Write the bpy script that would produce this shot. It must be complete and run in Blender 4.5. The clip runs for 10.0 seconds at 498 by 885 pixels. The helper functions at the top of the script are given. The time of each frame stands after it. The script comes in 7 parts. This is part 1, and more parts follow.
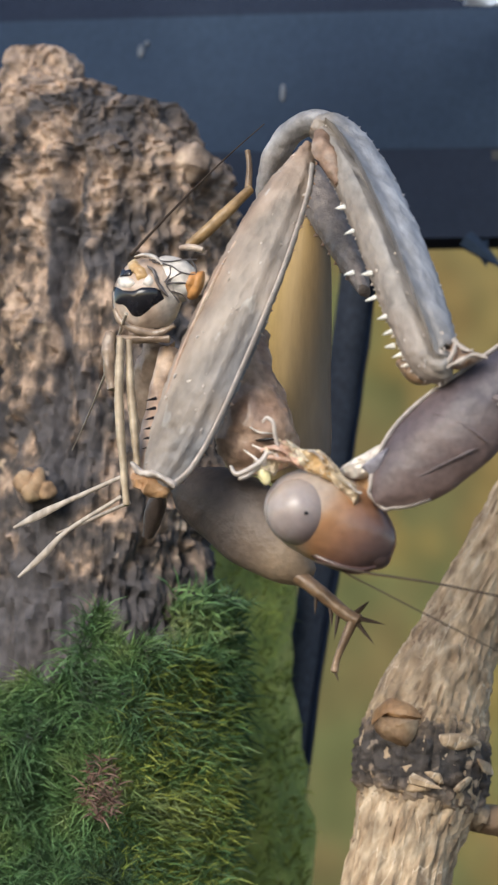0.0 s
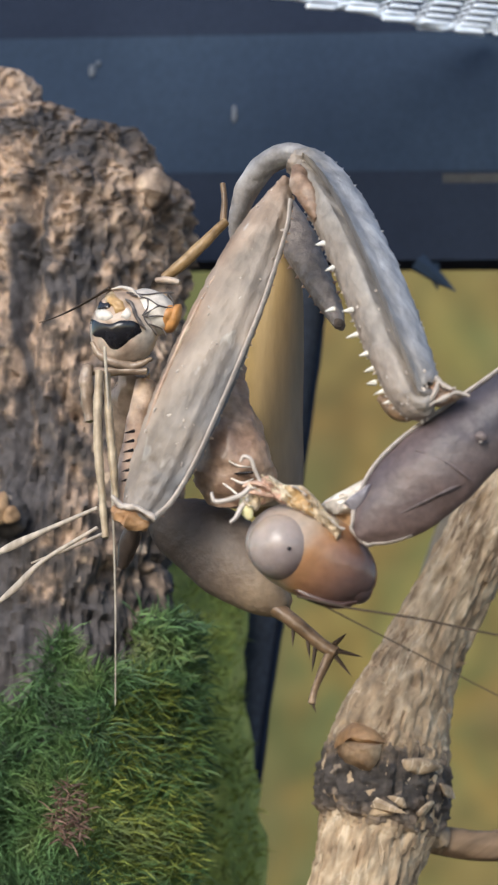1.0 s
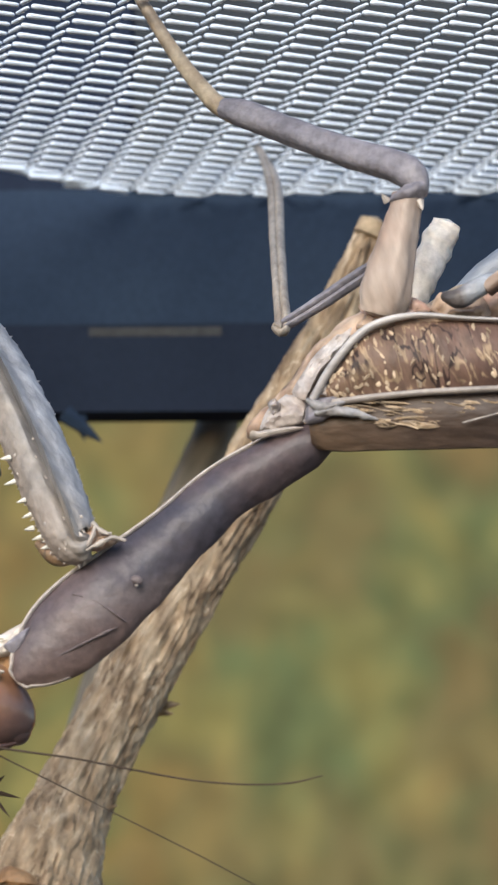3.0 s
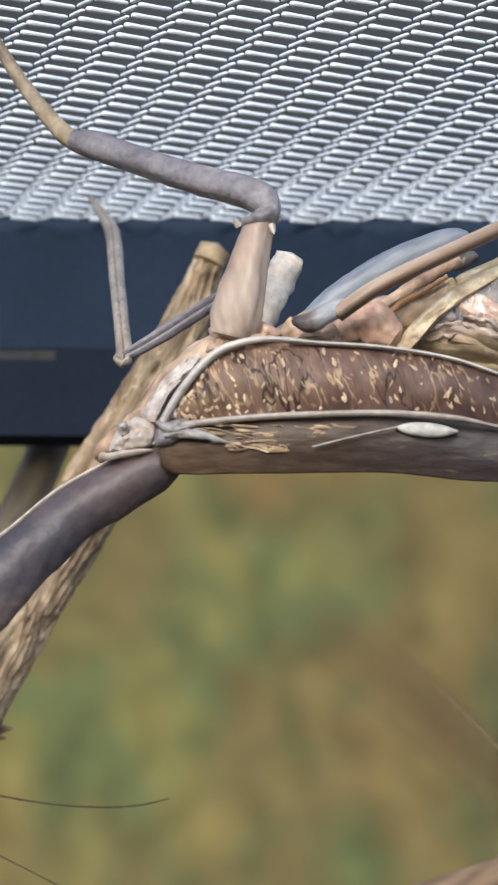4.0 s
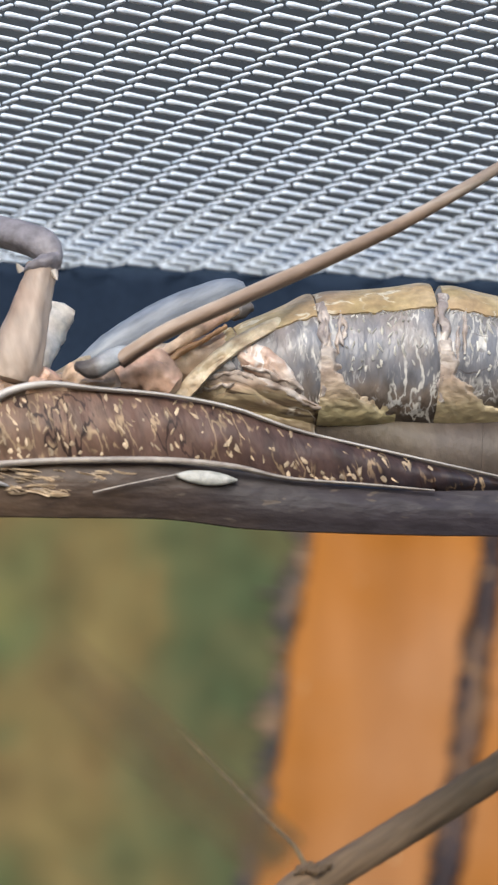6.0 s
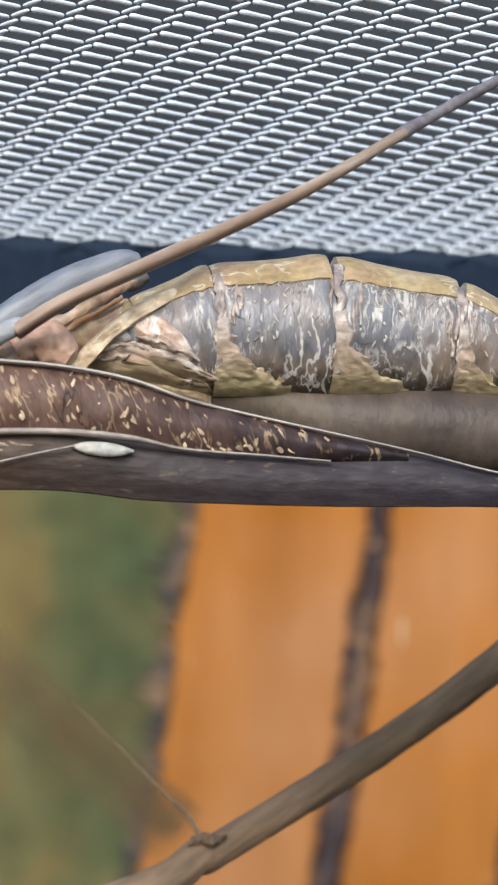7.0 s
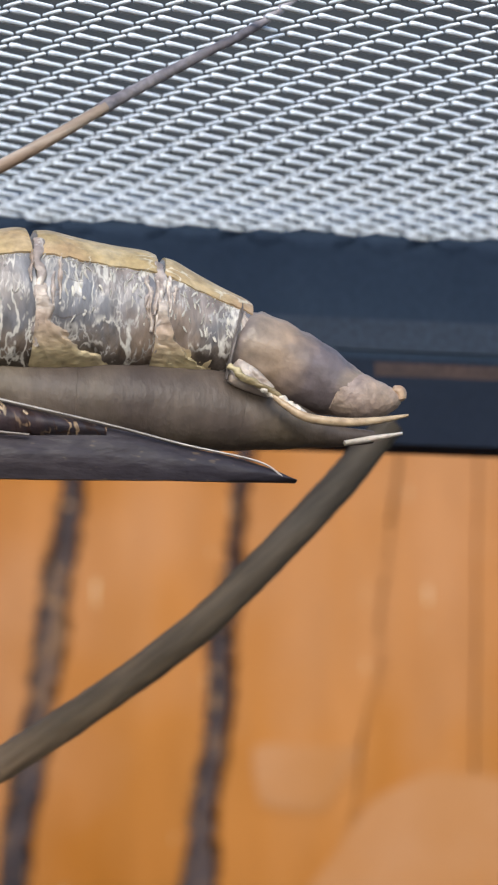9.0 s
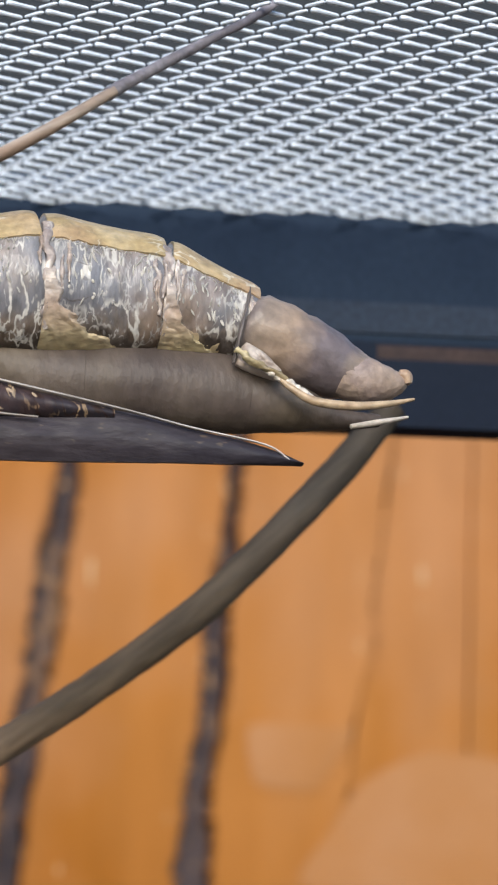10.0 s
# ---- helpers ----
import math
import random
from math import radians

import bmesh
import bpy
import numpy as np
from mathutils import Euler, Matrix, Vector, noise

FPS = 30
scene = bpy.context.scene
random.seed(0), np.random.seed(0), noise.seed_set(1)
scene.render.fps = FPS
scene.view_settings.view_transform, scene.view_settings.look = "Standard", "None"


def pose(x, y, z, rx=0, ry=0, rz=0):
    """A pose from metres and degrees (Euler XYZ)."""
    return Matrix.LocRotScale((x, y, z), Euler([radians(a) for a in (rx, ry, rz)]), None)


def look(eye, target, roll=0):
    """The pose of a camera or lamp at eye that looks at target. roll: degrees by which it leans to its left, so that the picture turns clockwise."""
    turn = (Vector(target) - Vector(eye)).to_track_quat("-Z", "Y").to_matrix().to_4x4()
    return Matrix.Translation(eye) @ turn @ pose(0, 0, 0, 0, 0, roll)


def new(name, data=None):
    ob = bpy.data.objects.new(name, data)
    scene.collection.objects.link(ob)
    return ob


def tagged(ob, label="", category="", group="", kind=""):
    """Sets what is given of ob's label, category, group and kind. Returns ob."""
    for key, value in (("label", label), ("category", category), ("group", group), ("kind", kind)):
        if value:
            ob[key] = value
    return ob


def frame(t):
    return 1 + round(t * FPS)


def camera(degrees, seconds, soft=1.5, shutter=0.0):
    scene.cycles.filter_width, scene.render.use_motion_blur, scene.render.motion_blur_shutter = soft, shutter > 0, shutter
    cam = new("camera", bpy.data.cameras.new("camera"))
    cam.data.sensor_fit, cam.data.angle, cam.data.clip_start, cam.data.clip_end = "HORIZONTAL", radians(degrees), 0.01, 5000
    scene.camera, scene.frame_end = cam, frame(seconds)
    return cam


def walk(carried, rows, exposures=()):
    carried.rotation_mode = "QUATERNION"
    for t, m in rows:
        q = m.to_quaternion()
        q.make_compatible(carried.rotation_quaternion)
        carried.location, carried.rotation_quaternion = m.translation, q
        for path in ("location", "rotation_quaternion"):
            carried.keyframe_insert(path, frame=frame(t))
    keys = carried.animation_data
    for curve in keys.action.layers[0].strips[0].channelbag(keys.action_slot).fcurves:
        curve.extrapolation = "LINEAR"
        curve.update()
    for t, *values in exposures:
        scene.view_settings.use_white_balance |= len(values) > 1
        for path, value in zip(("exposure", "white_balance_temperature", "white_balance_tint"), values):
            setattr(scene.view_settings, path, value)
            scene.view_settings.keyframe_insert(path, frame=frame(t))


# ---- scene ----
# Lengths below are in millimetres of the real place; MM turns them into metres.
MM = 0.001


def path_pose(x, y, z, yaw, pitch, lean):
    """Camera pose: yaw to the left of +y, pitch up, and lean, in degrees."""
    return pose(x, y, z, 90 + pitch, 0, yaw) @ pose(0, 0, 0, 0, 0, lean)


cam = camera(8.407, 10.0, soft=2.2)
cam.data.dof.use_dof = True
cam.data.dof.focus_distance = 0.239
cam.data.dof.aperture_fstop = 120.0
walk(cam, [
    (0, path_pose(0.02035, 0.00989, 0.00166, 13.332, 8.498, 2.011)),
    (0.5, path_pose(0.01498, 0.00730, 0.00346, 11.320, 8.325, 2.016)),
    (1, path_pose(0.01278, 0.00587, 0.00514, 10.890, 8.124, 1.855)),
    (1.5, path_pose(0.01527, 0.00794, 0.00140, 8.591, 8.429, 0.969)),
    (2, path_pose(0.01511, 0.00429, 0.00321, 7.829, 8.563, 1.106)),
    (2.2, path_pose(0.01439, 0.00180, 0.00334, 6.880, 9.658, 1.088)),
    (3.3, path_pose(0.00972, -0.00008, 0.00304, 3.538, 11.056, 0.704)),
    (3.5, path_pose(0.00868, -0.00031, 0.00327, 2.720, 11.130, 0.995)),
    (4, path_pose(0.00667, 0.00035, 0.00213, 0.696, 11.655, 0.501)),
    (4.5, path_pose(0.00459, 0.00076, 0.00161, -0.661, 12.002, 0.560)),
    (5, path_pose(0.00313, 0.00100, 0.00156, -2.247, 12.225, 1.500)),
    (5.2, path_pose(0.00264, -0.00077, 0.00104, -2.686, 12.446, 0.988)),
    (6.3, path_pose(-0.00420, -0.00087, 0.00242, -6.458, 12.333, 0.353)),
    (6.5, path_pose(-0.00430, -0.00004, 0.00224, -6.812, 12.257, 0.078)),
    (7, path_pose(-0.00396, -0.00077, 0.00209, -7.619, 11.917, -0.032)),
    (7.5, path_pose(-0.00564, -0.00195, 0.00188, -9.546, 11.813, -0.159)),
    (8, path_pose(-0.00533, -0.00018, 0.00223, -10.494, 11.663, -0.342)),
    (8.5, path_pose(-0.00564, -0.00187, 0.00433, -12.123, 11.155, -0.245)),
    (9, path_pose(-0.00455, -0.00220, 0.00312, -12.905, 11.124, -0.550)),
    (9.5, path_pose(-0.00573, -0.00216, 0.00124, -13.208, 11.106, -0.492)),
    (10, path_pose(-0.00608, -0.00329, 0.00317, -13.088, 10.762, -0.312)),
])

# ---------------------------------------------------------------- light
world = bpy.data.worlds.new("sky")
scene.world = world
world.use_nodes = True
wn = world.node_tree.nodes
sky = wn.new("ShaderNodeTexSky")
sky.sky_type = "NISHITA"
sky.sun_disc = False
sky.sun_elevation = radians(26)
sky.sun_rotation = radians(200)
wn["Background"].inputs["Strength"].default_value = 0.15
world.node_tree.links.new(sky.outputs[0], wn["Background"].inputs["Color"])

sun_data = bpy.data.lights.new("sun", "SUN")
sun_data.energy = 1.5
sun_data.angle = radians(28)
sun_data.color = (1.0, 0.95, 0.88)
sun = new("sun", sun_data)
sun.matrix_world = look((-0.22, -0.9, 0.60), (0, 0.22, 0.05))
scene.view_settings.exposure = 0.85


# ---------------------------------------------------------------- materials
def material(name, stops, scale=400.0, detail=4.0, rough=0.6, bump=0.2, bump_scale=1500.0, metal=0.0,
             stretch=(1, 1, 1), second=None, speck=None, distort=0.0, sss=0.0, grain=0.22, grain_scale=1700.0, island=0.0, spec=0.5, tilt=0.0, lines=()):
    """Noise-coloured surface. stops: (place, rgb) of a ramp; second: (rgb, scale, amount) broad stains;
    speck: (rgb, scale, threshold) small marks; lines: (rgb, scale, half width, stretch, cover) thin wandering veins."""
    m = bpy.data.materials.new(name)
    m.use_nodes = True
    t = m.node_tree
    n, k = t.nodes, t.links
    b = n["Principled BSDF"]
    b.inputs["Roughness"].default_value = rough
    b.inputs["Metallic"].default_value = metal
    b.inputs["Specular IOR Level"].default_value = spec
    if sss:
        b.inputs["Subsurface Weight"].default_value = sss
        b.inputs["Subsurface Radius"].default_value = (0.002, 0.001, 0.0006)
    co = n.new("ShaderNodeTexCoord")
    mp = n.new("ShaderNodeMapping")
    mp.inputs["Scale"].default_value = stretch
    if tilt:
        lean = n.new("ShaderNodeMapping")
        lean.inputs["Rotation"].default_value = (0, radians(tilt), 0)
        k.new(co.outputs["Object"], lean.inputs["Vector"])
        k.new(lean.outputs[0], mp.inputs["Vector"])
    else:
        k.new(co.outputs["Object"], mp.inputs["Vector"])
    no = n.new("ShaderNodeTexNoise")
    no.inputs["Scale"].default_value = scale
    no.inputs["Detail"].default_value = detail
    no.inputs["Distortion"].default_value = distort
    k.new(mp.outputs[0], no.inputs["Vector"])
    ra = n.new("ShaderNodeValToRGB")
    el = ra.color_ramp.elements
    for i, (at, rgb) in enumerate(stops):
        e = el[i] if i < 2 else el.new(at)
        e.position = at
        e.color = (*rgb, 1)
    k.new(no.outputs["Fac"], ra.inputs["Fac"])
    colour = ra.outputs["Color"]

    def blend(fac, rgb, colour):
        mx = n.new("ShaderNodeMix")
        mx.data_type = "RGBA"
        k.new(fac, mx.inputs["Factor"])
        k.new(colour, mx.inputs["A"])
        mx.inputs["B"].default_value = (*rgb, 1)
        return mx.outputs["Result"]

    if second:
        rgb, sc, amount = second
        n2 = n.new("ShaderNodeTexNoise")
        n2.inputs["Scale"].default_value = sc
        n2.inputs["Detail"].default_value = 3
        k.new(co.outputs["Object"], n2.inputs["Vector"])
        mr = n.new("ShaderNodeMapRange")
        mr.inputs["From Min"].default_value, mr.inputs["From Max"].default_value = 0.45, 0.65
        mr.inputs["To Max"].default_value = amount
        k.new(n2.outputs["Fac"], mr.inputs["Value"])
        colour = blend(mr.outputs[0], rgb, colour)
    if speck:
        rgb, sc, limit = speck
        n3 = n.new("ShaderNodeTexNoise")
        n3.inputs["Scale"].default_value = sc
        n3.inputs["Detail"].default_value = 2
        k.new(mp.outputs[0], n3.inputs["Vector"])
        mr = n.new("ShaderNodeMapRange")
        mr.inputs["From Min"].default_value, mr.inputs["From Max"].default_value = limit, limit + 0.06
        k.new(n3.outputs["Fac"], mr.inputs["Value"])
        colour = blend(mr.outputs[0], rgb, colour)
    for rgb, sc, wide, pull, cover in lines:
        pm = n.new("ShaderNodeMapping")
        pm.inputs["Scale"].default_value = pull
        k.new(mp.inputs["Vector"].links[0].from_socket, pm.inputs["Vector"])
        nl = n.new("ShaderNodeTexNoise")
        nl.inputs["Scale"].default_value, nl.inputs["Detail"].default_value, nl.inputs["Distortion"].default_value = sc, 3, 0.3
        k.new(pm.outputs[0], nl.inputs["Vector"])
        off = n.new("ShaderNodeMath")
        off.operation = "SUBTRACT"
        off.inputs[1].default_value = 0.5
        k.new(nl.outputs["Fac"], off.inputs[0])
        far = n.new("ShaderNodeMath")
        far.operation = "ABSOLUTE"
        k.new(off.outputs[0], far.inputs[0])
        near = n.new("ShaderNodeMapRange")
        near.inputs["From Min"].default_value, near.inputs["From Max"].default_value = wide, wide * 0.35
        k.new(far.outputs[0], near.inputs["Value"])
        nc = n.new("ShaderNodeTexNoise")
        nc.inputs["Scale"].default_value = sc * 0.55
        k.new(co.outputs["Object"], nc.inputs["Vector"])
        some = n.new("ShaderNodeMapRange")
        some.inputs["From Min"].default_value, some.inputs["From Max"].default_value = 0.62 - 0.3 * cover, 0.7 - 0.3 * cover
        k.new(nc.outputs["Fac"], some.inputs["Value"])
        both = n.new("ShaderNodeMath")
        both.operation = "MULTIPLY"
        k.new(near.outputs[0], both.inputs[0])
        k.new(some.outputs[0], both.inputs[1])
        colour = blend(both.outputs[0], rgb, colour)
    if grain or island:
        # fine light and dark grain
        ng = n.new("ShaderNodeTexNoise")
        ng.inputs["Scale"].default_value = grain_scale
        ng.inputs["Detail"].default_value = 4
        k.new(mp.outputs[0], ng.inputs["Vector"])
        mg = n.new("ShaderNodeMapRange")
        mg.inputs["From Min"].default_value, mg.inputs["From Max"].default_value = 0.3, 0.7
        mg.inputs["To Min"].default_value, mg.inputs["To Max"].default_value = 1 - grain, 1 + grain
        k.new(ng.outputs["Fac"], mg.inputs["Value"])
        hv = n.new("ShaderNodeHueSaturation")
        factor = mg.outputs[0]
        if island:
            ge = n.new("ShaderNodeNewGeometry")
            mi = n.new("ShaderNodeMapRange")
            mi.inputs["To Min"].default_value, mi.inputs["To Max"].default_value = 1 - island, 1 + island
            k.new(ge.outputs["Random Per Island"], mi.inputs["Value"])
            mu = n.new("ShaderNodeMath")
            mu.operation = "MULTIPLY"
            k.new(mi.outputs[0], mu.inputs[0])
            k.new(factor, mu.inputs[1])
            factor = mu.outputs[0]
        k.new(factor, hv.inputs["Value"])
        k.new(colour, hv.inputs["Color"])
        colour = hv.outputs["Color"]
    k.new(colour, b.inputs["Base Color"])
    if bump:
        nb = n.new("ShaderNodeTexNoise")
        nb.inputs["Scale"].default_value = bump_scale
        nb.inputs["Detail"].default_value = 4
        k.new(mp.outputs[0], nb.inputs["Vector"])
        bu = n.new("ShaderNodeBump")
        bu.inputs["Strength"].default_value = bump
        bu.inputs["Distance"].default_value = 0.0005
        k.new(nb.outputs["Fac"], bu.inputs["Height"])
        k.new(bu.outputs[0], b.inputs["Normal"])
    return m


MANTIS_AT, PREY_AT = (-1.33, 225.00, 49.37), (-38.24, 232.00, 44.58)


def rel(p, at):
    return [a - b for a, b in zip(p, at)]


def graded(name, start, end, stops, wobble=0.15, **k):
    """As material(), but coloured along the line from start to end (millimetres from the thing's origin)."""
    m = material(name, stops, **k)
    n, ln = m.node_tree.nodes, m.node_tree.links
    ramp = next(x for x in n if x.type == "VALTORGB")
    co = next(x for x in n if x.type == "TEX_COORD")
    no = next(x for x in n if x.type == "TEX_NOISE")
    d = Vector(end) - Vector(start)
    g = d / d.length_squared
    dot = n.new("ShaderNodeVectorMath")
    dot.operation = "DOT_PRODUCT"
    dot.inputs[1].default_value = g / MM
    ln.new(co.outputs["Object"], dot.inputs[0])
    mix = n.new("ShaderNodeMath")
    mix.operation = "MULTIPLY_ADD"
    ln.new(no.outputs["Fac"], mix.inputs[0])
    mix.inputs[1].default_value = wobble
    mix.inputs[2].default_value = -g.dot(Vector(start)) - wobble / 2
    add = n.new("ShaderNodeMath")
    ln.new(dot.outputs["Value"], add.inputs[0])
    ln.new(mix.outputs[0], add.inputs[1])
    ln.new(add.outputs[0], ramp.inputs["Fac"])
    return m


M_WIRE = material("steel_wire", [(0.3, (0.80, 0.88, 0.98)), (0.7, (0.88, 0.94, 1.0))], 300, rough=0.3, metal=0.0, bump=0, grain=0.04)
M_LID = material("black_plastic", [(0.3, (0.02, 0.033, 0.059)), (0.7, (0.028, 0.045, 0.076))], 60, rough=0.85, spec=0.1, bump=0.1, bump_scale=900, grain=0.08)
M_PANEL = material("navy_panel", [(0.3, (0.012, 0.018, 0.035)), (0.7, (0.018, 0.026, 0.047))], 60, rough=0.85, spec=0.1, bump=0.1, bump_scale=900, grain=0.08)
M_LIP = material("highlight_plastic", [(0.3, (0.026, 0.04, 0.066)), (0.7, (0.036, 0.052, 0.082))], 90, rough=0.7, spec=0.2, bump=0.2)
M_SKIRT = material("dark_skirt_plastic", [(0.3, (0.014, 0.02, 0.036)), (0.7, (0.019, 0.027, 0.046))], 60, rough=0.85, spec=0.1, bump=0.1, bump_scale=900, grain=0.08)
M_SLIT = material("olive_slit_fill", [(0.3, (0.032, 0.036, 0.04)), (0.7, (0.05, 0.05, 0.048))], 200, rough=0.9)
M_SLIT_BROWN = material("rust_brown_slit_fill", [(0.3, (0.04, 0.03, 0.032)), (0.7, (0.065, 0.042, 0.038))], 200, rough=0.9)
M_SPECK = material("pale_speck_grey", [(0.3, (0.07, 0.085, 0.11)), (0.7, (0.12, 0.135, 0.16))], 400, rough=0.9)
M_SEAL = material("black_silicone", [(0.3, (0.034, 0.041, 0.056)), (0.7, (0.054, 0.062, 0.082))], 200, rough=0.9, spec=0.1)
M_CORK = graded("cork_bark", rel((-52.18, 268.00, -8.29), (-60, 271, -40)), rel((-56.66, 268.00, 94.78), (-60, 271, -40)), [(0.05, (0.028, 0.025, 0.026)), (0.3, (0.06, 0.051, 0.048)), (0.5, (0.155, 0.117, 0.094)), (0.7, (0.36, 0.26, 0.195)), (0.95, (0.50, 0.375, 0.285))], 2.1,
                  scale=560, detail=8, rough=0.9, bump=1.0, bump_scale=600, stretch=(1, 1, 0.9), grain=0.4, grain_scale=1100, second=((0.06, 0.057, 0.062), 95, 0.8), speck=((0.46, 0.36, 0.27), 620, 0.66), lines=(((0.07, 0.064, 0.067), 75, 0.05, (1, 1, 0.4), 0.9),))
M_BARK = material("twig_bark", [(0.34, (0.225, 0.155, 0.096)), (0.46, (0.375, 0.275, 0.18)), (0.56, (0.465, 0.355, 0.24)), (0.7, (0.60, 0.495, 0.365))],
                  900, detail=9, rough=0.85, bump=1.0, bump_scale=1000, stretch=(1, 1, 0.42), tilt=-24, second=((0.33, 0.235, 0.15), 90, 0.45), grain=0.34, grain_scale=1200, distort=0.4,
                  lines=(((0.19, 0.128, 0.08), 420, 0.024, (1.5, 1, 0.4), 0.4), ((0.60, 0.49, 0.36), 520, 0.022, (1.4, 1, 0.45), 0.4)))
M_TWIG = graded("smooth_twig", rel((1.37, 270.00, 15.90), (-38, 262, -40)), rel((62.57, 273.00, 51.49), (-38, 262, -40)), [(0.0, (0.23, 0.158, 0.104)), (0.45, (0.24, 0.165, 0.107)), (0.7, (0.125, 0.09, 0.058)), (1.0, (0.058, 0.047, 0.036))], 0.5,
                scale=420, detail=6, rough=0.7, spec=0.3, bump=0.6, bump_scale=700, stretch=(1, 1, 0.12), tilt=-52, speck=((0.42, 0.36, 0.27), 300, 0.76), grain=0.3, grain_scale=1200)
M_STICK = material("grey_stick", [(0.36, (0.12, 0.105, 0.085)), (0.5, (0.19, 0.165, 0.13)), (0.66, (0.27, 0.235, 0.19))], 300, detail=5, rough=0.8, bump=0.5, bump_scale=500, stretch=(1, 1, 0.2), tilt=-28)
M_SHOOT = material("ochre_shoot", [(0.3, (0.20, 0.15, 0.085)), (0.7, (0.29, 0.22, 0.13))], 300, rough=0.8)
M_SCAR = material("tan_scar", [(0.34, (0.16, 0.095, 0.05)), (0.5, (0.31, 0.20, 0.115)), (0.66, (0.46, 0.34, 0.22))], 420, detail=6, rough=0.8, bump=0.6, bump_scale=700)
M_CUT = material("cut_wood", [(0.3, (0.42, 0.30, 0.18)), (0.7, (0.62, 0.48, 0.32))], 600, rough=0.8)
M_NODE = graded("dark_node", rel((-26.1, 262, 12.6), (-38, 262, -40)), rel((-25.2, 262, 20.0), (-38, 262, -40)), [(0.0, (0.36, 0.27, 0.185)), (0.16, (0.17, 0.135, 0.11)), (0.32, (0.055, 0.048, 0.046)), (0.5, (0.085, 0.074, 0.068)), (0.68, (0.06, 0.053, 0.05)), (0.84, (0.20, 0.155, 0.12)), (1.0, (0.38, 0.285, 0.19))], 0.75,
                scale=520, detail=8, rough=0.9, spec=0.2, bump=1.0, bump_scale=800, grain=0.4, grain_scale=1000, speck=((0.34, 0.27, 0.21), 700, 0.64))
M_MOSS = material("moss", [(0.32, (0.045, 0.08, 0.038)), (0.45, (0.07, 0.145, 0.056)), (0.56, (0.10, 0.18, 0.06)), (0.7, (0.19, 0.235, 0.085))], 160, detail=3, rough=0.6, bump=0, island=0.55)
M_MOSS_DARK = material("dark_moss", [(0.35, (0.03, 0.06, 0.032)), (0.65, (0.085, 0.135, 0.065))], 160, rough=0.7, bump=0, island=0.5)
M_MOSS_EDGE = material("yellow_green_moss", [(0.3, (0.13, 0.19, 0.035)), (0.7, (0.32, 0.36, 0.08))], 110, detail=3, rough=0.6, bump=0, island=0.5)
M_DEAD = material("brown_moss", [(0.3, (0.09, 0.05, 0.04)), (0.7, (0.22, 0.135, 0.10))], 300, rough=0.8, bump=0, island=0.5)
M_MOSS_FAR = material("olive_moss", [(0.34, (0.14, 0.19, 0.04)), (0.5, (0.24, 0.29, 0.062)), (0.66, (0.36, 0.38, 0.10))], 260, detail=6, rough=0.8, bump=0.8, bump_scale=500, island=0.4)
M_CUSHION = material("moss_cushion_skin", [(0.35, (0.045, 0.09, 0.038)), (0.6, (0.08, 0.14, 0.055)), (0.75, (0.12, 0.11, 0.06))], 300, detail=6, rough=0.9, bump=0.8, bump_scale=600)
M_SOIL = material("soil", [(0.3, (0.03, 0.022, 0.016)), (0.7, (0.09, 0.065, 0.045))], 120, detail=8, rough=0.95, bump=0.8, bump_scale=400)

LEG_STOPS = [(0.0, (0.25, 0.175, 0.125)), (0.3, (0.225, 0.185, 0.15)), (0.6, (0.195, 0.172, 0.155)), (0.85, (0.155, 0.158, 0.17)), (1.0, (0.20, 0.207, 0.225))]
M_LEG = graded("grey_femur", rel((-36.56, 226.00, 41.11), MANTIS_AT), rel((-31.02, 226.00, 38.03), MANTIS_AT), LEG_STOPS, 0.6,
               scale=520, detail=7, rough=0.55, bump=0.8, bump_scale=700, tilt=-25, stretch=(1, 1, 0.4), grain=0.4, grain_scale=700, second=((0.30, 0.25, 0.21), 260, 0.55), speck=((0.36, 0.33, 0.30), 900, 0.66))
M_COXA = graded("grey_coxa", rel((-23.24, 224.00, 46.70), MANTIS_AT), rel((-19.16, 224.00, 48.91), MANTIS_AT), [(0.0, (0.25, 0.20, 0.165)), (0.35, (0.26, 0.235, 0.21)), (0.62, (0.215, 0.214, 0.225)), (1.0, (0.29, 0.308, 0.35))], 0.7,
                scale=330, detail=7, rough=0.55, bump=1.0, bump_scale=650, tilt=22, stretch=(1, 1, 0.5), grain=0.28, grain_scale=1100)
M_ARCH = material("pale_grey_joint", [(0.34, (0.21, 0.20, 0.20)), (0.5, (0.32, 0.312, 0.318)), (0.66, (0.46, 0.452, 0.458))], 420, detail=6, rough=0.5, bump=0.7, bump_scale=700, second=((0.24, 0.19, 0.155), 180, 0.5), grain=0.2)
M_LEG_EDGE = material("pale_edge", [(0.3, (0.38, 0.33, 0.29)), (0.7, (0.56, 0.50, 0.45))], 500, rough=0.45)
M_SPINE = material("white_spine", [(0.3, (0.7, 0.68, 0.6)), (0.7, (0.85, 0.82, 0.75))], 500, rough=0.35, bump=0)
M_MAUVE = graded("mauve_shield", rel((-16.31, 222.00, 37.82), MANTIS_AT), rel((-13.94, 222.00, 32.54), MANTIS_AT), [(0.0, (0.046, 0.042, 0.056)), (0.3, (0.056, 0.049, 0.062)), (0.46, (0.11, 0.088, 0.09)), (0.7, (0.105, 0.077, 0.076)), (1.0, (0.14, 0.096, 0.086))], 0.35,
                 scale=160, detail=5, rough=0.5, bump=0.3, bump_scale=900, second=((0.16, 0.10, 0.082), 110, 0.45))
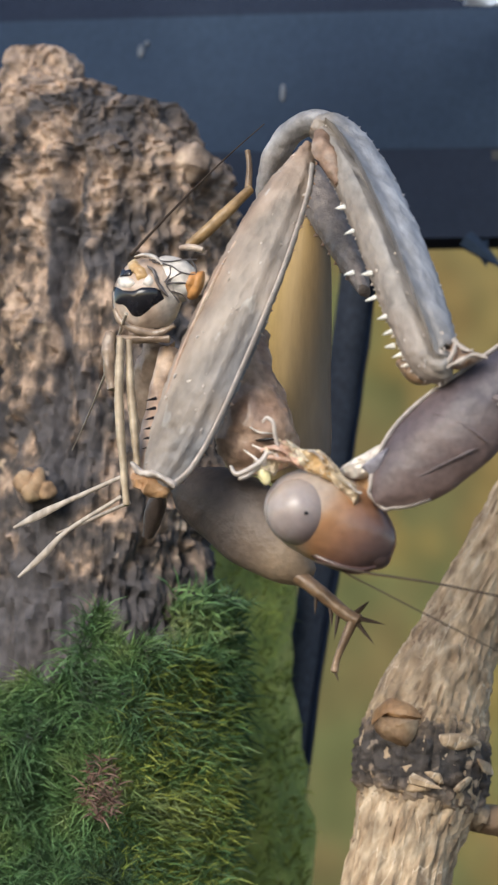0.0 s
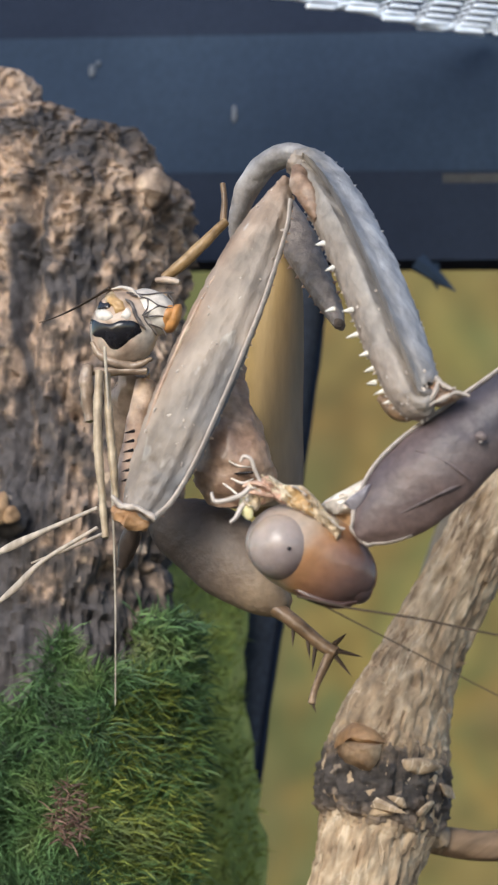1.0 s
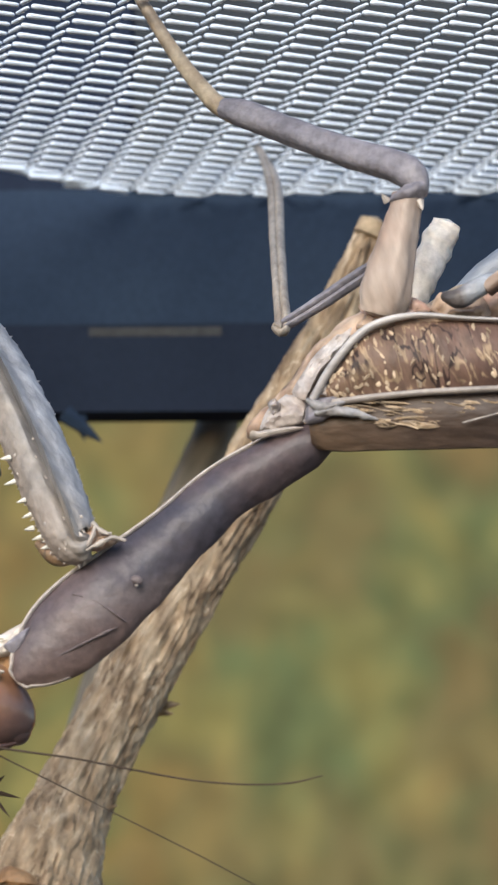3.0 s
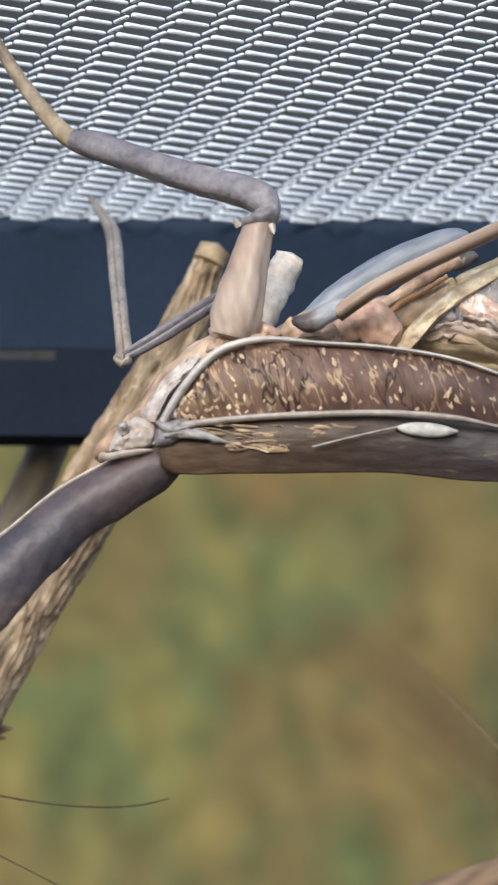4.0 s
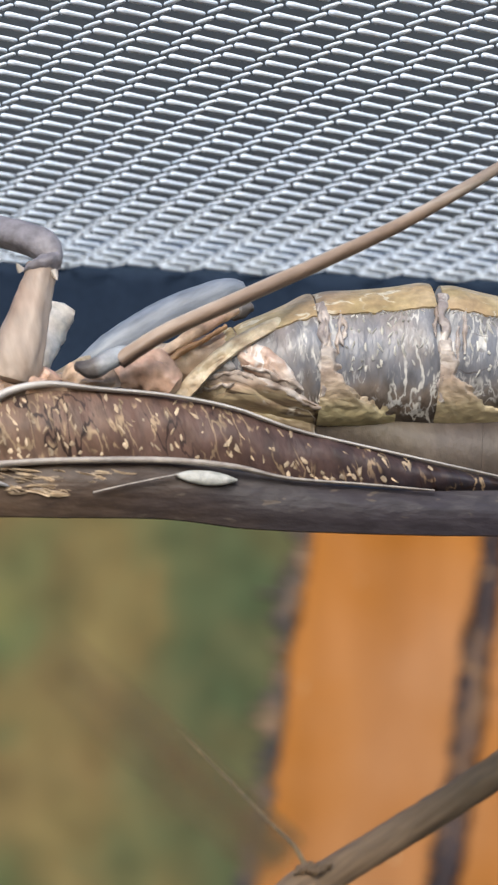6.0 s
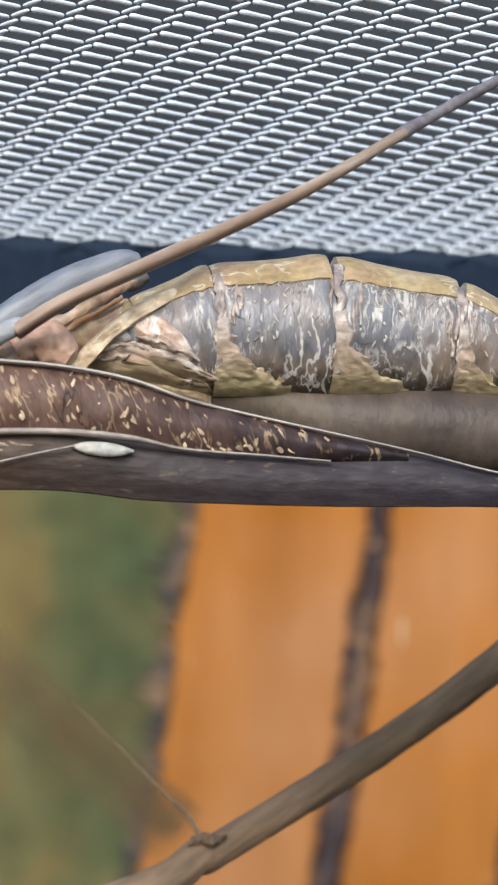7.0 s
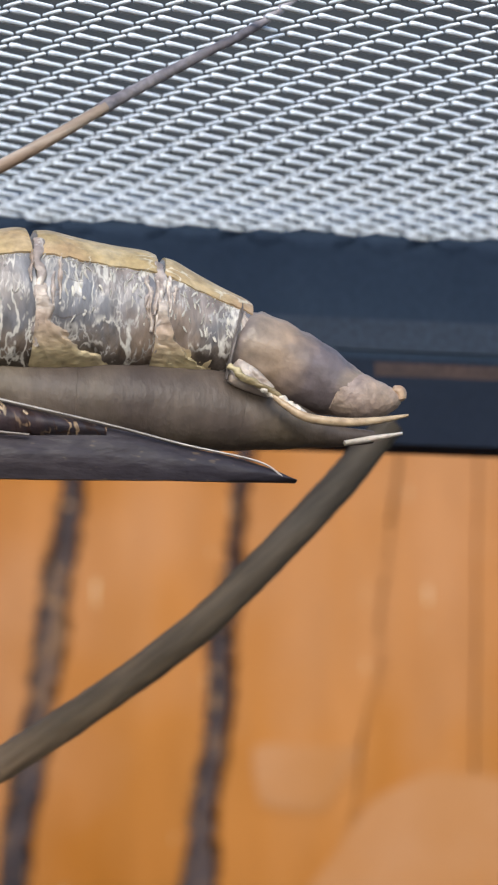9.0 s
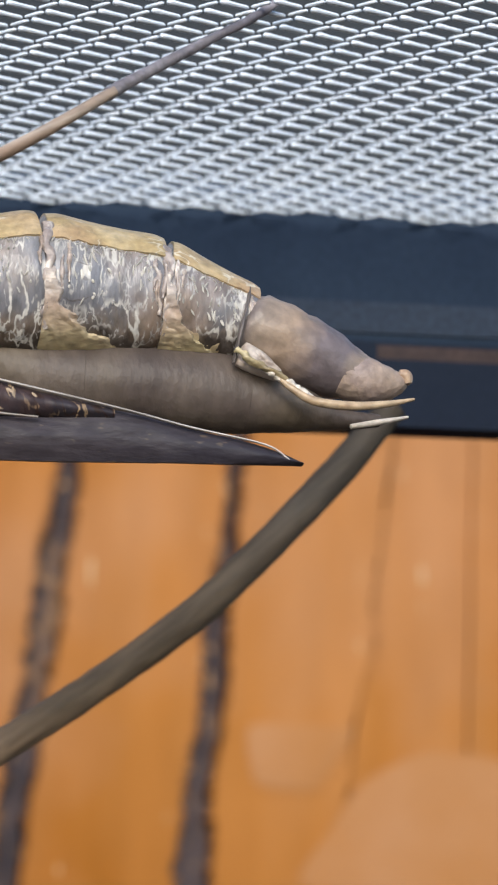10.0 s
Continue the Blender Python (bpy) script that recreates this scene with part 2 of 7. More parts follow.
M_CREASE = material("shield_crease", [(0.3, (0.092, 0.072, 0.075)), (0.7, (0.13, 0.102, 0.102))], 300, rough=0.6, bump=0.3)
M_TAN = material("tan_thorax", [(0.34, (0.20, 0.13, 0.085)), (0.46, (0.38, 0.27, 0.19)), (0.56, (0.50, 0.37, 0.27)), (0.7, (0.62, 0.50, 0.38))],
                 420, detail=7, rough=0.5, bump=0.9, bump_scale=600, second=((0.46, 0.28, 0.21), 160, 0.5), sss=0.1, grain=0.25, grain_scale=900)
M_PALEFOLD = material("pale_folded_skin", [(0.34, (0.29, 0.245, 0.22)), (0.5, (0.42, 0.375, 0.35)), (0.66, (0.58, 0.54, 0.51))], 520, detail=7, rough=0.45, bump=0.9, bump_scale=600, stretch=(0.7, 1, 1.2), tilt=-45, second=((0.38, 0.295, 0.25), 180, 0.5), grain=0.2)
M_MIDCOXA = material("beige_coxa", [(0.34, (0.21, 0.15, 0.115)), (0.5, (0.31, 0.235, 0.19)), (0.68, (0.46, 0.375, 0.315))], 330, detail=6, rough=0.5, bump=0.4, bump_scale=600, stretch=(1, 1, 0.25), tilt=14, second=((0.38, 0.245, 0.18), 200, 0.5), grain=0.15)
M_PALE = material("pale_limb", [(0.3, (0.5, 0.44, 0.38)), (0.7, (0.72, 0.67, 0.62))], 300, rough=0.4, bump=0.2, sss=0.1)
# Hind femur: dark underside and pale upper highlight are painted across its thickness.
M_SHIN = graded("tan_shin_shaded", rel((23.7, 222, 63.6), MANTIS_AT), rel((23.1, 222, 64.7), MANTIS_AT), [(0.0, (0.095, 0.06, 0.045)), (0.25, (0.19, 0.127, 0.092)), (0.55, (0.30, 0.215, 0.16)), (0.85, (0.46, 0.375, 0.31)), (1.0, (0.36, 0.28, 0.225))], 0.4, scale=420, rough=0.42, bump=0.25, stretch=(0.25, 1, 1), tilt=29, grain=0.12)
M_SHINPALE = material("straw_shin", [(0.34, (0.26, 0.215, 0.175)), (0.66, (0.46, 0.405, 0.345))], 500, rough=0.45, bump=0.3, stretch=(1.4, 1, 0.25))
M_GREYLIMB = material("mauve_limb", [(0.3, (0.15, 0.138, 0.16)), (0.7, (0.28, 0.262, 0.29))], 300, rough=0.5, bump=0.3)
M_BLUEGREY = material("blue_grey_limb", [(0.3, (0.17, 0.195, 0.245)), (0.7, (0.30, 0.33, 0.38))], 250, rough=0.45, bump=0.2, stretch=(0.3, 1, 1), tilt=30)
M_DARKJOINT = material("dark_joint", [(0.3, (0.06, 0.055, 0.055)), (0.7, (0.14, 0.12, 0.115))], 400, rough=0.4)
M_JOINT = graded("sleeved_joint", rel((6.9, 221, 55.8), MANTIS_AT), rel((10.3, 221, 57.0), MANTIS_AT), [(0.0, (0.05, 0.042, 0.042)), (0.3, (0.11, 0.095, 0.09)), (0.5, (0.26, 0.265, 0.285)), (1.0, (0.34, 0.365, 0.40))], 0.3, scale=500, rough=0.45, bump=0.4)
M_WING = graded("mottled_wing", rel((-1, 222, 50), MANTIS_AT), rel((36, 222, 49), MANTIS_AT), [(0.0, (0.18, 0.115, 0.08)), (0.3, (0.11, 0.064, 0.05)), (0.62, (0.072, 0.044, 0.04)), (0.85, (0.034, 0.024, 0.028)), (1.0, (0.026, 0.023, 0.03))], 0.5,
                scale=600, detail=6, rough=0.5, bump=0.5, bump_scale=800, speck=((0.2, 0.135, 0.09), 1100, 0.66), stretch=(1.35, 1, 0.5), tilt=18, distort=0.9, grain=0.35, grain_scale=900,
                spec=0.25, lines=(((0.29, 0.205, 0.13), 430, 0.026, (2.0, 1, 0.5), 0.4), ((0.03, 0.017, 0.015), 330, 0.022, (2.0, 1, 0.5), 0.3)))
M_WING_LOW = graded("dark_wing", rel((-1.56, 222.00, 47.93), MANTIS_AT), rel((49.16, 222.00, 45.79), MANTIS_AT), [(0.0, (0.10, 0.066, 0.044)), (0.16, (0.07, 0.048, 0.037)), (0.4, (0.036, 0.029, 0.031)), (0.6, (0.036, 0.03, 0.036)), (1.0, (0.026, 0.024, 0.034))],
                      0.25, scale=500, detail=6, rough=0.45, bump=0.4, bump_scale=800, stretch=(0.5, 1, 1.4), spec=0.25, speck=((0.085, 0.066, 0.055), 1300, 0.66))
M_FLECK = material("gold_fleck", [(0.3, (0.26, 0.185, 0.118)), (0.7, (0.45, 0.345, 0.235))], 500, rough=0.5, bump=0.3, island=0.45)
M_SILVER = material("silver_fleck", [(0.3, (0.32, 0.31, 0.295)), (0.7, (0.49, 0.475, 0.44))], 500, rough=0.4, bump=0.2, island=0.3)
M_SPOT = material("whitish_spot", [(0.34, (0.34, 0.345, 0.33)), (0.66, (0.52, 0.52, 0.50))], 700, detail=5, rough=0.5, bump=0.4)
M_SALMON = material("salmon_skin", [(0.3, (0.40, 0.235, 0.17)), (0.7, (0.55, 0.37, 0.28))], 300, rough=0.4, bump=0.4, bump_scale=600, sss=0.1)
M_VEIN_EDGE = material("silvery_wing_edge", [(0.3, (0.28, 0.255, 0.245)), (0.7, (0.54, 0.51, 0.49))], 300, rough=0.35, bump=0.1, stretch=(0.3, 1, 1))
M_VEIN = material("pale_vein", [(0.3, (0.20, 0.17, 0.155)), (0.7, (0.42, 0.375, 0.34))], 400, rough=0.4, bump=0.1)
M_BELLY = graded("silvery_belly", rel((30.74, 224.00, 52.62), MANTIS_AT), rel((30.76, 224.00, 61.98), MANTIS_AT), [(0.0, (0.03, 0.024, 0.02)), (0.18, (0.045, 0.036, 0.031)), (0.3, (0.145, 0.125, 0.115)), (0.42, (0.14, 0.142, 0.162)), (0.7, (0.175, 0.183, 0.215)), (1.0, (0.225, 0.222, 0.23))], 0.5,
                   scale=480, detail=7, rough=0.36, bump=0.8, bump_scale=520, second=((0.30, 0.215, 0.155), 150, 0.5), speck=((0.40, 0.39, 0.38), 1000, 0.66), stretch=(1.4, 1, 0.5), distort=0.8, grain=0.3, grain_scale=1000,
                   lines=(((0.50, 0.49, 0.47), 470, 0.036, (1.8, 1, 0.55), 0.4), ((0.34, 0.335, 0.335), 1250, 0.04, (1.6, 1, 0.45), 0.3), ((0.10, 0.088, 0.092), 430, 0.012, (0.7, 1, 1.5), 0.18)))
M_PLATE = material("yellow_plate", [(0.3, (0.29, 0.215, 0.105)), (0.5, (0.40, 0.305, 0.16)), (0.7, (0.47, 0.38, 0.235))], 420, detail=6, rough=0.42, bump=0.5, bump_scale=900, second=((0.40, 0.255, 0.165), 130, 0.6), lines=(((0.60, 0.54, 0.42), 600, 0.03, (0.6, 1, 1.2), 0.4),))
M_FOLD = graded("cream_fold", rel((31.53, 224.00, 52.65), MANTIS_AT), rel((31.54, 224.00, 57.55), MANTIS_AT), [(0.0, (0.22, 0.175, 0.10)), (0.25, (0.48, 0.415, 0.25)), (0.5, (0.36, 0.285, 0.20)), (0.75, (0.42, 0.33, 0.275)), (1.0, (0.42, 0.365, 0.33))], 0.35,
                scale=350, detail=6, rough=0.4, bump=0.7, bump_scale=500, stretch=(1, 1, 2.2), grain=0.3, grain_scale=900)
M_FLANK = graded("folded_flank", rel((19, 224, 52.6), MANTIS_AT), rel((19, 224, 56.4), MANTIS_AT), [(0.0, (0.07, 0.055, 0.04)), (0.2, (0.18, 0.135, 0.09)), (0.34, (0.36, 0.29, 0.18)), (0.48, (0.22, 0.155, 0.105)), (0.66, (0.44, 0.355, 0.235)), (0.84, (0.40, 0.29, 0.215)), (1.0, (0.52, 0.44, 0.39))], 0.5,
                 scale=420, detail=6, rough=0.38, bump=0.6, bump_scale=600, stretch=(0.4, 1, 1.5), tilt=-12, grain=0.25, grain_scale=900, lines=(((0.11, 0.078, 0.055), 330, 0.024, (0.3, 1, 1.5), 0.45), ((0.52, 0.47, 0.41), 600, 0.025, (0.8, 1, 1.2), 0.4)))
M_FOLDEDGE = material("whitish_fold_edge", [(0.34, (0.26, 0.2, 0.165)), (0.5, (0.38, 0.315, 0.28)), (0.66, (0.54, 0.49, 0.46))], 600, detail=6, rough=0.3, bump=0.5, bump_scale=700)
M_PINKSKIN = material("pinkish_skin", [(0.34, (0.36, 0.225, 0.17)), (0.5, (0.52, 0.385, 0.32)), (0.66, (0.66, 0.58, 0.53))], 500, detail=6, rough=0.3, bump=0.7, bump_scale=600, lines=(((0.70, 0.67, 0.65), 700, 0.035, (1.4, 1, 0.6), 0.5),))
M_WRINKLE = material("pinkish_wrinkle", [(0.3, (0.19, 0.16, 0.155)), (0.5, (0.28, 0.24, 0.225)), (0.7, (0.42, 0.37, 0.35))], 600, detail=6, rough=0.35, bump=0.6, bump_scale=700, island=0.2, lines=(((0.52, 0.48, 0.45), 700, 0.04, (1.2, 1, 0.5), 0.6),))
M_BROWNBODY = material("brown_body", [(0.35, (0.060, 0.047, 0.043)), (0.5, (0.078, 0.062, 0.055)), (0.68, (0.106, 0.085, 0.072))], 200, detail=6, rough=0.5, spec=0.3, bump=0.25, stretch=(1.3, 1, 0.7), second=((0.115, 0.092, 0.06), 110, 0.55), grain=0.14, grain_scale=1000)
M_TAIL = material("tail_tip", [(0.3, (0.26, 0.19, 0.14)), (0.7, (0.46, 0.36, 0.27))], 240, rough=0.5, bump=0.4, second=((0.2, 0.16, 0.17), 150, 0.7))
M_TAILRING = graded("shaded_tail", rel((46.29, 224.00, 56.14), MANTIS_AT), rel((55.44, 224.00, 52.23), MANTIS_AT), [(0.0, (0.14, 0.125, 0.14)), (0.14, (0.25, 0.20, 0.165)), (0.38, (0.27, 0.20, 0.15)), (0.55, (0.13, 0.108, 0.118)), (0.8, (0.125, 0.105, 0.115)), (0.95, (0.29, 0.225, 0.17))], 0.3,
                    scale=330, detail=6, rough=0.45, bump=0.6, bump_scale=500, grain=0.25, grain_scale=900)
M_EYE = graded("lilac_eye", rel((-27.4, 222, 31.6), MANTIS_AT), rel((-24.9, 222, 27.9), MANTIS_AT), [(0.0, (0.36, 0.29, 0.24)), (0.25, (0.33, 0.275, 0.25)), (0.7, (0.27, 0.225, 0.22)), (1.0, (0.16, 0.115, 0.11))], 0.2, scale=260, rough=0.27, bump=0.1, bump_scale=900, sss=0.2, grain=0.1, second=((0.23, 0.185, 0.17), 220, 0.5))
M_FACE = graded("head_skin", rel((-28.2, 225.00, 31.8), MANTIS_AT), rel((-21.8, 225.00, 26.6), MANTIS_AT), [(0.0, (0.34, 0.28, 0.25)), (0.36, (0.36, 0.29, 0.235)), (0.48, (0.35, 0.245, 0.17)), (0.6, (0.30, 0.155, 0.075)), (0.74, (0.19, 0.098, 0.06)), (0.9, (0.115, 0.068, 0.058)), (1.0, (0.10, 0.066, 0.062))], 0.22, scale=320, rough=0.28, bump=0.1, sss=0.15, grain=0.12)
M_EYE_DARK = material("maroon_brow", [(0.3, (0.045, 0.025, 0.022)), (0.7, (0.09, 0.05, 0.042))], 180, rough=0.22, bump=0.05)
M_FRILL = material("cream_frill", [(0.34, (0.34, 0.25, 0.165)), (0.5, (0.52, 0.42, 0.29)), (0.66, (0.68, 0.60, 0.45))], 600, detail=5, rough=0.35, bump=0.4)
M_DROP = material("pale_yellow_drop", [(0.34, (0.50, 0.44, 0.20)), (0.66, (0.70, 0.65, 0.38))], 500, rough=0.25, bump=0.2, sss=0.15)
M_CREAM = material("cream_mouth", [(0.3, (0.29, 0.20, 0.125)), (0.7, (0.49, 0.39, 0.27))], 400, rough=0.35, bump=0.3)
M_BLACK = material("black_chitin", [(0.3, (0.008, 0.008, 0.01)), (0.7, (0.02, 0.02, 0.026))], 300, rough=0.18, bump=0)
M_WHITE = material("white_chitin", [(0.3, (0.48, 0.43, 0.38)), (0.7, (0.72, 0.68, 0.62))], 350, rough=0.3, bump=0.2)
M_ORANGE = material("orange_chitin", [(0.3, (0.36, 0.15, 0.045)), (0.7, (0.52, 0.26, 0.09))], 350, rough=0.35, bump=0.2)
M_AMBER = material("amber_chitin", [(0.36, (0.30, 0.17, 0.07)), (0.5, (0.48, 0.31, 0.14)), (0.64, (0.62, 0.48, 0.30))], 600, detail=5, rough=0.35, bump=0.3)
M_PREYHEAD = material("cream_head", [(0.34, (0.24, 0.16, 0.115)), (0.5, (0.45, 0.345, 0.27)), (0.66, (0.62, 0.54, 0.46))], 260, rough=0.3, bump=0.2)
M_FOOT = material("brown_foot", [(0.3, (0.11, 0.065, 0.035)), (0.7, (0.26, 0.17, 0.10))], 400, rough=0.35, bump=0.3)
M_PREYWING = graded("olive_gold_wing", rel((-33.00, 238.00, 44.07), PREY_AT), rel((-27.92, 238.00, 43.63), PREY_AT), [(0.0, (0.36, 0.24, 0.07)), (0.35, (0.33, 0.22, 0.08)), (0.6, (0.225, 0.155, 0.075)), (0.85, (0.165, 0.125, 0.085)), (1.0, (0.12, 0.09, 0.07))], 0.08, scale=120, rough=0.6, bump=0.1, stretch=(1.6, 1, 0.3), grain=0.08)
# Far fore coxa: its shade is put into this darker brown-grey.
M_SHADECOXA = material("brown_grey_coxa_shaded", [(0.34, (0.10, 0.082, 0.075)), (0.66, (0.21, 0.18, 0.165))], 400, detail=6, rough=0.5, bump=0.6)
M_RUSSET = material("russet_skin", [(0.34, (0.15, 0.09, 0.06)), (0.5, (0.25, 0.165, 0.115)), (0.66, (0.34, 0.27, 0.22))], 500, detail=6, rough=0.5, bump=0.5, bump_scale=800)
M_KNEE = material("rust_knee", [(0.3, (0.26, 0.13, 0.055)), (0.7, (0.44, 0.27, 0.14))], 300, rough=0.45, bump=0.4)
M_PREYBODY = material("tan_body", [(0.3, (0.22, 0.16, 0.115)), (0.7, (0.40, 0.315, 0.24))], 200, rough=0.25, bump=0.3, second=((0.16, 0.11, 0.08), 120, 0.6))
M_PREYBELLY = material("tan_belly", [(0.34, (0.22, 0.145, 0.10)), (0.5, (0.34, 0.235, 0.17)), (0.68, (0.46, 0.35, 0.27))], 420, detail=6, rough=0.35, bump=0.6, bump_scale=600, second=((0.30, 0.16, 0.11), 160, 0.5))
# The thigh's lighting is in this gradient: dark upper left, lighter towards the knee.
M_PREYTHIGH = graded("taupe_thigh_shaded", rel((-36, 232, 33), PREY_AT), rel((-28, 232, 27.5), PREY_AT), [(0.0, (0.055, 0.043, 0.037)), (0.4, (0.08, 0.064, 0.056)), (0.66, (0.14, 0.105, 0.08)), (0.86, (0.235, 0.175, 0.12)), (1.0, (0.18, 0.135, 0.095))], 0.3, scale=260, detail=5, rough=0.5, spec=0.3, bump=0.3, grain=0.15)
M_STRAW = material("straw_limb", [(0.3, (0.27, 0.20, 0.13)), (0.7, (0.50, 0.41, 0.29))], 400, rough=0.45, bump=0.3)
M_GOLDLEG = material("golden_leg", [(0.3, (0.20, 0.12, 0.05)), (0.7, (0.36, 0.24, 0.12))], 350, rough=0.35, bump=0.3)
M_HAIR = material("dark_feeler", [(0.3, (0.03, 0.02, 0.014)), (0.7, (0.065, 0.044, 0.03))], 300, rough=0.6, spec=0.2, bump=0)
M_FEELER = material("pale_feeler", [(0.3, (0.28, 0.24, 0.19)), (0.7, (0.42, 0.37, 0.3))], 300, rough=0.4, bump=0)
M_PLANK = material("orange_plank", [(0.34, (0.24, 0.083, 0.008)), (0.5, (0.315, 0.126, 0.028)), (0.66, (0.365, 0.175, 0.075))],
                   22, detail=4, rough=0.7, spec=0.1, bump=0.2, bump_scale=300, stretch=(1, 1, 0.22), second=((0.35, 0.175, 0.085), 15, 0.7), speck=((0.5, 0.36, 0.22), 450, 0.72), grain=0.1, grain_scale=110)
M_SPLINTER = material("splintered_wood", [(0.36, (0.02, 0.018, 0.018)), (0.5, (0.055, 0.042, 0.034)), (0.66, (0.17, 0.105, 0.062))], 110, detail=6, rough=0.8, bump=0.4, bump_scale=200)
M_REFLECTION = material("painted_reflection", [(0.3, (0.32, 0.142, 0.046)), (0.7, (0.355, 0.178, 0.083))], 40, rough=0.7, spec=0.1, bump=0.1, grain=0.05)
M_GAP = material("dark_gap", [(0.36, (0.022, 0.018, 0.024)), (0.56, (0.06, 0.044, 0.046)), (0.7, (0.17, 0.10, 0.055))], 75, detail=6, rough=0.9, bump=0.6, speck=((0.4, 0.24, 0.12), 380, 0.62))
M_GARDEN = graded("far_garden", (-323.14, 1800.00, 204.33), (218.48, 1800.00, 332.16), [(0.0, (0.088, 0.096, 0.04)), (0.1, (0.165, 0.125, 0.043)), (0.2, (0.10, 0.105, 0.042)), (0.27, (0.165, 0.145, 0.053)), (0.34, (0.135, 0.132, 0.052)), (0.46, (0.08, 0.10, 0.045)), (0.58, (0.108, 0.094, 0.042)), (0.7, (0.145, 0.112, 0.048)), (0.82, (0.09, 0.09, 0.042)), (1.0, (0.055, 0.072, 0.036))], 1.5,
                  scale=8.5, detail=4.0, rough=1.0, spec=0.1, bump=0, stretch=(1.2, 1, 1.0), distort=0.5, second=((0.15, 0.098, 0.045), 12, 0.5), grain=0.25, grain_scale=40)
M_SHADE = material("dark_sheet_grey", [(0.3, (0.015, 0.02, 0.027)), (0.7, (0.027, 0.034, 0.042))], 4, rough=0.9, bump=0)


# ---------------------------------------------------------------- mesh helpers
ORIGIN = {}
FEELERS, NEAR_LEG, FAR_LEG, PALPS = [], [], [], []


def link(name, bm, mat, parent=None, at=(0, 0, 0), smooth=True):
    """One mesh object from a bmesh in world millimetres; its origin is the parent's, or at."""
    base = Vector(ORIGIN[parent.name]) if parent else Vector(at)
    for v in bm.verts:
        v.co = (v.co - base) * MM
    bmesh.ops.recalc_face_normals(bm, faces=bm.faces)
    me = bpy.data.meshes.new(name)
    bm.to_mesh(me)
    bm.free()
    if smooth:
        me.polygons.foreach_set("use_smooth", [True] * len(me.polygons))
        me.set_sharp_from_angle(angle=radians(48))
    me.materials.append(mat)
    ob = new(name, me)
    if parent:
        ob.parent = parent
    else:
        ob.location = base * MM
    ORIGIN[ob.name] = base
    return ob


def part(name, bm, mat, parent, label=""):
    return tagged(link(name, bm, mat, parent), label)


def pivot(ob, p):
    """Moves a part's origin to p (world millimetres), leaving the part where it is."""
    off = (Vector(p) - ORIGIN[ob.name]) * MM
    ob.data.transform(Matrix.Translation(-off))
    ob.location = off
    return ob


def thing(name, at, label, category, group="", kind=""):
    ob = new(name)
    ob.location = Vector(at) * MM
    ob.empty_display_size = 0.005
    ORIGIN[ob.name] = Vector(at)
    return tagged(ob, label, category, group, kind)


def spline(rows, sub):
    """Catmull-Rom through rows of equal length."""
    a = np.array(rows, float)
    if len(a) < 3:
        return np.array([a[0] + (a[-1] - a[0]) * i / sub for i in range(sub + 1)])
    p = np.vstack([2 * a[0] - a[1], a, 2 * a[-1] - a[-2]])
    out = []
    for i in range(1, len(p) - 2):
        for j in range(sub):
            t = j / sub
            out.append(0.5 * (2 * p[i] + (p[i + 1] - p[i - 1]) * t + (2 * p[i - 1] - 5 * p[i] + 4 * p[i + 1] - p[i + 2]) * t * t
                              + (3 * p[i] - p[i - 1] - 3 * p[i + 1] + p[i + 2]) * t ** 3))
    out.append(a[-1])
    return np.array(out)


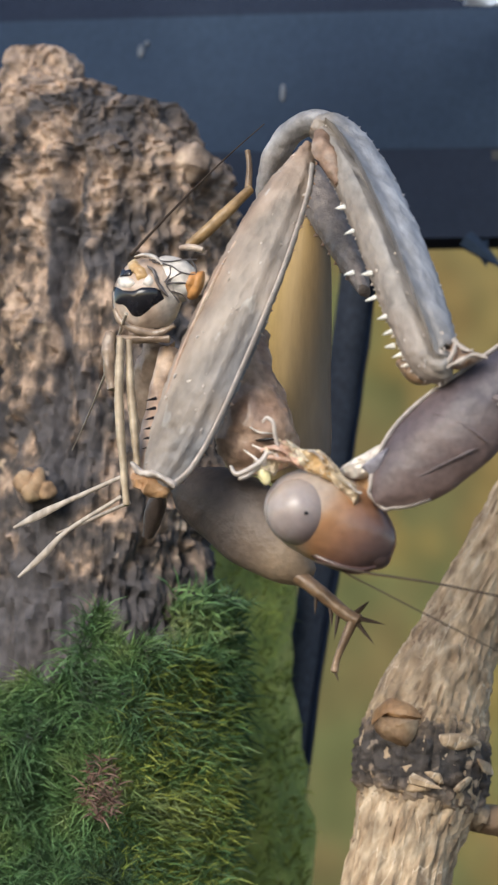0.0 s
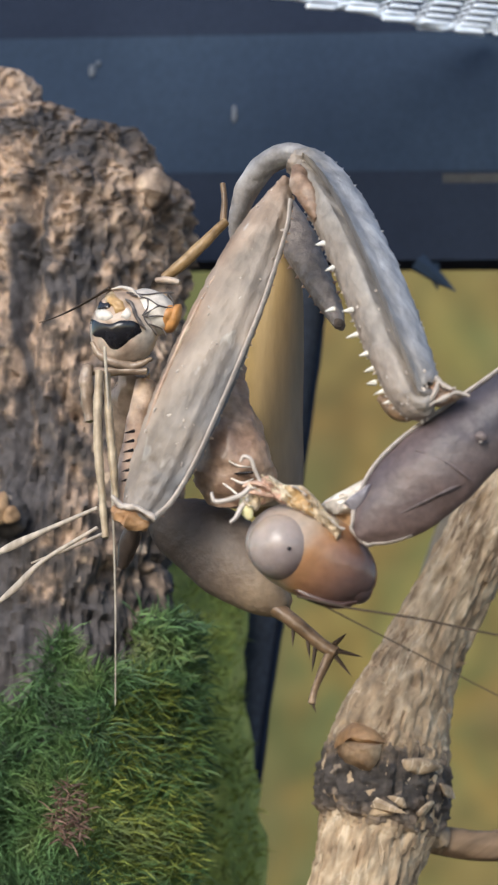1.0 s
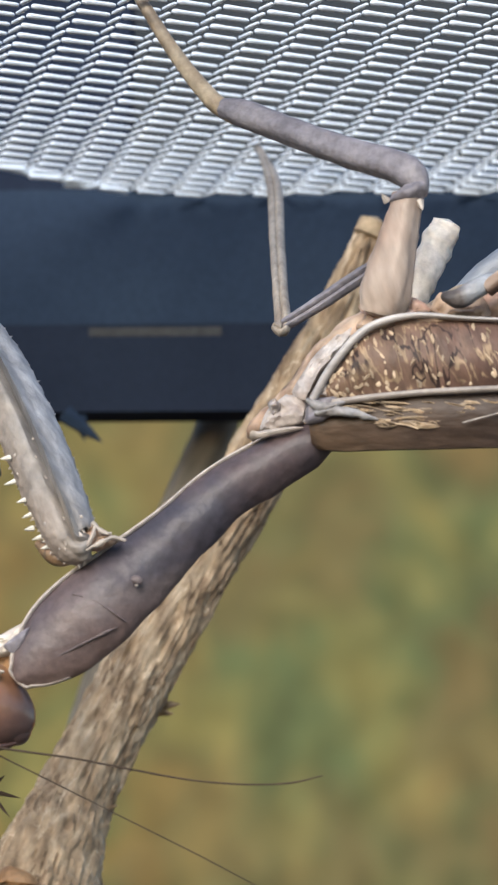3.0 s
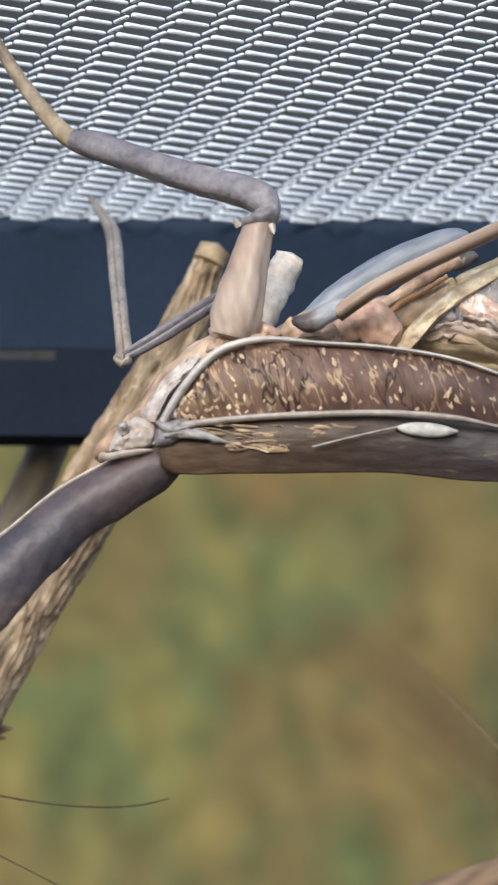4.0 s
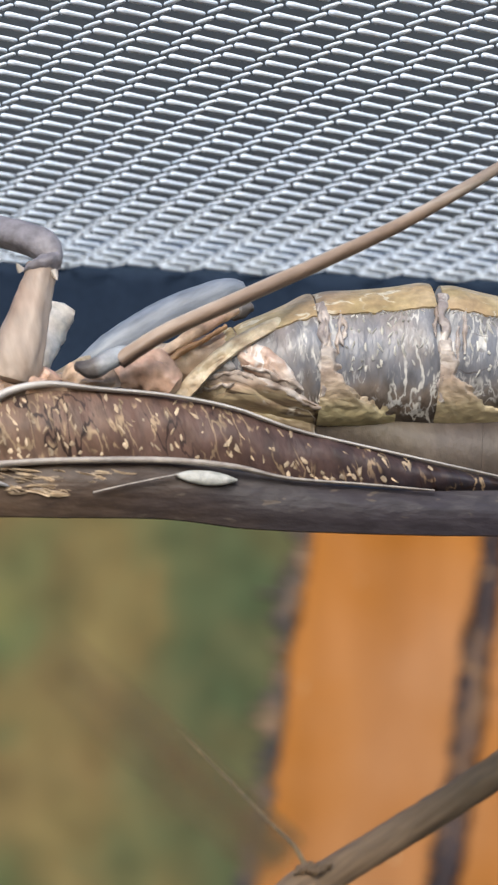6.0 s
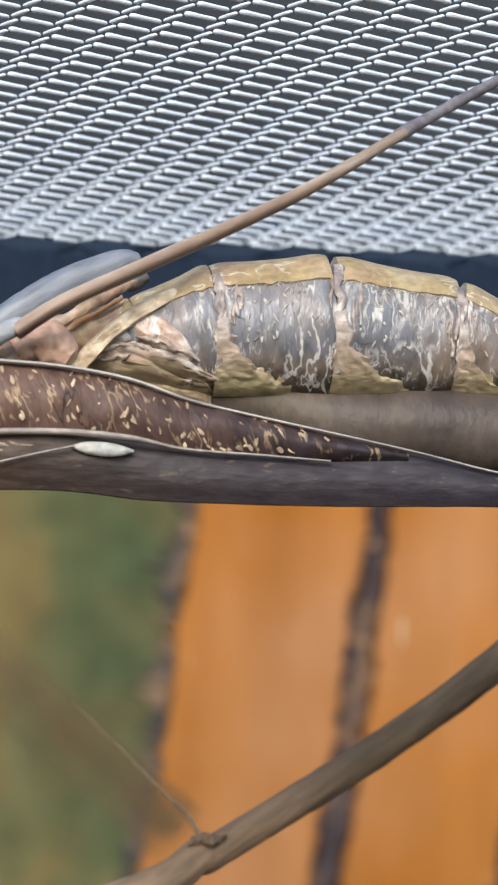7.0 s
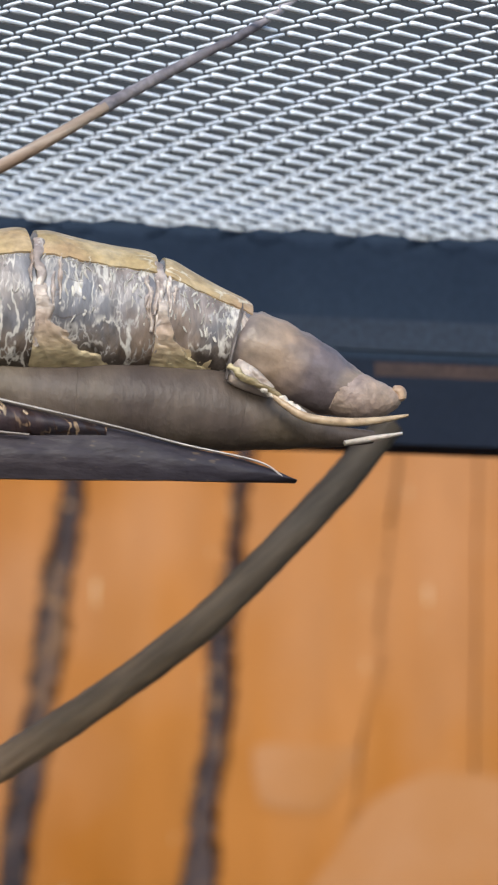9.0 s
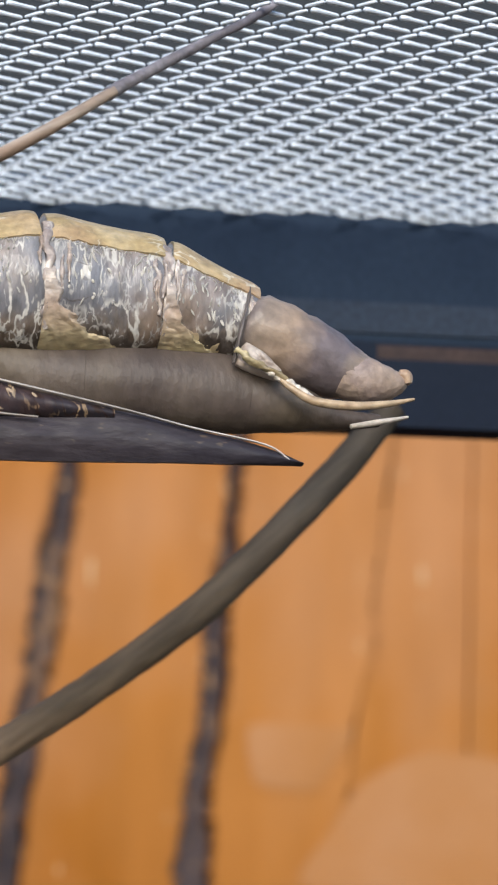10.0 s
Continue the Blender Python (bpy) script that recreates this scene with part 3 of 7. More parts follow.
def sweep(stations, sides=18, sub=6, lump=0.0, lump_size=1.0, ridges=0, ridge=0.0, bm=None, groove=0.0, grain=0.0, grain_size=1.0, flat=0.0, crest=None):
    """A limb: rows of (x, y, z, half width across, half depth), rounded at both ends. lump: uneven skin; ridges run along it.
    flat: lens-shaped section with sharp edges; crest: (place, height) of a lengthwise fold on the viewer's side."""
    bm = bm or bmesh.new()
    rows = spline(stations, sub)
    rows[:, 3:] = np.maximum(rows[:, 3:], 0.02)
    rings = []
    n = len(rows)
    way0 = Vector((0, 1, 0))
    run = np.concatenate([[0], np.cumsum(np.linalg.norm(np.diff(rows[:, :3], axis=0), axis=1))])
    for i, r in enumerate(rows):
        c = Vector(r[:3])
        t = Vector(rows[min(i + 1, n - 1)][:3]) - Vector(rows[max(i - 1, 0)][:3])
        t.normalize()
        d = way0 - t * way0.dot(t)
        d.normalize()
        s = t.cross(d)
        ring = []
        for k in range(sides):
            a = 2 * math.pi * k / sides
            o = s * (math.cos(a) * r[3]) + d * (math.copysign(abs(math.sin(a)) ** (1 + flat), math.sin(a)) * r[4])
            f = 1.0
            if ridges:
                f += ridge * abs(math.sin(ridges * a / 2 + 0.6 * noise.noise(c * 0.2)))
            if groove and math.sin(a) < 0:
                f -= groove * math.exp(-((math.cos(a) / 0.22) ** 2))
            p = c + o * f
            if crest and math.sin(a) < 0:
                u = math.cos(a) - crest[0]
                p -= d * crest[1] * (math.exp(-(u / 0.1) ** 2) - 1.1 * math.exp(-((u - 0.2) / 0.12) ** 2)) * min(1.0, 4 * i / n, 4 * (n - 1 - i) / n)
            if grain:
                q = Vector((math.cos(a) * r[3], math.sin(a) * r[4], 0.16 * run[i])) / grain_size
                h = 0.7 * noise.fractal(q, 0.7, 2.1, 4) + 1.6 * (0.3 - abs(noise.noise(q * 0.75 + Vector((7, 3, 1)))))
                p += o.normalized() * grain * h
            if lump:
                p += o.normalized() * lump * (noise.fractal(p / lump_size, 0.9, 2.0, 4))
            ring.append(bm.verts.new(p))
        rings.append(ring)
    for a, b in zip(rings, rings[1:]):
        for k in range(sides):
            bm.faces.new((a[k], a[(k + 1) % sides], b[(k + 1) % sides], b[k]))
    for ring, r, q in ((rings[0], rows[0], rows[1]), (rings[-1], rows[-1], rows[-2])):
        out = Vector(r[:3]) - Vector(q[:3])
        out = out.normalized() * min(r[3], r[4]) * 0.45
        tip = bm.verts.new(Vector(r[:3]) + out)
        for k in range(sides):
            bm.faces.new((ring[k], ring[(k + 1) % sides], tip))
    return bm


def egg(c, rx, ry, rz, turn=0.0, lump=0.0, bm=None, seg=24):
    """An egg about c, turned about the depth axis by degrees."""
    bm = bm or bmesh.new()
    made = bmesh.ops.create_uvsphere(bm, u_segments=seg, v_segments=seg * 2 // 3, radius=1.0)["verts"]
    m = Matrix.Translation(c) @ Matrix.Rotation(radians(turn), 4, "Y") @ Matrix.Diagonal((rx, ry, rz, 1))
    for v in made:
        v.co = m @ v.co
        if lump:
            v.co += (v.co - Vector(c)).normalized() * lump * noise.noise(v.co * 1.1)
    return bm


def saddle(stations, half, lift, thick, sub=5, across=14):
    """A shell over the top of a limb of these stations, half degrees to each side."""
    bm = bmesh.new()
    rows = spline(stations, sub)
    n = len(rows)
    sheets = []
    for add in (lift, lift - thick):
        sheet = []
        for i, r in enumerate(rows):
            t = (Vector(rows[min(i + 1, n - 1)][:3]) - Vector(rows[max(i - 1, 0)][:3])).normalized()
            d = Vector((0, 1, 0)) - t * t.y
            d.normalize()
            s = t.cross(d)
            line = []
            for k in range(across + 1):
                a = radians(half) * (2 * k / across - 1)
                wave = 1 + 0.05 * noise.noise((r[0] * 1.5, 0, k * 0.3))
                o = s * (math.cos(a * wave) * (r[3] + add)) + d * (math.sin(a * wave) * (r[4] + add))
                line.append(bm.verts.new(Vector(r[:3]) + o))
            sheet.append(line)
        sheets.append(sheet)
    for sheet in sheets:
        for a, b in zip(sheet, sheet[1:]):
            for k in range(across):
                bm.faces.new((a[k], a[k + 1], b[k + 1], b[k]))
    f, g = sheets
    for i in range(n - 1):
        for k in (0, across):
            bm.faces.new((f[i][k], f[i + 1][k], g[i + 1][k], g[i][k]))
    for i in (0, n - 1):
        for k in range(across):
            bm.faces.new((f[i][k], f[i][k + 1], g[i][k + 1], g[i][k]))
    return bm


def skin_spots(stations, count, rng, reach=0.8, length=(0.15, 0.4), width=(0.1, 0.22), angle=60):
    """Places for small marks on the viewer's side of a limb."""
    rows = spline(stations, 10)
    spots = []
    for _ in range(count):
        i = rng.randrange(4, len(rows) - 5)
        r = rows[i]
        t = Vector(rows[i + 1][:3]) - Vector(rows[i - 1][:3])
        side = Vector((-t.z, 0, t.x)).normalized()
        u = rng.uniform(-reach, reach)
        c = Vector(r[:3]) + side * u * r[3] + Vector((0, -r[4] * math.sqrt(1 - u * u) - 0.03, 0))
        spots.append((c, rng.uniform(*length), rng.uniform(*width), angle + rng.gauss(0, 25)))
    return spots


def teeth(stations, side_sign, count, size, rng):
    """A row of small blunt teeth along one edge of a limb."""
    rows = spline(stations, 10)
    bm = bmesh.new()
    for k in range(count):
        i = 6 + int((len(rows) - 14) * k / count)
        r = rows[i]
        t = Vector(rows[i + 1][:3]) - Vector(rows[i - 1][:3])
        side = Vector((-t.z, 0, t.x)).normalized() * side_sign
        c = Vector(r[:3]) + side * (r[3] * 0.98)
        cone(c - side * size, c + side * size * rng.uniform(0.5, 1.1) + t.normalized() * size * rng.uniform(-0.4, 0.4), size * 0.8, bm)
    return bm


def cone(a, b, r, bm=None, sides=6):
    """A thorn from a to b."""
    bm = bm or bmesh.new()
    a, b = Vector(a), Vector(b)
    t = (b - a).normalized()
    s = t.orthogonal().normalized()
    d = t.cross(s)
    ring = [bm.verts.new(a + (s * math.cos(2 * math.pi * k / sides) + d * math.sin(2 * math.pi * k / sides)) * r) for k in range(sides)]
    mid = [bm.verts.new(a.lerp(b, 0.6) + (v.co - a) * 0.55) for v in ring]
    tip = bm.verts.new(b)
    for k in range(sides):
        j = (k + 1) % sides
        bm.faces.new((ring[k], ring[j], mid[j], mid[k]))
        bm.faces.new((mid[k], mid[j], tip))
    bm.faces.new(ring)
    return bm


def blade_point(r, f, bulge, ripple):
    p = Vector(r[:3]).lerp(Vector(r[3:]), f)
    p.y += ripple * noise.noise(p * 0.6) - bulge * math.sin(math.pi * f)
    return p


def plate(outline, surf=None, thick=0.3, dome=0.0, rings=4, rough=0.0):
    """A skin plate: a closed outline filled in rings, lying on surf(x, z) or doming between its points."""
    a = np.array([tuple(p)[:3] for p in outline], float)
    n = len(a)
    loop = []
    for i in range(n):
        p0, p1, p2, p3 = a[i - 1], a[i], a[(i + 1) % n], a[(i + 2) % n]
        for j in range(4):
            t = j / 4
            q = 0.5 * (2 * p1 + (p2 - p0) * t + (2 * p0 - 5 * p1 + 4 * p2 - p3) * t * t + (3 * p1 - p0 - 3 * p2 + p3) * t ** 3)
            loop.append(q * 0.6 + (p1 + (p2 - p1) * t) * 0.4)
    c = np.mean(loop, axis=0)
    bm = bmesh.new()
    sheets = []
    for back in (0, 1):
        mid = None
        sheet = []
        for k in range(rings + 1):
            f = k / rings
            row = []
            for q in (loop if k else [c]):
                p = Vector(c + (np.array(q) - c) * f)
                if surf:
                    p.y = surf(p.x, p.z)
                p.y += (thick if back else (0.4 * thick * f ** 6)) - dome * (1 - f * f)
                if rough and not back:
                    p.y -= rough * noise.fractal(p * 1.6, 0.8, 2.0, 3)
                row.append(bm.verts.new(p))
            sheet.append(row)
        sheets.append(sheet)
        m = len(loop)
        for k in range(m):
            bm.faces.new((sheet[0][0], sheet[1][k], sheet[1][(k + 1) % m]))
            for u, v in zip(sheet[1:], sheet[2:]):
                bm.faces.new((u[k], u[(k + 1) % m], v[(k + 1) % m], v[k]))
    for k in range(m):
        f, g = sheets[0][-1], sheets[1][-1]
        bm.faces.new((f[k], f[(k + 1) % m], g[(k + 1) % m], g[k]))
    return bm


def flecks(spots, rng):
    """Small raised marks facing the viewer: (place, length, width, angle from the x axis in degrees)."""
    bm = bmesh.new()
    for c, length, width, ang in spots:
        ux = Vector((math.cos(radians(ang)), 0, math.sin(radians(ang))))
        uz = Vector((-ux.z, 0, ux.x))
        bend = rng.uniform(-0.16, 0.16) * length
        ring, top = [], bm.verts.new(Vector(c) + Vector((0, -0.05, 0)) + uz * bend * 0.3)
        for k in range(9):
            a = 2 * math.pi * k / 9
            r = rng.uniform(0.65, 1.25)
            u = math.cos(a) * length / 2 * r
            ring.append(bm.verts.new(Vector(c) + ux * u + uz * (math.sin(a) * width / 2 * r + bend * (1 - (2 * u / length) ** 2) * 0.5) + Vector((0, 0.06, 0))))
        for k in range(9):
            bm.faces.new((top, ring[k], ring[(k + 1) % 9]))
    return bm


def blade(stations, across=8, sub=6, bulge=0.8, thick=0.35, ripple=0.0):
    """A wing: rows of (top x, y, z, bottom x, y, z); it bulges towards -y between its edges."""
    bm = bmesh.new()
    rows = spline(stations, sub)
    sheets = []
    for off in (0.0, thick):
        sheet = []
        for i, r in enumerate(rows):
            line = []
            for k in range(across + 1):
                f = k / across
                p = blade_point(r, f, bulge, ripple)
                p.y += off
                line.append(bm.verts.new(p))
            sheet.append(line)
        sheets.append(sheet)
    for sheet in sheets:
        for a, b in zip(sheet, sheet[1:]):
            for k in range(across):
                bm.faces.new((a[k], a[k + 1], b[k + 1], b[k]))
    f, g = sheets
    for i in range(len(f) - 1):
        for k in (0, across):
            bm.faces.new((f[i][k], f[i + 1][k], g[i + 1][k], g[i][k]))
    for i in (0, len(f) - 1):
        for k in range(across):
            bm.faces.new((f[i][k], f[i][k + 1], g[i][k + 1], g[i][k]))
    return bm


def box(x0, x1, y0, y1, z0, z1, bevel=0.5, bm=None):
    bm = bm or bmesh.new()
    vs = bmesh.ops.create_cube(bm, size=1)["verts"]
    for v in vs:
        v.co = Vector(((x0 + x1) / 2 + v.co.x * (x1 - x0), (y0 + y1) / 2 + v.co.y * (y1 - y0), (z0 + z1) / 2 + v.co.z * (z1 - z0)))
    if bevel:
        es = list({e for v in vs for e in v.link_edges})
        bmesh.ops.bevel(bm, geom=es, offset=bevel, segments=2, affect="EDGES")
    return bm


# ---------------------------------------------------------------- the setting
def ground():
    bm = bmesh.new()
    bmesh.ops.create_grid(bm, x_segments=60, y_segments=60, size=90000)
    for v in bm.verts:
        v.co.z = -40.0
    tagged(link("ground", bm, M_SOIL), "dark brown crumbly soil under the tank", "soil", kind="structure")


def backdrop():
    bm = bmesh.new()
    bmesh.ops.create_grid(bm, x_segments=2, y_segments=2, size=1)
    for v in bm.verts:
        v.co = Vector((190 + v.co.x * 800, 1800, 200 + v.co.y * 262))
    tagged(link("backdrop", bm, M_GARDEN), "blurred green and ochre garden behind the glass", "garden", kind="structure")
    # Added dark sheet that keeps the gaps of the wire screen dark.
    bm = box(-610, 990, 1810, 1860, 440, 900, 0)
    tagged(link("dark_sheet_far", bm, M_SHADE), "dark sheet added far behind the wire screen", "wall", kind="structure")


MESH_Z = 81.25
# one period along a row, the step to the next row, and the long limb of the zigzag
STEP, ROW, LONG = Vector((3.811, -0.895, 0)), Vector((-0.656, 2.24, 0)), Vector((2.28, 1.07, 0))


BAR = ((-0.02, 0.4), (0.02, 0.85), (0.12, 1.05), (0.5, 0.92), (0.88, 0.95), (0.97, 0.8), (1.01, 0.4))
TIE = ((0.14, 0.45), (0.2, 0.9), (0.5, 1.0), (0.8, 0.9), (0.86, 0.45))


def corner_edge(x):
    """Depth of the screen's rear edge: straight, with a cut corner."""
    return 291.2 if x > -22.8 else 291.2 + (x + 22.8) * 0.95


def mesh_screen(parent):
    """Silvery screen: rows of zigzag strands, a long broad limb and a short thin one, tied row to row."""
    bm = bmesh.new()

    def strand(a, b, r0, r1, z0, z1, shape):
        t = (b - a).normalized()
        s = Vector((-t.y, t.x, 0))
        last = None
        for f, g in shape:
            c = a.lerp(b, f)
            r = (r0 + (r1 - r0) * f) * g
            c.z = MESH_Z + z0 + (z1 - z0) * f + 0.001 * max(0.0, c.y - 262) ** 2
            ring = [bm.verts.new(c + s * (r * 1.05 * math.cos(k * math.pi / 4)) + Vector((0, 0, r * 0.88 * math.sin(k * math.pi / 4)))) for k in range(8)]
            if last:
                for k in range(8):
                    bm.faces.new((last[k], last[(k + 1) % 8], ring[(k + 1) % 8], ring[k]))
            else:
                bm.faces.new(ring)
            last = ring
        bm.faces.new(last)

    start = Vector((26.32, 222.86, 0))
    for j in range(-45, 60):
        for i in range(-60, 70):
            p = start + STEP * i + ROW * j
            v = p + LONG
            q = p + STEP
            if not (-64 < p.x < 132 and 186 < p.y and max(p.y, v.y) < corner_edge(p.x)):
                continue
            slip = Vector((noise.noise((i * 1.7, j * 2.3, 4)), noise.noise((i * 2.1, j * 1.3, 9)), 0)) * 0.12
            p, v, q = p + slip, v + slip, q + slip
            strand(p, v, 0.25, 0.21, 0.0, 0.0, BAR)
            strand(v, q, 0.17, 0.17, 0.0, 0.0, TIE)
    ob = part("wire_screen", bm, M_WIRE, parent, "silvery wire screen")
    return tagged(ob, kind="stuff")


def lid():
    at = (40, 290, 62)
    ob = thing("tank_lid", at, "black plastic tank lid holding a silvery wire screen", "lid")
    bm = box(-110, 150, 291.4, 296, 70.6, 83.0, 0)
    part("rear_bar", bm, M_LID, ob)
    part("corner_panel", box(-110, -22.6, 291.4, 296, 83.0, 106, 0), M_PANEL, ob, "dark navy corner panel")
    # Proud lip; its lighter grey paints the highlight along the bar.
    part("bar_lip", box(61, 150, 291.15, 291.6, 71.3, 74.3, 0.1), M_LIP, ob, "lighter grey lip painted as the bar's highlight")
    part("rear_flange", box(-22.5, 150, 289.8, 296, 83.0, 84.6, 0.4), M_LID, ob)
    part("rear_skirt", box(-110, 150, 291.44, 296.2, 62.7, 70.6, 0), M_SKIRT, ob)
    # Added fillers, coloured like the background that shows through the bar's slit.
    part("slit_strip", box(-26, -13.8, 291.4, 295, 69.3, 70.5, 0.2), M_SLIT, ob, "dull olive strip added in place of the slit under the bar")
    part("slit_strip", box(74.4, 91.9, 291.4, 295, 68.8, 70.5, 0.2), M_SLIT_BROWN, ob, "dull rust-brown strip added in place of the slit under the bar")
    # folded hem along the screen's cut corner
    part("screen_hem", sweep([(-64, 250.2, 82.1, 0.4, 0.4), (-40, 273.2, 82.2, 0.4, 0.4), (-26, 286.2, 82.2, 0.4, 0.4), (-22.4, 289.3, 82.2, 0.3, 0.3)], sides=12, lump=0.15, lump_size=0.8), M_WIRE, ob, "rolled silvery hem")
    for c, rx, rz in (((-57.44, 291.30, 79.90), 0.28, 0.55), ((-56.85, 291.30, 80.61), 0.2, 0.2), ((-44.41, 291.30, 75.86), 0.25, 0.8), ((77.10, 291.30, 72.01), 0.3, 0.5), ((79.38, 291.30, 72.38), 0.2, 0.45)):
        part("pale_speck", egg(c, rx, 0.12, rz, 0, 0.1, seg=12), M_SPECK, ob, "small pale speck")
    # small hooked tab under the rear skirt
    bm = cone((-27.59, 290.00, 62.24), (-24.14, 290.00, 59.56), 0.9)
    cone((-26.41, 290.50, 62.08), (-25.86, 290.50, 59.81), 0.7, bm)
    part("clip", bm, M_LID, ob, "small black hooked clip")
    mesh_screen(ob)
    return ob


def tank():
    ob = thing("glass_tank", (-34, 291, -40), "glass tank with a black silicone corner joint", "tank")
    bm = sweep([(-37.6, 294, 63, 1.4, 1.5), (-38.5, 294, 54, 1.4, 1.5), (-40.4, 294, 36, 1.35, 1.4), (-42.9, 294, 14, 1.3, 1.4), (-47, 294, -40, 1.3, 1.4)], lump=0.12, lump_size=4)
    part("corner_joint", bm, M_SEAL, ob, "black silicone corner joint")
    bm = sweep([(-36.4, 295, 63, 0.5, 0.4), (-37.2, 295, 54, 0.45, 0.4), (-39.1, 295, 36, 0.5, 0.4), (-41.6, 295, 14, 0.45, 0.4), (-45.8, 295, -40, 0.5, 0.4)], sides=10, lump=0.25, lump_size=2)
    part("silicone_bead", bm, M_SKIRT, ob, "thin smeared silicone bead")
    lo = Vector((29.5, 292.2, 28.6)) - Vector((-34, 291, -40))
    part("rear_glass", box(-36, 170, 292, 292.4, -39, 58, 0), smear_material(lo, Vector((-0.752, 0, 0.659)), Vector((0.659, 0, 0.752))), ob, "clear rear glass with a faint brown dried smear")


def smear_material(lo, way, side):
    """Clear but for a brown dried smear that starts at lo and runs along way, thin towards its borders."""
    m = bpy.data.materials.new("brown_smear")
    m.use_nodes = True
    n, ln = m.node_tree.nodes, m.node_tree.links
    bsdf = n["Principled BSDF"]
    bsdf.inputs["Base Color"].default_value = (0.165, 0.115, 0.055, 1)
    bsdf.inputs["Roughness"].default_value = 0.9
    co = n.new("ShaderNodeTexCoord")
    no = n.new("ShaderNodeTexNoise")
    no.inputs["Scale"].default_value = 90
    ln.new(co.outputs["Object"], no.inputs["Vector"])
    facs = [no.outputs["Fac"]]
    for axis, stops in ((side / 4.4, ((0.1, 0.0), (0.3, 0.35), (0.6, 0.9), (0.8, 0.55), (0.94, 0.0))), (way / 32, ((0.0, 0.0), (0.08, 0.9), (0.55, 0.75), (1.0, 0.0)))):
        dot = n.new("ShaderNodeVectorMath")
        dot.operation = "DOT_PRODUCT"
        dot.inputs[1].default_value = axis / MM
        ln.new(co.outputs["Object"], dot.inputs[0])
        shift = n.new("ShaderNodeMath")
        shift.operation = "MULTIPLY_ADD"
        shift.inputs[1].default_value = 0.5 if axis.z * axis.x > 0 else 1.0
        shift.inputs[2].default_value = 0.5 - 0.5 * axis.dot(lo) if axis.z * axis.x > 0 else -axis.dot(lo)
        ln.new(dot.outputs["Value"], shift.inputs[0])
        ramp = n.new("ShaderNodeValToRGB")
        ramp.color_ramp.interpolation = "EASE"
        for k, (at, v) in enumerate(stops):
            e = ramp.color_ramp.elements[k] if k < 2 else ramp.color_ramp.elements.new(at)
            e.position, e.color = at, (v, v, v, 1)
        ln.new(shift.outputs[0], ramp.inputs["Fac"])
        facs.append(ramp.outputs["Color"])
    while len(facs) > 1:
        mul = n.new("ShaderNodeMath")
        mul.operation = "MULTIPLY"
        ln.new(facs.pop(), mul.inputs[0])
        ln.new(facs.pop(), mul.inputs[1])
        facs.append(mul.outputs[0])
    more = n.new("ShaderNodeMath")
    more.operation, more.use_clamp = "MULTIPLY", True
    more.inputs[1].default_value = 1.5
    ln.new(facs[0], more.inputs[0])
    ln.new(more.outputs[0], bsdf.inputs["Alpha"])
    return m


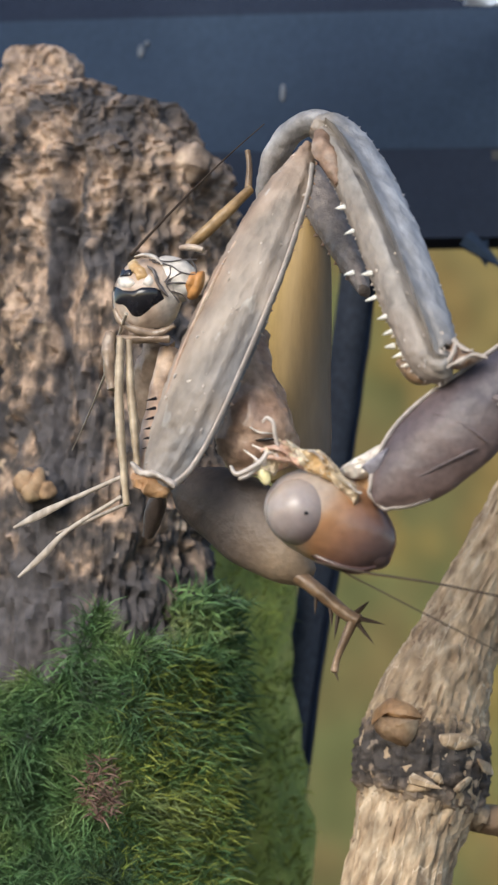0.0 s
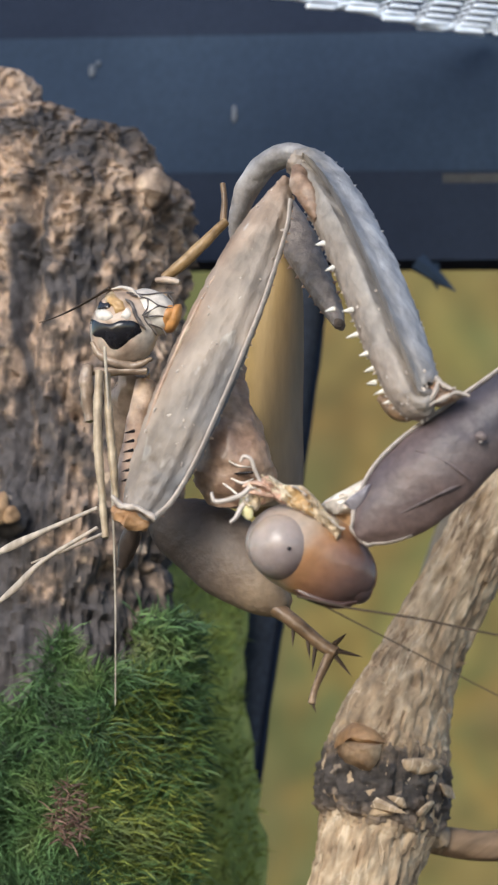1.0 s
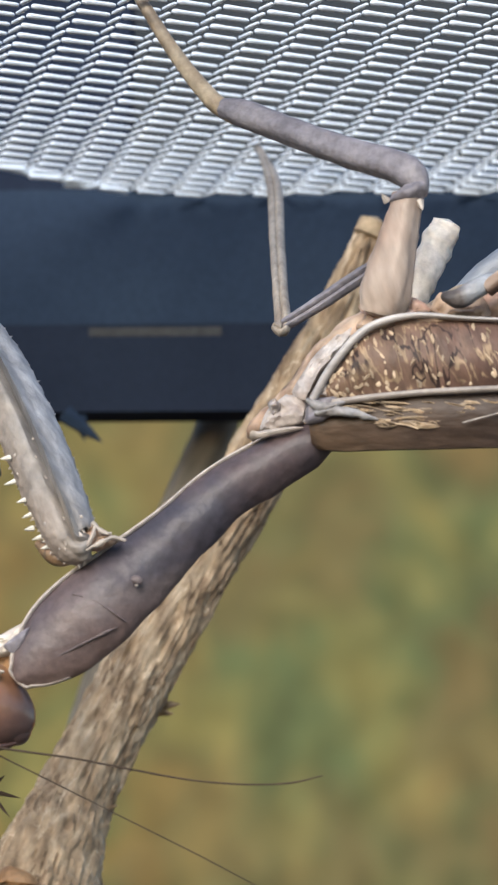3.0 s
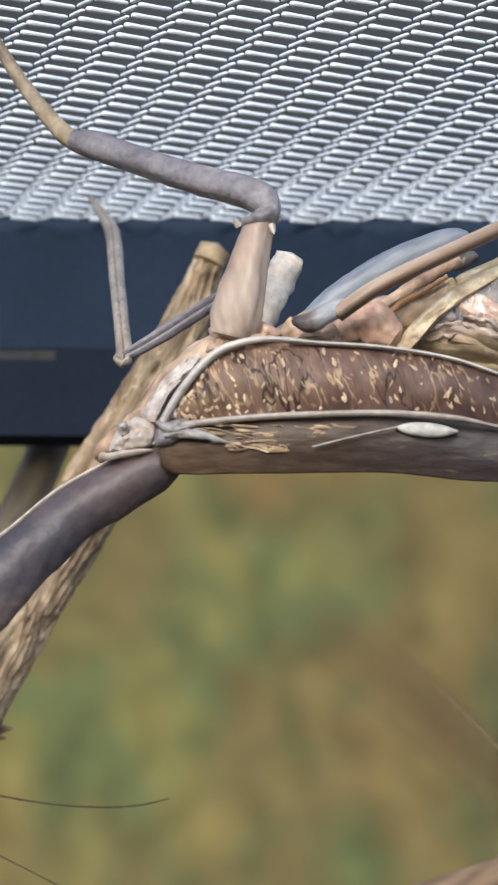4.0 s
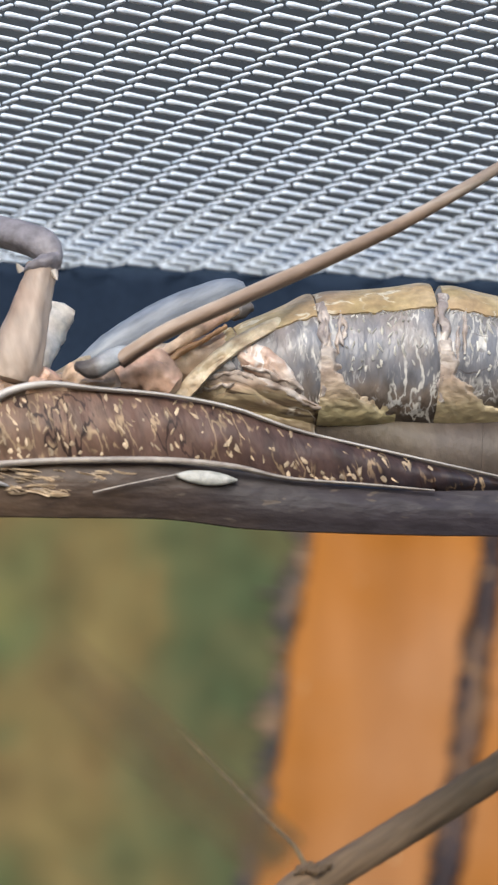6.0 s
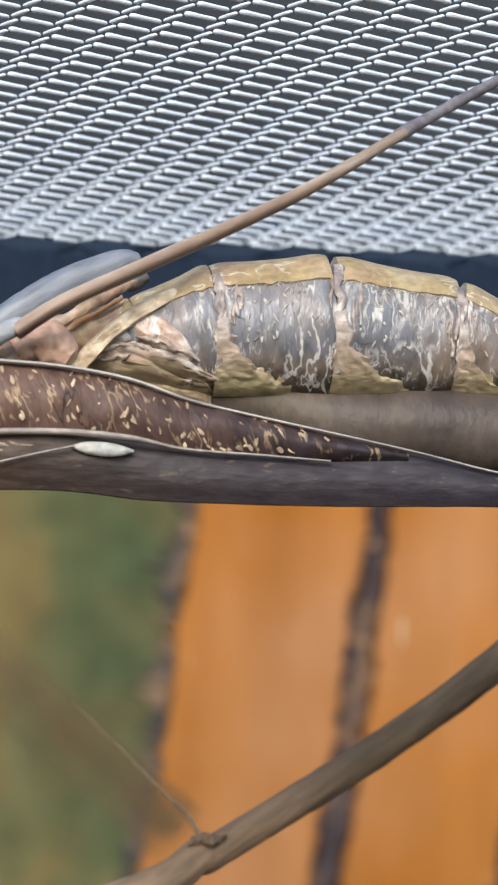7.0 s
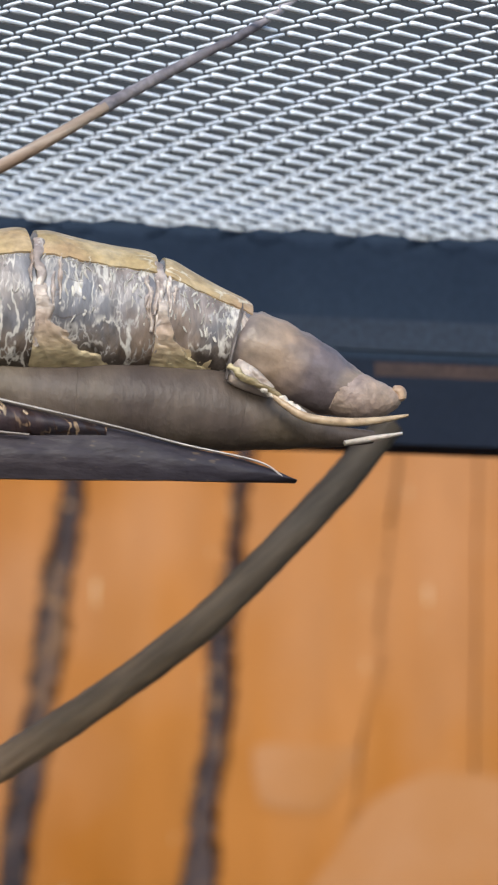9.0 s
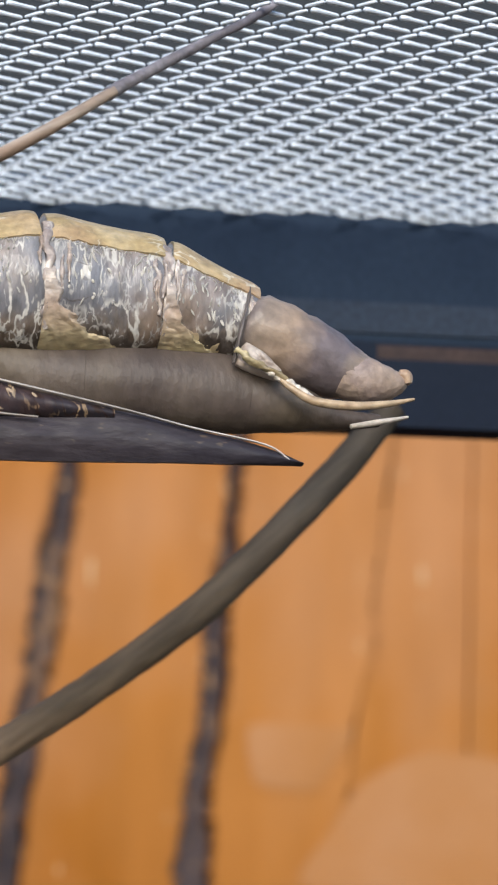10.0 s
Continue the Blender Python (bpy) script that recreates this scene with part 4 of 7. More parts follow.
def planks():
    ob = thing("plank_fence", (140, 642, -40), "orange stained wooden planks with dark weathered gaps", "fence")
    # each plank's two edges, low and high
    edges = [(((62.70, 640.00, 59.71), (71.91, 640.00, 125.28)), ((93.19, 640.00, 52.50), (103.75, 640.00, 118.32))), (((99.93, 640.00, 52.55), (109.78, 640.00, 118.50)), ((129.21, 640.00, 52.77), (138.01, 640.00, 119.35))),
             (((136.34, 640.00, 52.82), (143.04, 640.00, 119.50)), ((161.80, 640.00, 53.02), (172.03, 640.00, 120.37))), (((162.26, 640.00, 53.02), (172.50, 640.00, 120.38)), ((187.01, 640.00, 53.21), (189.40, 640.00, 120.89))),
             (((187.36, 640.00, 53.21), (189.75, 640.00, 120.90)), ((217.88, 640.00, 49.62), (222.13, 640.00, 118.13))), (((218.35, 640.00, 49.63), (222.62, 640.00, 118.14)), ((253.78, 640.00, 50.00), (257.59, 640.00, 119.30)))]
    for n, sides in enumerate(edges):
        bm = bmesh.new()
        y = 640 + (n % 2) * 0.8
        cs = []
        for k in range(500):
            z = -40 + k * 0.4
            row = []
            for lo, hi in sides:
                f = (z - lo[2]) / (hi[2] - lo[2])
                x = lo[0] + (hi[0] - lo[0]) * f
                x += (1.4 * noise.noise((x * 0.2, z * 0.06, 3)) + 0.8 * noise.noise((x * 0.2, z * 0.3, 9)) + 0.35 * noise.noise((x, z * 1.1, 5)) + 2.6 * noise.noise((n * 3.0, z * 1.7, 5))) * (0.12 if n > 2 else 1)
                row += [(x, y), (x, y + 7)]
            cs.append([bm.verts.new((x, yy, z)) for x, yy in (row[0], row[2], row[3], row[1])])
        for p, q in zip(cs, cs[1:]):
            for i in range(4):
                bm.faces.new((p[i], p[(i + 1) % 4], q[(i + 1) % 4], q[i]))
        bm.faces.new(cs[0]), bm.faces.new(cs[-1])
        part("plank", bm, M_PLANK, ob)
    # splintered weathered edge beside the first plank
    bm, cs = bmesh.new(), []
    lo, hi = edges[0][0]
    for k in range(400):
        z = -40 + k * 0.5
        x = lo[0] + (hi[0] - lo[0]) * (z - lo[2]) / (hi[2] - lo[2])
        out = 3.6 + 3.5 * noise.noise((2.5, z * 0.09, 8)) + 7 * noise.noise((7, z * 0.8, 2))
        cs.append([bm.verts.new((a, b, z)) for a, b in ((x - max(0.3, out), 642), (x + 3, 642), (x + 3, 644.5), (x - max(0.3, out), 644.5))])
    for p, q in zip(cs, cs[1:]):
        for i in range(4):
            bm.faces.new((p[i], p[(i + 1) % 4], q[(i + 1) % 4], q[i]))
    bm.faces.new(cs[0]), bm.faces.new(cs[-1])
    part("splintered_edge", bm, M_SPLINTER, ob, "brown splintered plank edge")
    lo, hi = (61.27, 646.00, 60.22), (70.18, 646.00, 126.37)
    lean = (hi[0] - lo[0]) / (hi[2] - lo[2])
    bm = box(lo[0], lo[0] + 290, 645, 648, -40, 160, 0)
    for v in bm.verts:
        v.co.x += (v.co.z - lo[2]) * lean
    part("batten", bm, M_GAP, ob, "dark weathered backing boards")
    # Pale pinkish plates stand in for reflections in the glass before the planks.
    for ring in (((142.8, 72.3), (153, 72.8), (164.3, 72.2), (161.1, 66.6), (156.4, 60), (150, 60), (144, 61.4)), ((165.6, 61.2), (172, 65), (179.5, 68), (193.6, 66.6), (203, 62), (203, 41.8), (180, 40), (153.2, 41.5), (159.2, 52.3))):
        part("reflection_patch", plate([(x, 639.4, z) for x, z in ring], thick=0.4), M_REFLECTION, ob, "pinkish patch painted as a reflection in the glass")


def rear_stick():
    ob = thing("rear_stick", (-25, 302, -40), "grey-brown stick standing behind the tank's rear rim", "stick")
    part("stem", sweep([(-41.27, 303.00, -44.16, 1.92, 1.90), (-31.80, 303.00, 11.30, 1.92, 1.90), (-28.06, 303.00, 30.16, 1.92, 1.90), (-24.84, 303.00, 41.73, 1.92, 1.90), (-20.49, 303.00, 51.59, 1.92, 1.90), (-17.33, 303.00, 58.92, 1.87, 1.90), (-14.73, 303.00, 65.25, 1.82, 1.90), (-11.67, 303.00, 72.70, 1.72, 1.80), (-9.70, 303.00, 78.06, 1.31, 1.50)], sides=18, lump=0.12), M_STICK, ob)


# ---------------------------------------------------------------- cork, moss and branch
def cork_stump():
    ob = thing("cork_stump", (-60, 271, -40), "weathered brown and grey cork bark stump beside green moss", "stump")
    bm = bmesh.new()
    # right outline from the top down; the left one is nearly upright
    edge = [(-58.59, 268.00, 74.79), (-57.72, 268.00, 74.44), (-56.82, 268.00, 73.62), (-56.07, 268.00, 71.90), (-53.85, 268.00, 71.11), (-51.83, 268.00, 70.33), (-50.84, 268.00, 69.28), (-47.77, 268.00, 68.96), (-46.65, 268.00, 68.14), (-46.23, 268.00, 66.87), (-45.83, 268.00, 65.19),
            (-44.46, 268.00, 64.61), (-43.90, 268.00, 63.58), (-43.80, 268.00, 60.89), (-44.13, 268.00, 58.57), (-43.82, 268.00, 55.33), (-43.66, 268.00, 48.90), (-43.83, 268.00, 41.59), (-44.39, 268.00, 32.54), (-44.59, 268.00, 21.34)]
    rows = []
    for x, y, z in edge[::-1]:
        left = -63.8
        rows.append(((x + left) / 2, z, (x - left) / 2 - 0.6))
    rows = spline([(-62, -40, 12), (-61, -10, 10)] + rows, 16)
    n = 320
    rings = []

    def crack(z):
        return -54.7 + 0.9 * noise.noise((3.1, z * 0.14, 2)) + 0.35 * noise.noise((8.4, z * 0.6, 2))

    for x, z, r in rows:
        ring = []
        for k in range(n):
            a = 2 * math.pi * k / n
            p = Vector((x + math.cos(a) * r, 271.5 + math.sin(a) * r * 0.95, z))
            q = Vector((p.x, p.y, p.z * 0.72))
            d = 1.3 * noise.fractal(q / 6.0, 0.8, 2.1, 4) + 1.3 * (0.4 - abs(noise.noise(q / 2.4))) + 1.0 * (0.3 - abs(noise.noise(q / 1.0))) + 0.55 * noise.fractal(q / 0.6, 0.8, 2.0, 3) + 0.5 * (0.3 - abs(noise.noise(p / 0.55)))
            d -= 3.2 * max(0.0, noise.noise(q / 1.6 + Vector((9, 2, 4))) - 0.28) * min(1.0, r / 9.0)
            d *= 0.85 * min(1.0, 0.35 + r / 9.0)
            # deep upright crack between two strips of bark
            d -= 1.5 * math.exp(-((p.x - crack(z)) / 0.9) ** 2) * min(1.0, max(0.0, (z - 36) / 8), max(0.0, (69 - z) / 5)) * (math.sin(a) < 0)
            o = Vector((math.cos(a), math.sin(a), 0))
            ring.append(bm.verts.new(p + o * d + Vector((0, 0, 0.8 * noise.noise(q / 3)))))
        rings.append(ring)
    for a, b in zip(rings, rings[1:]):
        for k in range(n):
            bm.faces.new((a[k], a[(k + 1) % n], b[(k + 1) % n], b[k]))
    bm.faces.new(rings[0]), bm.faces.new(rings[-1])
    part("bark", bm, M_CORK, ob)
    # knots standing out of the bark
    for c, rx, rz in (((-55.75, 260.8, 36.5), 2.0, 1.7), ((-46.06, 266.00, 63.54), 1.8, 1.6)):
        part("knot", egg(c, rx, 1.6, rz, 10, 0.6), M_CORK, ob)
    for c, rx, rz in (((-56.5, 259.3, 36.9), 0.85, 1.0), ((-55.4, 259.1, 36.8), 0.6, 1.15), ((-54.6, 259.3, 36.2), 0.7, 0.75), ((-55.9, 259.2, 35.9), 0.75, 0.7)):
        part("bark_bud", egg(c, rx, 0.7, rz, 10, 0.3), M_SCAR, ob, "tan lumps in a dark knot hole")


def moss_patch(name, label, mat, count, area, length, thick):
    """Blades of moss over a mound; area gives (x, y, z, normal) of a random root."""
    rng = random.Random(5)
    vs, fs = [], []
    for _ in range(count):
        x, y, z, nx, nz = area(rng)
        L = length * rng.uniform(0.5, 1.25)
        d = Vector((nx + rng.uniform(-1.1, 1.1), -0.5 + rng.uniform(-0.6, 0.6), nz + rng.uniform(-0.8, 0.8))).normalized()
        s = d.cross(Vector((rng.uniform(-1, 1), rng.uniform(-1, 1), rng.uniform(-1, 1)))).normalized() * thick
        droop = Vector((rng.uniform(-0.3, 0.3), 0, -0.35)) * L * 0.4
        a = Vector((x, y, z))
        m = a + d * L * 0.55
        t = a + d * L + droop
        i = len(vs)
        vs += [a + s, a - s, m + s * 0.8, m - s * 0.8, t]
        fs += [(i, i + 1, i + 3, i + 2), (i + 2, i + 3, i + 4)]
    me = bpy.data.meshes.new(name)
    base = Vector((-52, 262, 10))
    me.from_pydata([(v - base) * MM for v in vs], [], fs)
    me.materials.append(mat)
    ob = new(name, me)
    ob.location = base * MM
    return tagged(ob, label, "moss", kind="stuff")


def moss():
    def near(r):
        u = r.random()
        x = -70 + 29.5 * r.random()
        top = 24.5 + 4.0 * noise.noise((x * 0.35, 0, 3)) + min(0, (x + 50)) * 0.62
        z = -8 + (top + 8) * (1 - (1 - u) ** 1.15)
        bulge = 3.2 * noise.noise((x * 0.16, z * 0.16, 7))
        y = 254.5 + bulge + (z + 6) * 0.1 + max(0, x + 46) * 1.3
        return x, y, z, 0.25 + 1.2 * noise.noise((x * 0.3, z * 0.3, 1)), 0.35 + 1.2 * noise.noise((x * 0.3, z * 0.3, 5))

    moss_patch("moss", "bright green feathery moss growing over the stump's foot", M_MOSS, 30000, near, 2.5, 0.065)
    def edge(r):
        x = -48 + 7 * r.random() ** 0.8
        z = -10 + (36 - 1.3 * max(0, x + 45.5) - 2.6 * max(0, -44.0 - x)) * r.random()
        return x, 254.8 + 3.2 * noise.noise((x * 0.16, z * 0.16, 7)) + (z + 6) * 0.1 + max(0, x + 46) * 1.3 + 2.5 * r.random(), z, 0.3, 0.4

    moss_patch("moss_fringe", "yellow-green moss fringe beside the stump", M_MOSS_EDGE, 14000, edge, 2.6, 0.08)
    def fuzz(r):
        z, a = -12 + 49 * r.random(), math.pi * (0.25 + 0.75 * r.random())
        return -46.8 + (0.5 - 0.5 * math.cos(a)) * 2.2 * min(1.0, max(0.0, (24 - z) / 12)) - 5.2 * math.cos(a), 289.4 - 9.0 * max(0.0, math.sin(a)) ** 0.7 - 0.8 * r.random(), z, 0.3, 0.5

    moss_patch("moss_fuzz", "yellow-green moss fuzz against the glass", M_MOSS_EDGE, 2200, fuzz, 1.3, 0.1)
    def side(r):
        return -66.5 + 4.6 * r.random(), 259.5 + 3 * r.random(), 42 + 28 * r.random(), 0.4, 0.4

    moss_patch("moss_side", "dark green moss on the edge of the stump", M_MOSS_DARK, 4500, side, 1.6, 0.08)
    def flank(r):
        z = 8 + 21 * r.random()
        return -45.0 + 4.2 * r.random() - 0.06 * max(0, z - 20), 262 + 9 * r.random(), z, 0.5, 0.2

    moss_patch("moss_flank", "green moss on the stump's flank", M_MOSS, 6000, flank, 2.2, 0.08)

    def dead(r):
        a, d = r.uniform(0, 6.28), 1.8 * math.sqrt(r.random())
        c = (-46.89, 250.00, 12.84)
        return c[0] + math.cos(a) * d * 0.8, c[1] + 1.5 * r.random(), c[2] + math.sin(a) * d * 1.3, 0.2, 0.2

    moss_patch("dead_moss", "small tuft of brown dead moss in the green", M_DEAD, 260, dead, 1.3, 0.07)
    # soft mass behind the rear moss
    bm = bmesh.new()
    g = []
    for i in range(31):
        row = []
        for j in range(41):
            a = math.pi * i / 30
            z = -40 + (78 + 2.5 * noise.noise((i * 0.2, 3, 1))) * j / 40
            p = Vector((-46.8 + (0.5 - 0.5 * math.cos(a)) * 2.2 * min(1.0, max(0.0, (24 - z) / 12)) - 5.2 * math.cos(a), 290 - 9.0 * math.sin(a) ** 0.7 * min(1, (40 - j) / 8 + 0.15), z))
            row.append(bm.verts.new(p + Vector((0.5, 0.5, 0.3)) * noise.fractal(p / 2.0, 0.8, 2.0, 3)))
        g.append(row)
    for i in range(30):
        for j in range(40):
            bm.faces.new((g[i][j], g[i + 1][j], g[i + 1][j + 1], g[i][j + 1]))
    tagged(link("moss_mat", bm, M_MOSS_FAR, at=(-45, 290, -40)), "soft olive green moss mat against the glass", "moss", kind="stuff")
    # cushion under the blades
    bm = bmesh.new()
    n = 60
    g = []
    for i in range(n + 1):
        row = []
        for j in range(n + 1):
            x = -74 + 33 * i / n
            z = -40 + (60 + min(0, x + 50) * 0.62) * j / n
            bulge = 3.2 * noise.noise((x * 0.16, z * 0.16, 7))
            y = 256 + bulge + (z + 6) * 0.1 + max(0, x + 46) * 1.3 + (6 if j == n else 0)
            row.append(bm.verts.new((x, y, z)))
        g.append(row)
    for i in range(n):
        for j in range(n):
            bm.faces.new((g[i][j], g[i + 1][j], g[i + 1][j + 1], g[i][j + 1]))
    tagged(link("moss_cushion", bm, M_CUSHION, at=(-52, 262, -40)), "dark green moss cushion", "moss", kind="stuff")


def branch():
    base = (-38, 262, -40)
    ob = thing("branch", base, "bare tan branch with flaky bark leaning under the lid", "branch")
    trunk = [(-35.93, 263.00, -39.68, 4.16, 4.40), (-27.10, 264.30, 7.76, 3.92, 4.10), (-26.61, 264.50, 10.47, 3.97, 4.10), (-26.11, 264.80, 12.64, 4.33, 4.40), (-25.84, 265.00, 14.16, 4.73, 4.70), (-25.56, 265.00, 16.76, 4.90, 4.80), (-25.28, 265.20, 19.37, 4.51, 4.50), (-24.63, 265.60, 22.02, 3.98, 4.10),
             (-22.99, 267.00, 27.00, 3.07, 3.30), (-19.93, 268.00, 33.51, 2.86, 3.00), (-16.82, 269.00, 39.54, 2.78, 2.90), (-13.01, 269.50, 46.65, 2.69, 2.80), (-6.31, 269.00, 58.35, 2.42, 2.60), (-2.00, 268.00, 66.62, 1.79, 2.00), (0.26, 268.00, 72.70, 1.07, 1.30)]
    part("stem", sweep(trunk, sides=120, sub=26, lump=0.08, lump_size=0.6, grain=0.34, grain_size=0.45), M_BARK, ob)
    part("collar", sweep([(-26.02, 265.00, 13.04, 4.33, 4.40), (-25.87, 265.00, 13.95, 4.86, 4.90), (-25.67, 265.00, 15.89, 5.12, 5.10), (-25.48, 265.10, 17.84, 4.95, 4.95), (-25.30, 265.30, 19.46, 4.42, 4.40)], sides=120, sub=20, lump=0.3, lump_size=0.8, grain=0.36, grain_size=0.5), M_NODE, ob, "dark cracked growth ring")
    rng = random.Random(11)
    # raised cracked scales round the growth ring
    def on_ring(x, z):
        c = Vector((-25.13, 265.00, 15.47))
        return 265 - 5.15 * math.sqrt(max(0.05, 1 - ((x - c.x) / 5.4) ** 2))
    for pts in (((-28.30, 260.00, 14.88), (-27.28, 260.00, 15.25), (-27.09, 260.00, 14.58), (-28.02, 260.00, 14.21)), ((-26.68, 260.00, 15.52), (-25.44, 260.00, 15.80), (-25.55, 260.00, 15.12), (-26.49, 260.00, 14.93)),
                ((-26.82, 260.00, 14.25), (-25.41, 260.00, 14.62), (-24.07, 260.00, 14.32), (-24.23, 260.00, 13.81), (-26.37, 260.00, 13.58)), ((-24.87, 260.00, 15.31), (-23.49, 260.00, 15.18), (-23.21, 260.00, 14.34), (-23.82, 260.00, 14.49)),
                ((-22.52, 260.00, 14.02), (-21.56, 260.00, 14.97), (-21.26, 260.00, 14.81), (-22.08, 260.00, 13.70)), ((-23.58, 260.00, 18.01), (-21.87, 260.00, 18.18), (-20.78, 260.00, 17.53), (-22.26, 260.00, 16.90), (-23.34, 260.00, 17.17)),
                ((-20.96, 260.00, 16.38), (-20.19, 260.00, 16.11), (-19.99, 260.00, 15.27), (-20.59, 260.00, 15.42))):
        part("bark_scale", plate(pts, on_ring, 0.6, dome=0.05, rough=0.12), M_BARK, ob)
    part("bud_hood", plate(((-29.37, 260.00, 18.51), (-28.81, 260.00, 19.89), (-27.54, 260.00, 20.77), (-25.79, 260.00, 20.21), (-24.99, 260.00, 19.21), (-26.62, 260.00, 19.00), (-28.27, 260.00, 19.39)), on_ring, 1.4, dome=0.7, rough=0.25), M_KNEE, ob, "brown bud hood")
    part("bud_scar", plate(((-28.93, 260.00, 18.44), (-28.27, 260.00, 19.39), (-26.63, 260.00, 19.26), (-25.24, 260.00, 19.03), (-25.30, 260.00, 18.10), (-25.96, 260.00, 17.06), (-27.61, 260.00, 17.45)), lambda x, z: on_ring(x, z) - 0.5, 1.4, dome=0.6, rough=0.25), M_SCAR, ob, "tan cut bud scar")
    part("cut_end", sweep([(0.01, 267.50, 72.19, 1.34, 1.50), (0.50, 267.50, 73.33, 1.29, 1.40)], sides=20, sub=2), M_CUT, ob, "pale sawn end")
    for n, (a, b, r) in enumerate(((((-17.00, 270.00, 34.17)), ((-15.00, 269.00, 34.21)), 0.5), (((-16.99, 270.00, 33.71)), ((-15.53, 269.00, 33.39)), 0.4),
                                   (((-25.50, 260.00, 14.63)), ((-22.96, 259.00, 13.88)), 0.5), (((-21.30, 266.00, 25.40)), ((-19.53, 266.00, 25.87)), 0.5))):
        part("bark_flake", cone(a, b, r), M_BARK, ob)
    rows = spline([r[:5] for r in trunk[1:]], 8)
    for k in range(46):
        r = rows[rng.randrange(6, len(rows) - 14)]
        a = rng.uniform(-2.9, -0.25)
        c = Vector((r[0] + math.cos(a) * r[3], r[1] + math.sin(a) * r[4], r[2]))
        bm = box(-1, 1, -1, 1, -1, 1, 0.3)
        m = Matrix.Translation(c) @ Matrix.Rotation(a + math.pi / 2, 4, "Z") @ Matrix.Rotation(0.42 + rng.uniform(-0.25, 0.25), 4, "Y") @ Matrix.Diagonal((rng.uniform(0.12, 0.3), 0.16, rng.uniform(0.35, 1.2), 1))
        bmesh.ops.transform(bm, matrix=m, verts=bm.verts)
        part("bark_flake", bm, M_BARK, ob)
    part("stub", sweep([(-23.30, 266.00, 12.67, 0.80, 1.10), (-21.98, 266.00, 12.47, 1.20, 1.30), (-21.07, 266.40, 12.06, 0.98, 1.10)], lump=0.3, lump_size=0.6), M_NODE, ob)
    twig = [(-22.47, 267.00, 12.29, 1.11, 1.10), (-18.61, 267.00, 11.85, 1.16, 1.15), (-16.06, 267.50, 12.07, 1.25, 1.20), (-12.20, 268.00, 12.96, 1.30, 1.25), (-5.79, 269.00, 14.71, 1.34, 1.30), (1.82, 270.00, 15.90, 1.40, 1.35), (23.37, 271.00, 22.92, 1.45, 1.40), (28.11, 271.50, 25.73, 1.45, 1.40),
            (29.11, 272.00, 25.97, 1.41, 1.40), (33.69, 272.00, 28.75, 1.36, 1.35), (38.38, 272.30, 31.64, 1.36, 1.35), (43.12, 272.60, 34.74, 1.36, 1.35), (47.94, 273.00, 38.05, 1.36, 1.35), (52.75, 273.00, 41.71, 1.41, 1.40), (56.38, 273.00, 44.92, 1.41, 1.40), (61.31, 273.00, 49.91, 1.41, 1.40), (66.45, 273.50, 55.36, 1.41, 1.40), (71.18, 274.00, 60.85, 1.23, 1.30)]
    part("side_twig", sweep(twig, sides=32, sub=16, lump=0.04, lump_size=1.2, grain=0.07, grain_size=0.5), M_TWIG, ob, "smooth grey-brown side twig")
    for st in ([(27.46, 270.60, 26.71, 0.23, 0.50), (28.21, 270.40, 27.15, 0.36, 0.50), (28.88, 270.60, 27.54, 0.18, 0.30)], [(28.56, 270.20, 26.87, 0.23, 0.40), (29.35, 270.00, 27.13, 0.41, 0.50), (30.32, 270.40, 27.45, 0.18, 0.40)]):
        part("twig_joint", sweep(st, sides=14, lump=0.35, lump_size=0.5), M_TWIG, ob)
    part("shoot", sweep([(28.9, 274.5, 27.6, 0.26, 0.3), (28.0, 276, 29.5, 0.15, 0.2), (26.49, 280, 31.75, 0.13, 0.15), (19.18, 284, 39.74, 0.05, 0.05)], sides=10, lump=0.08), M_SHOOT, ob, "thin dry shoot")




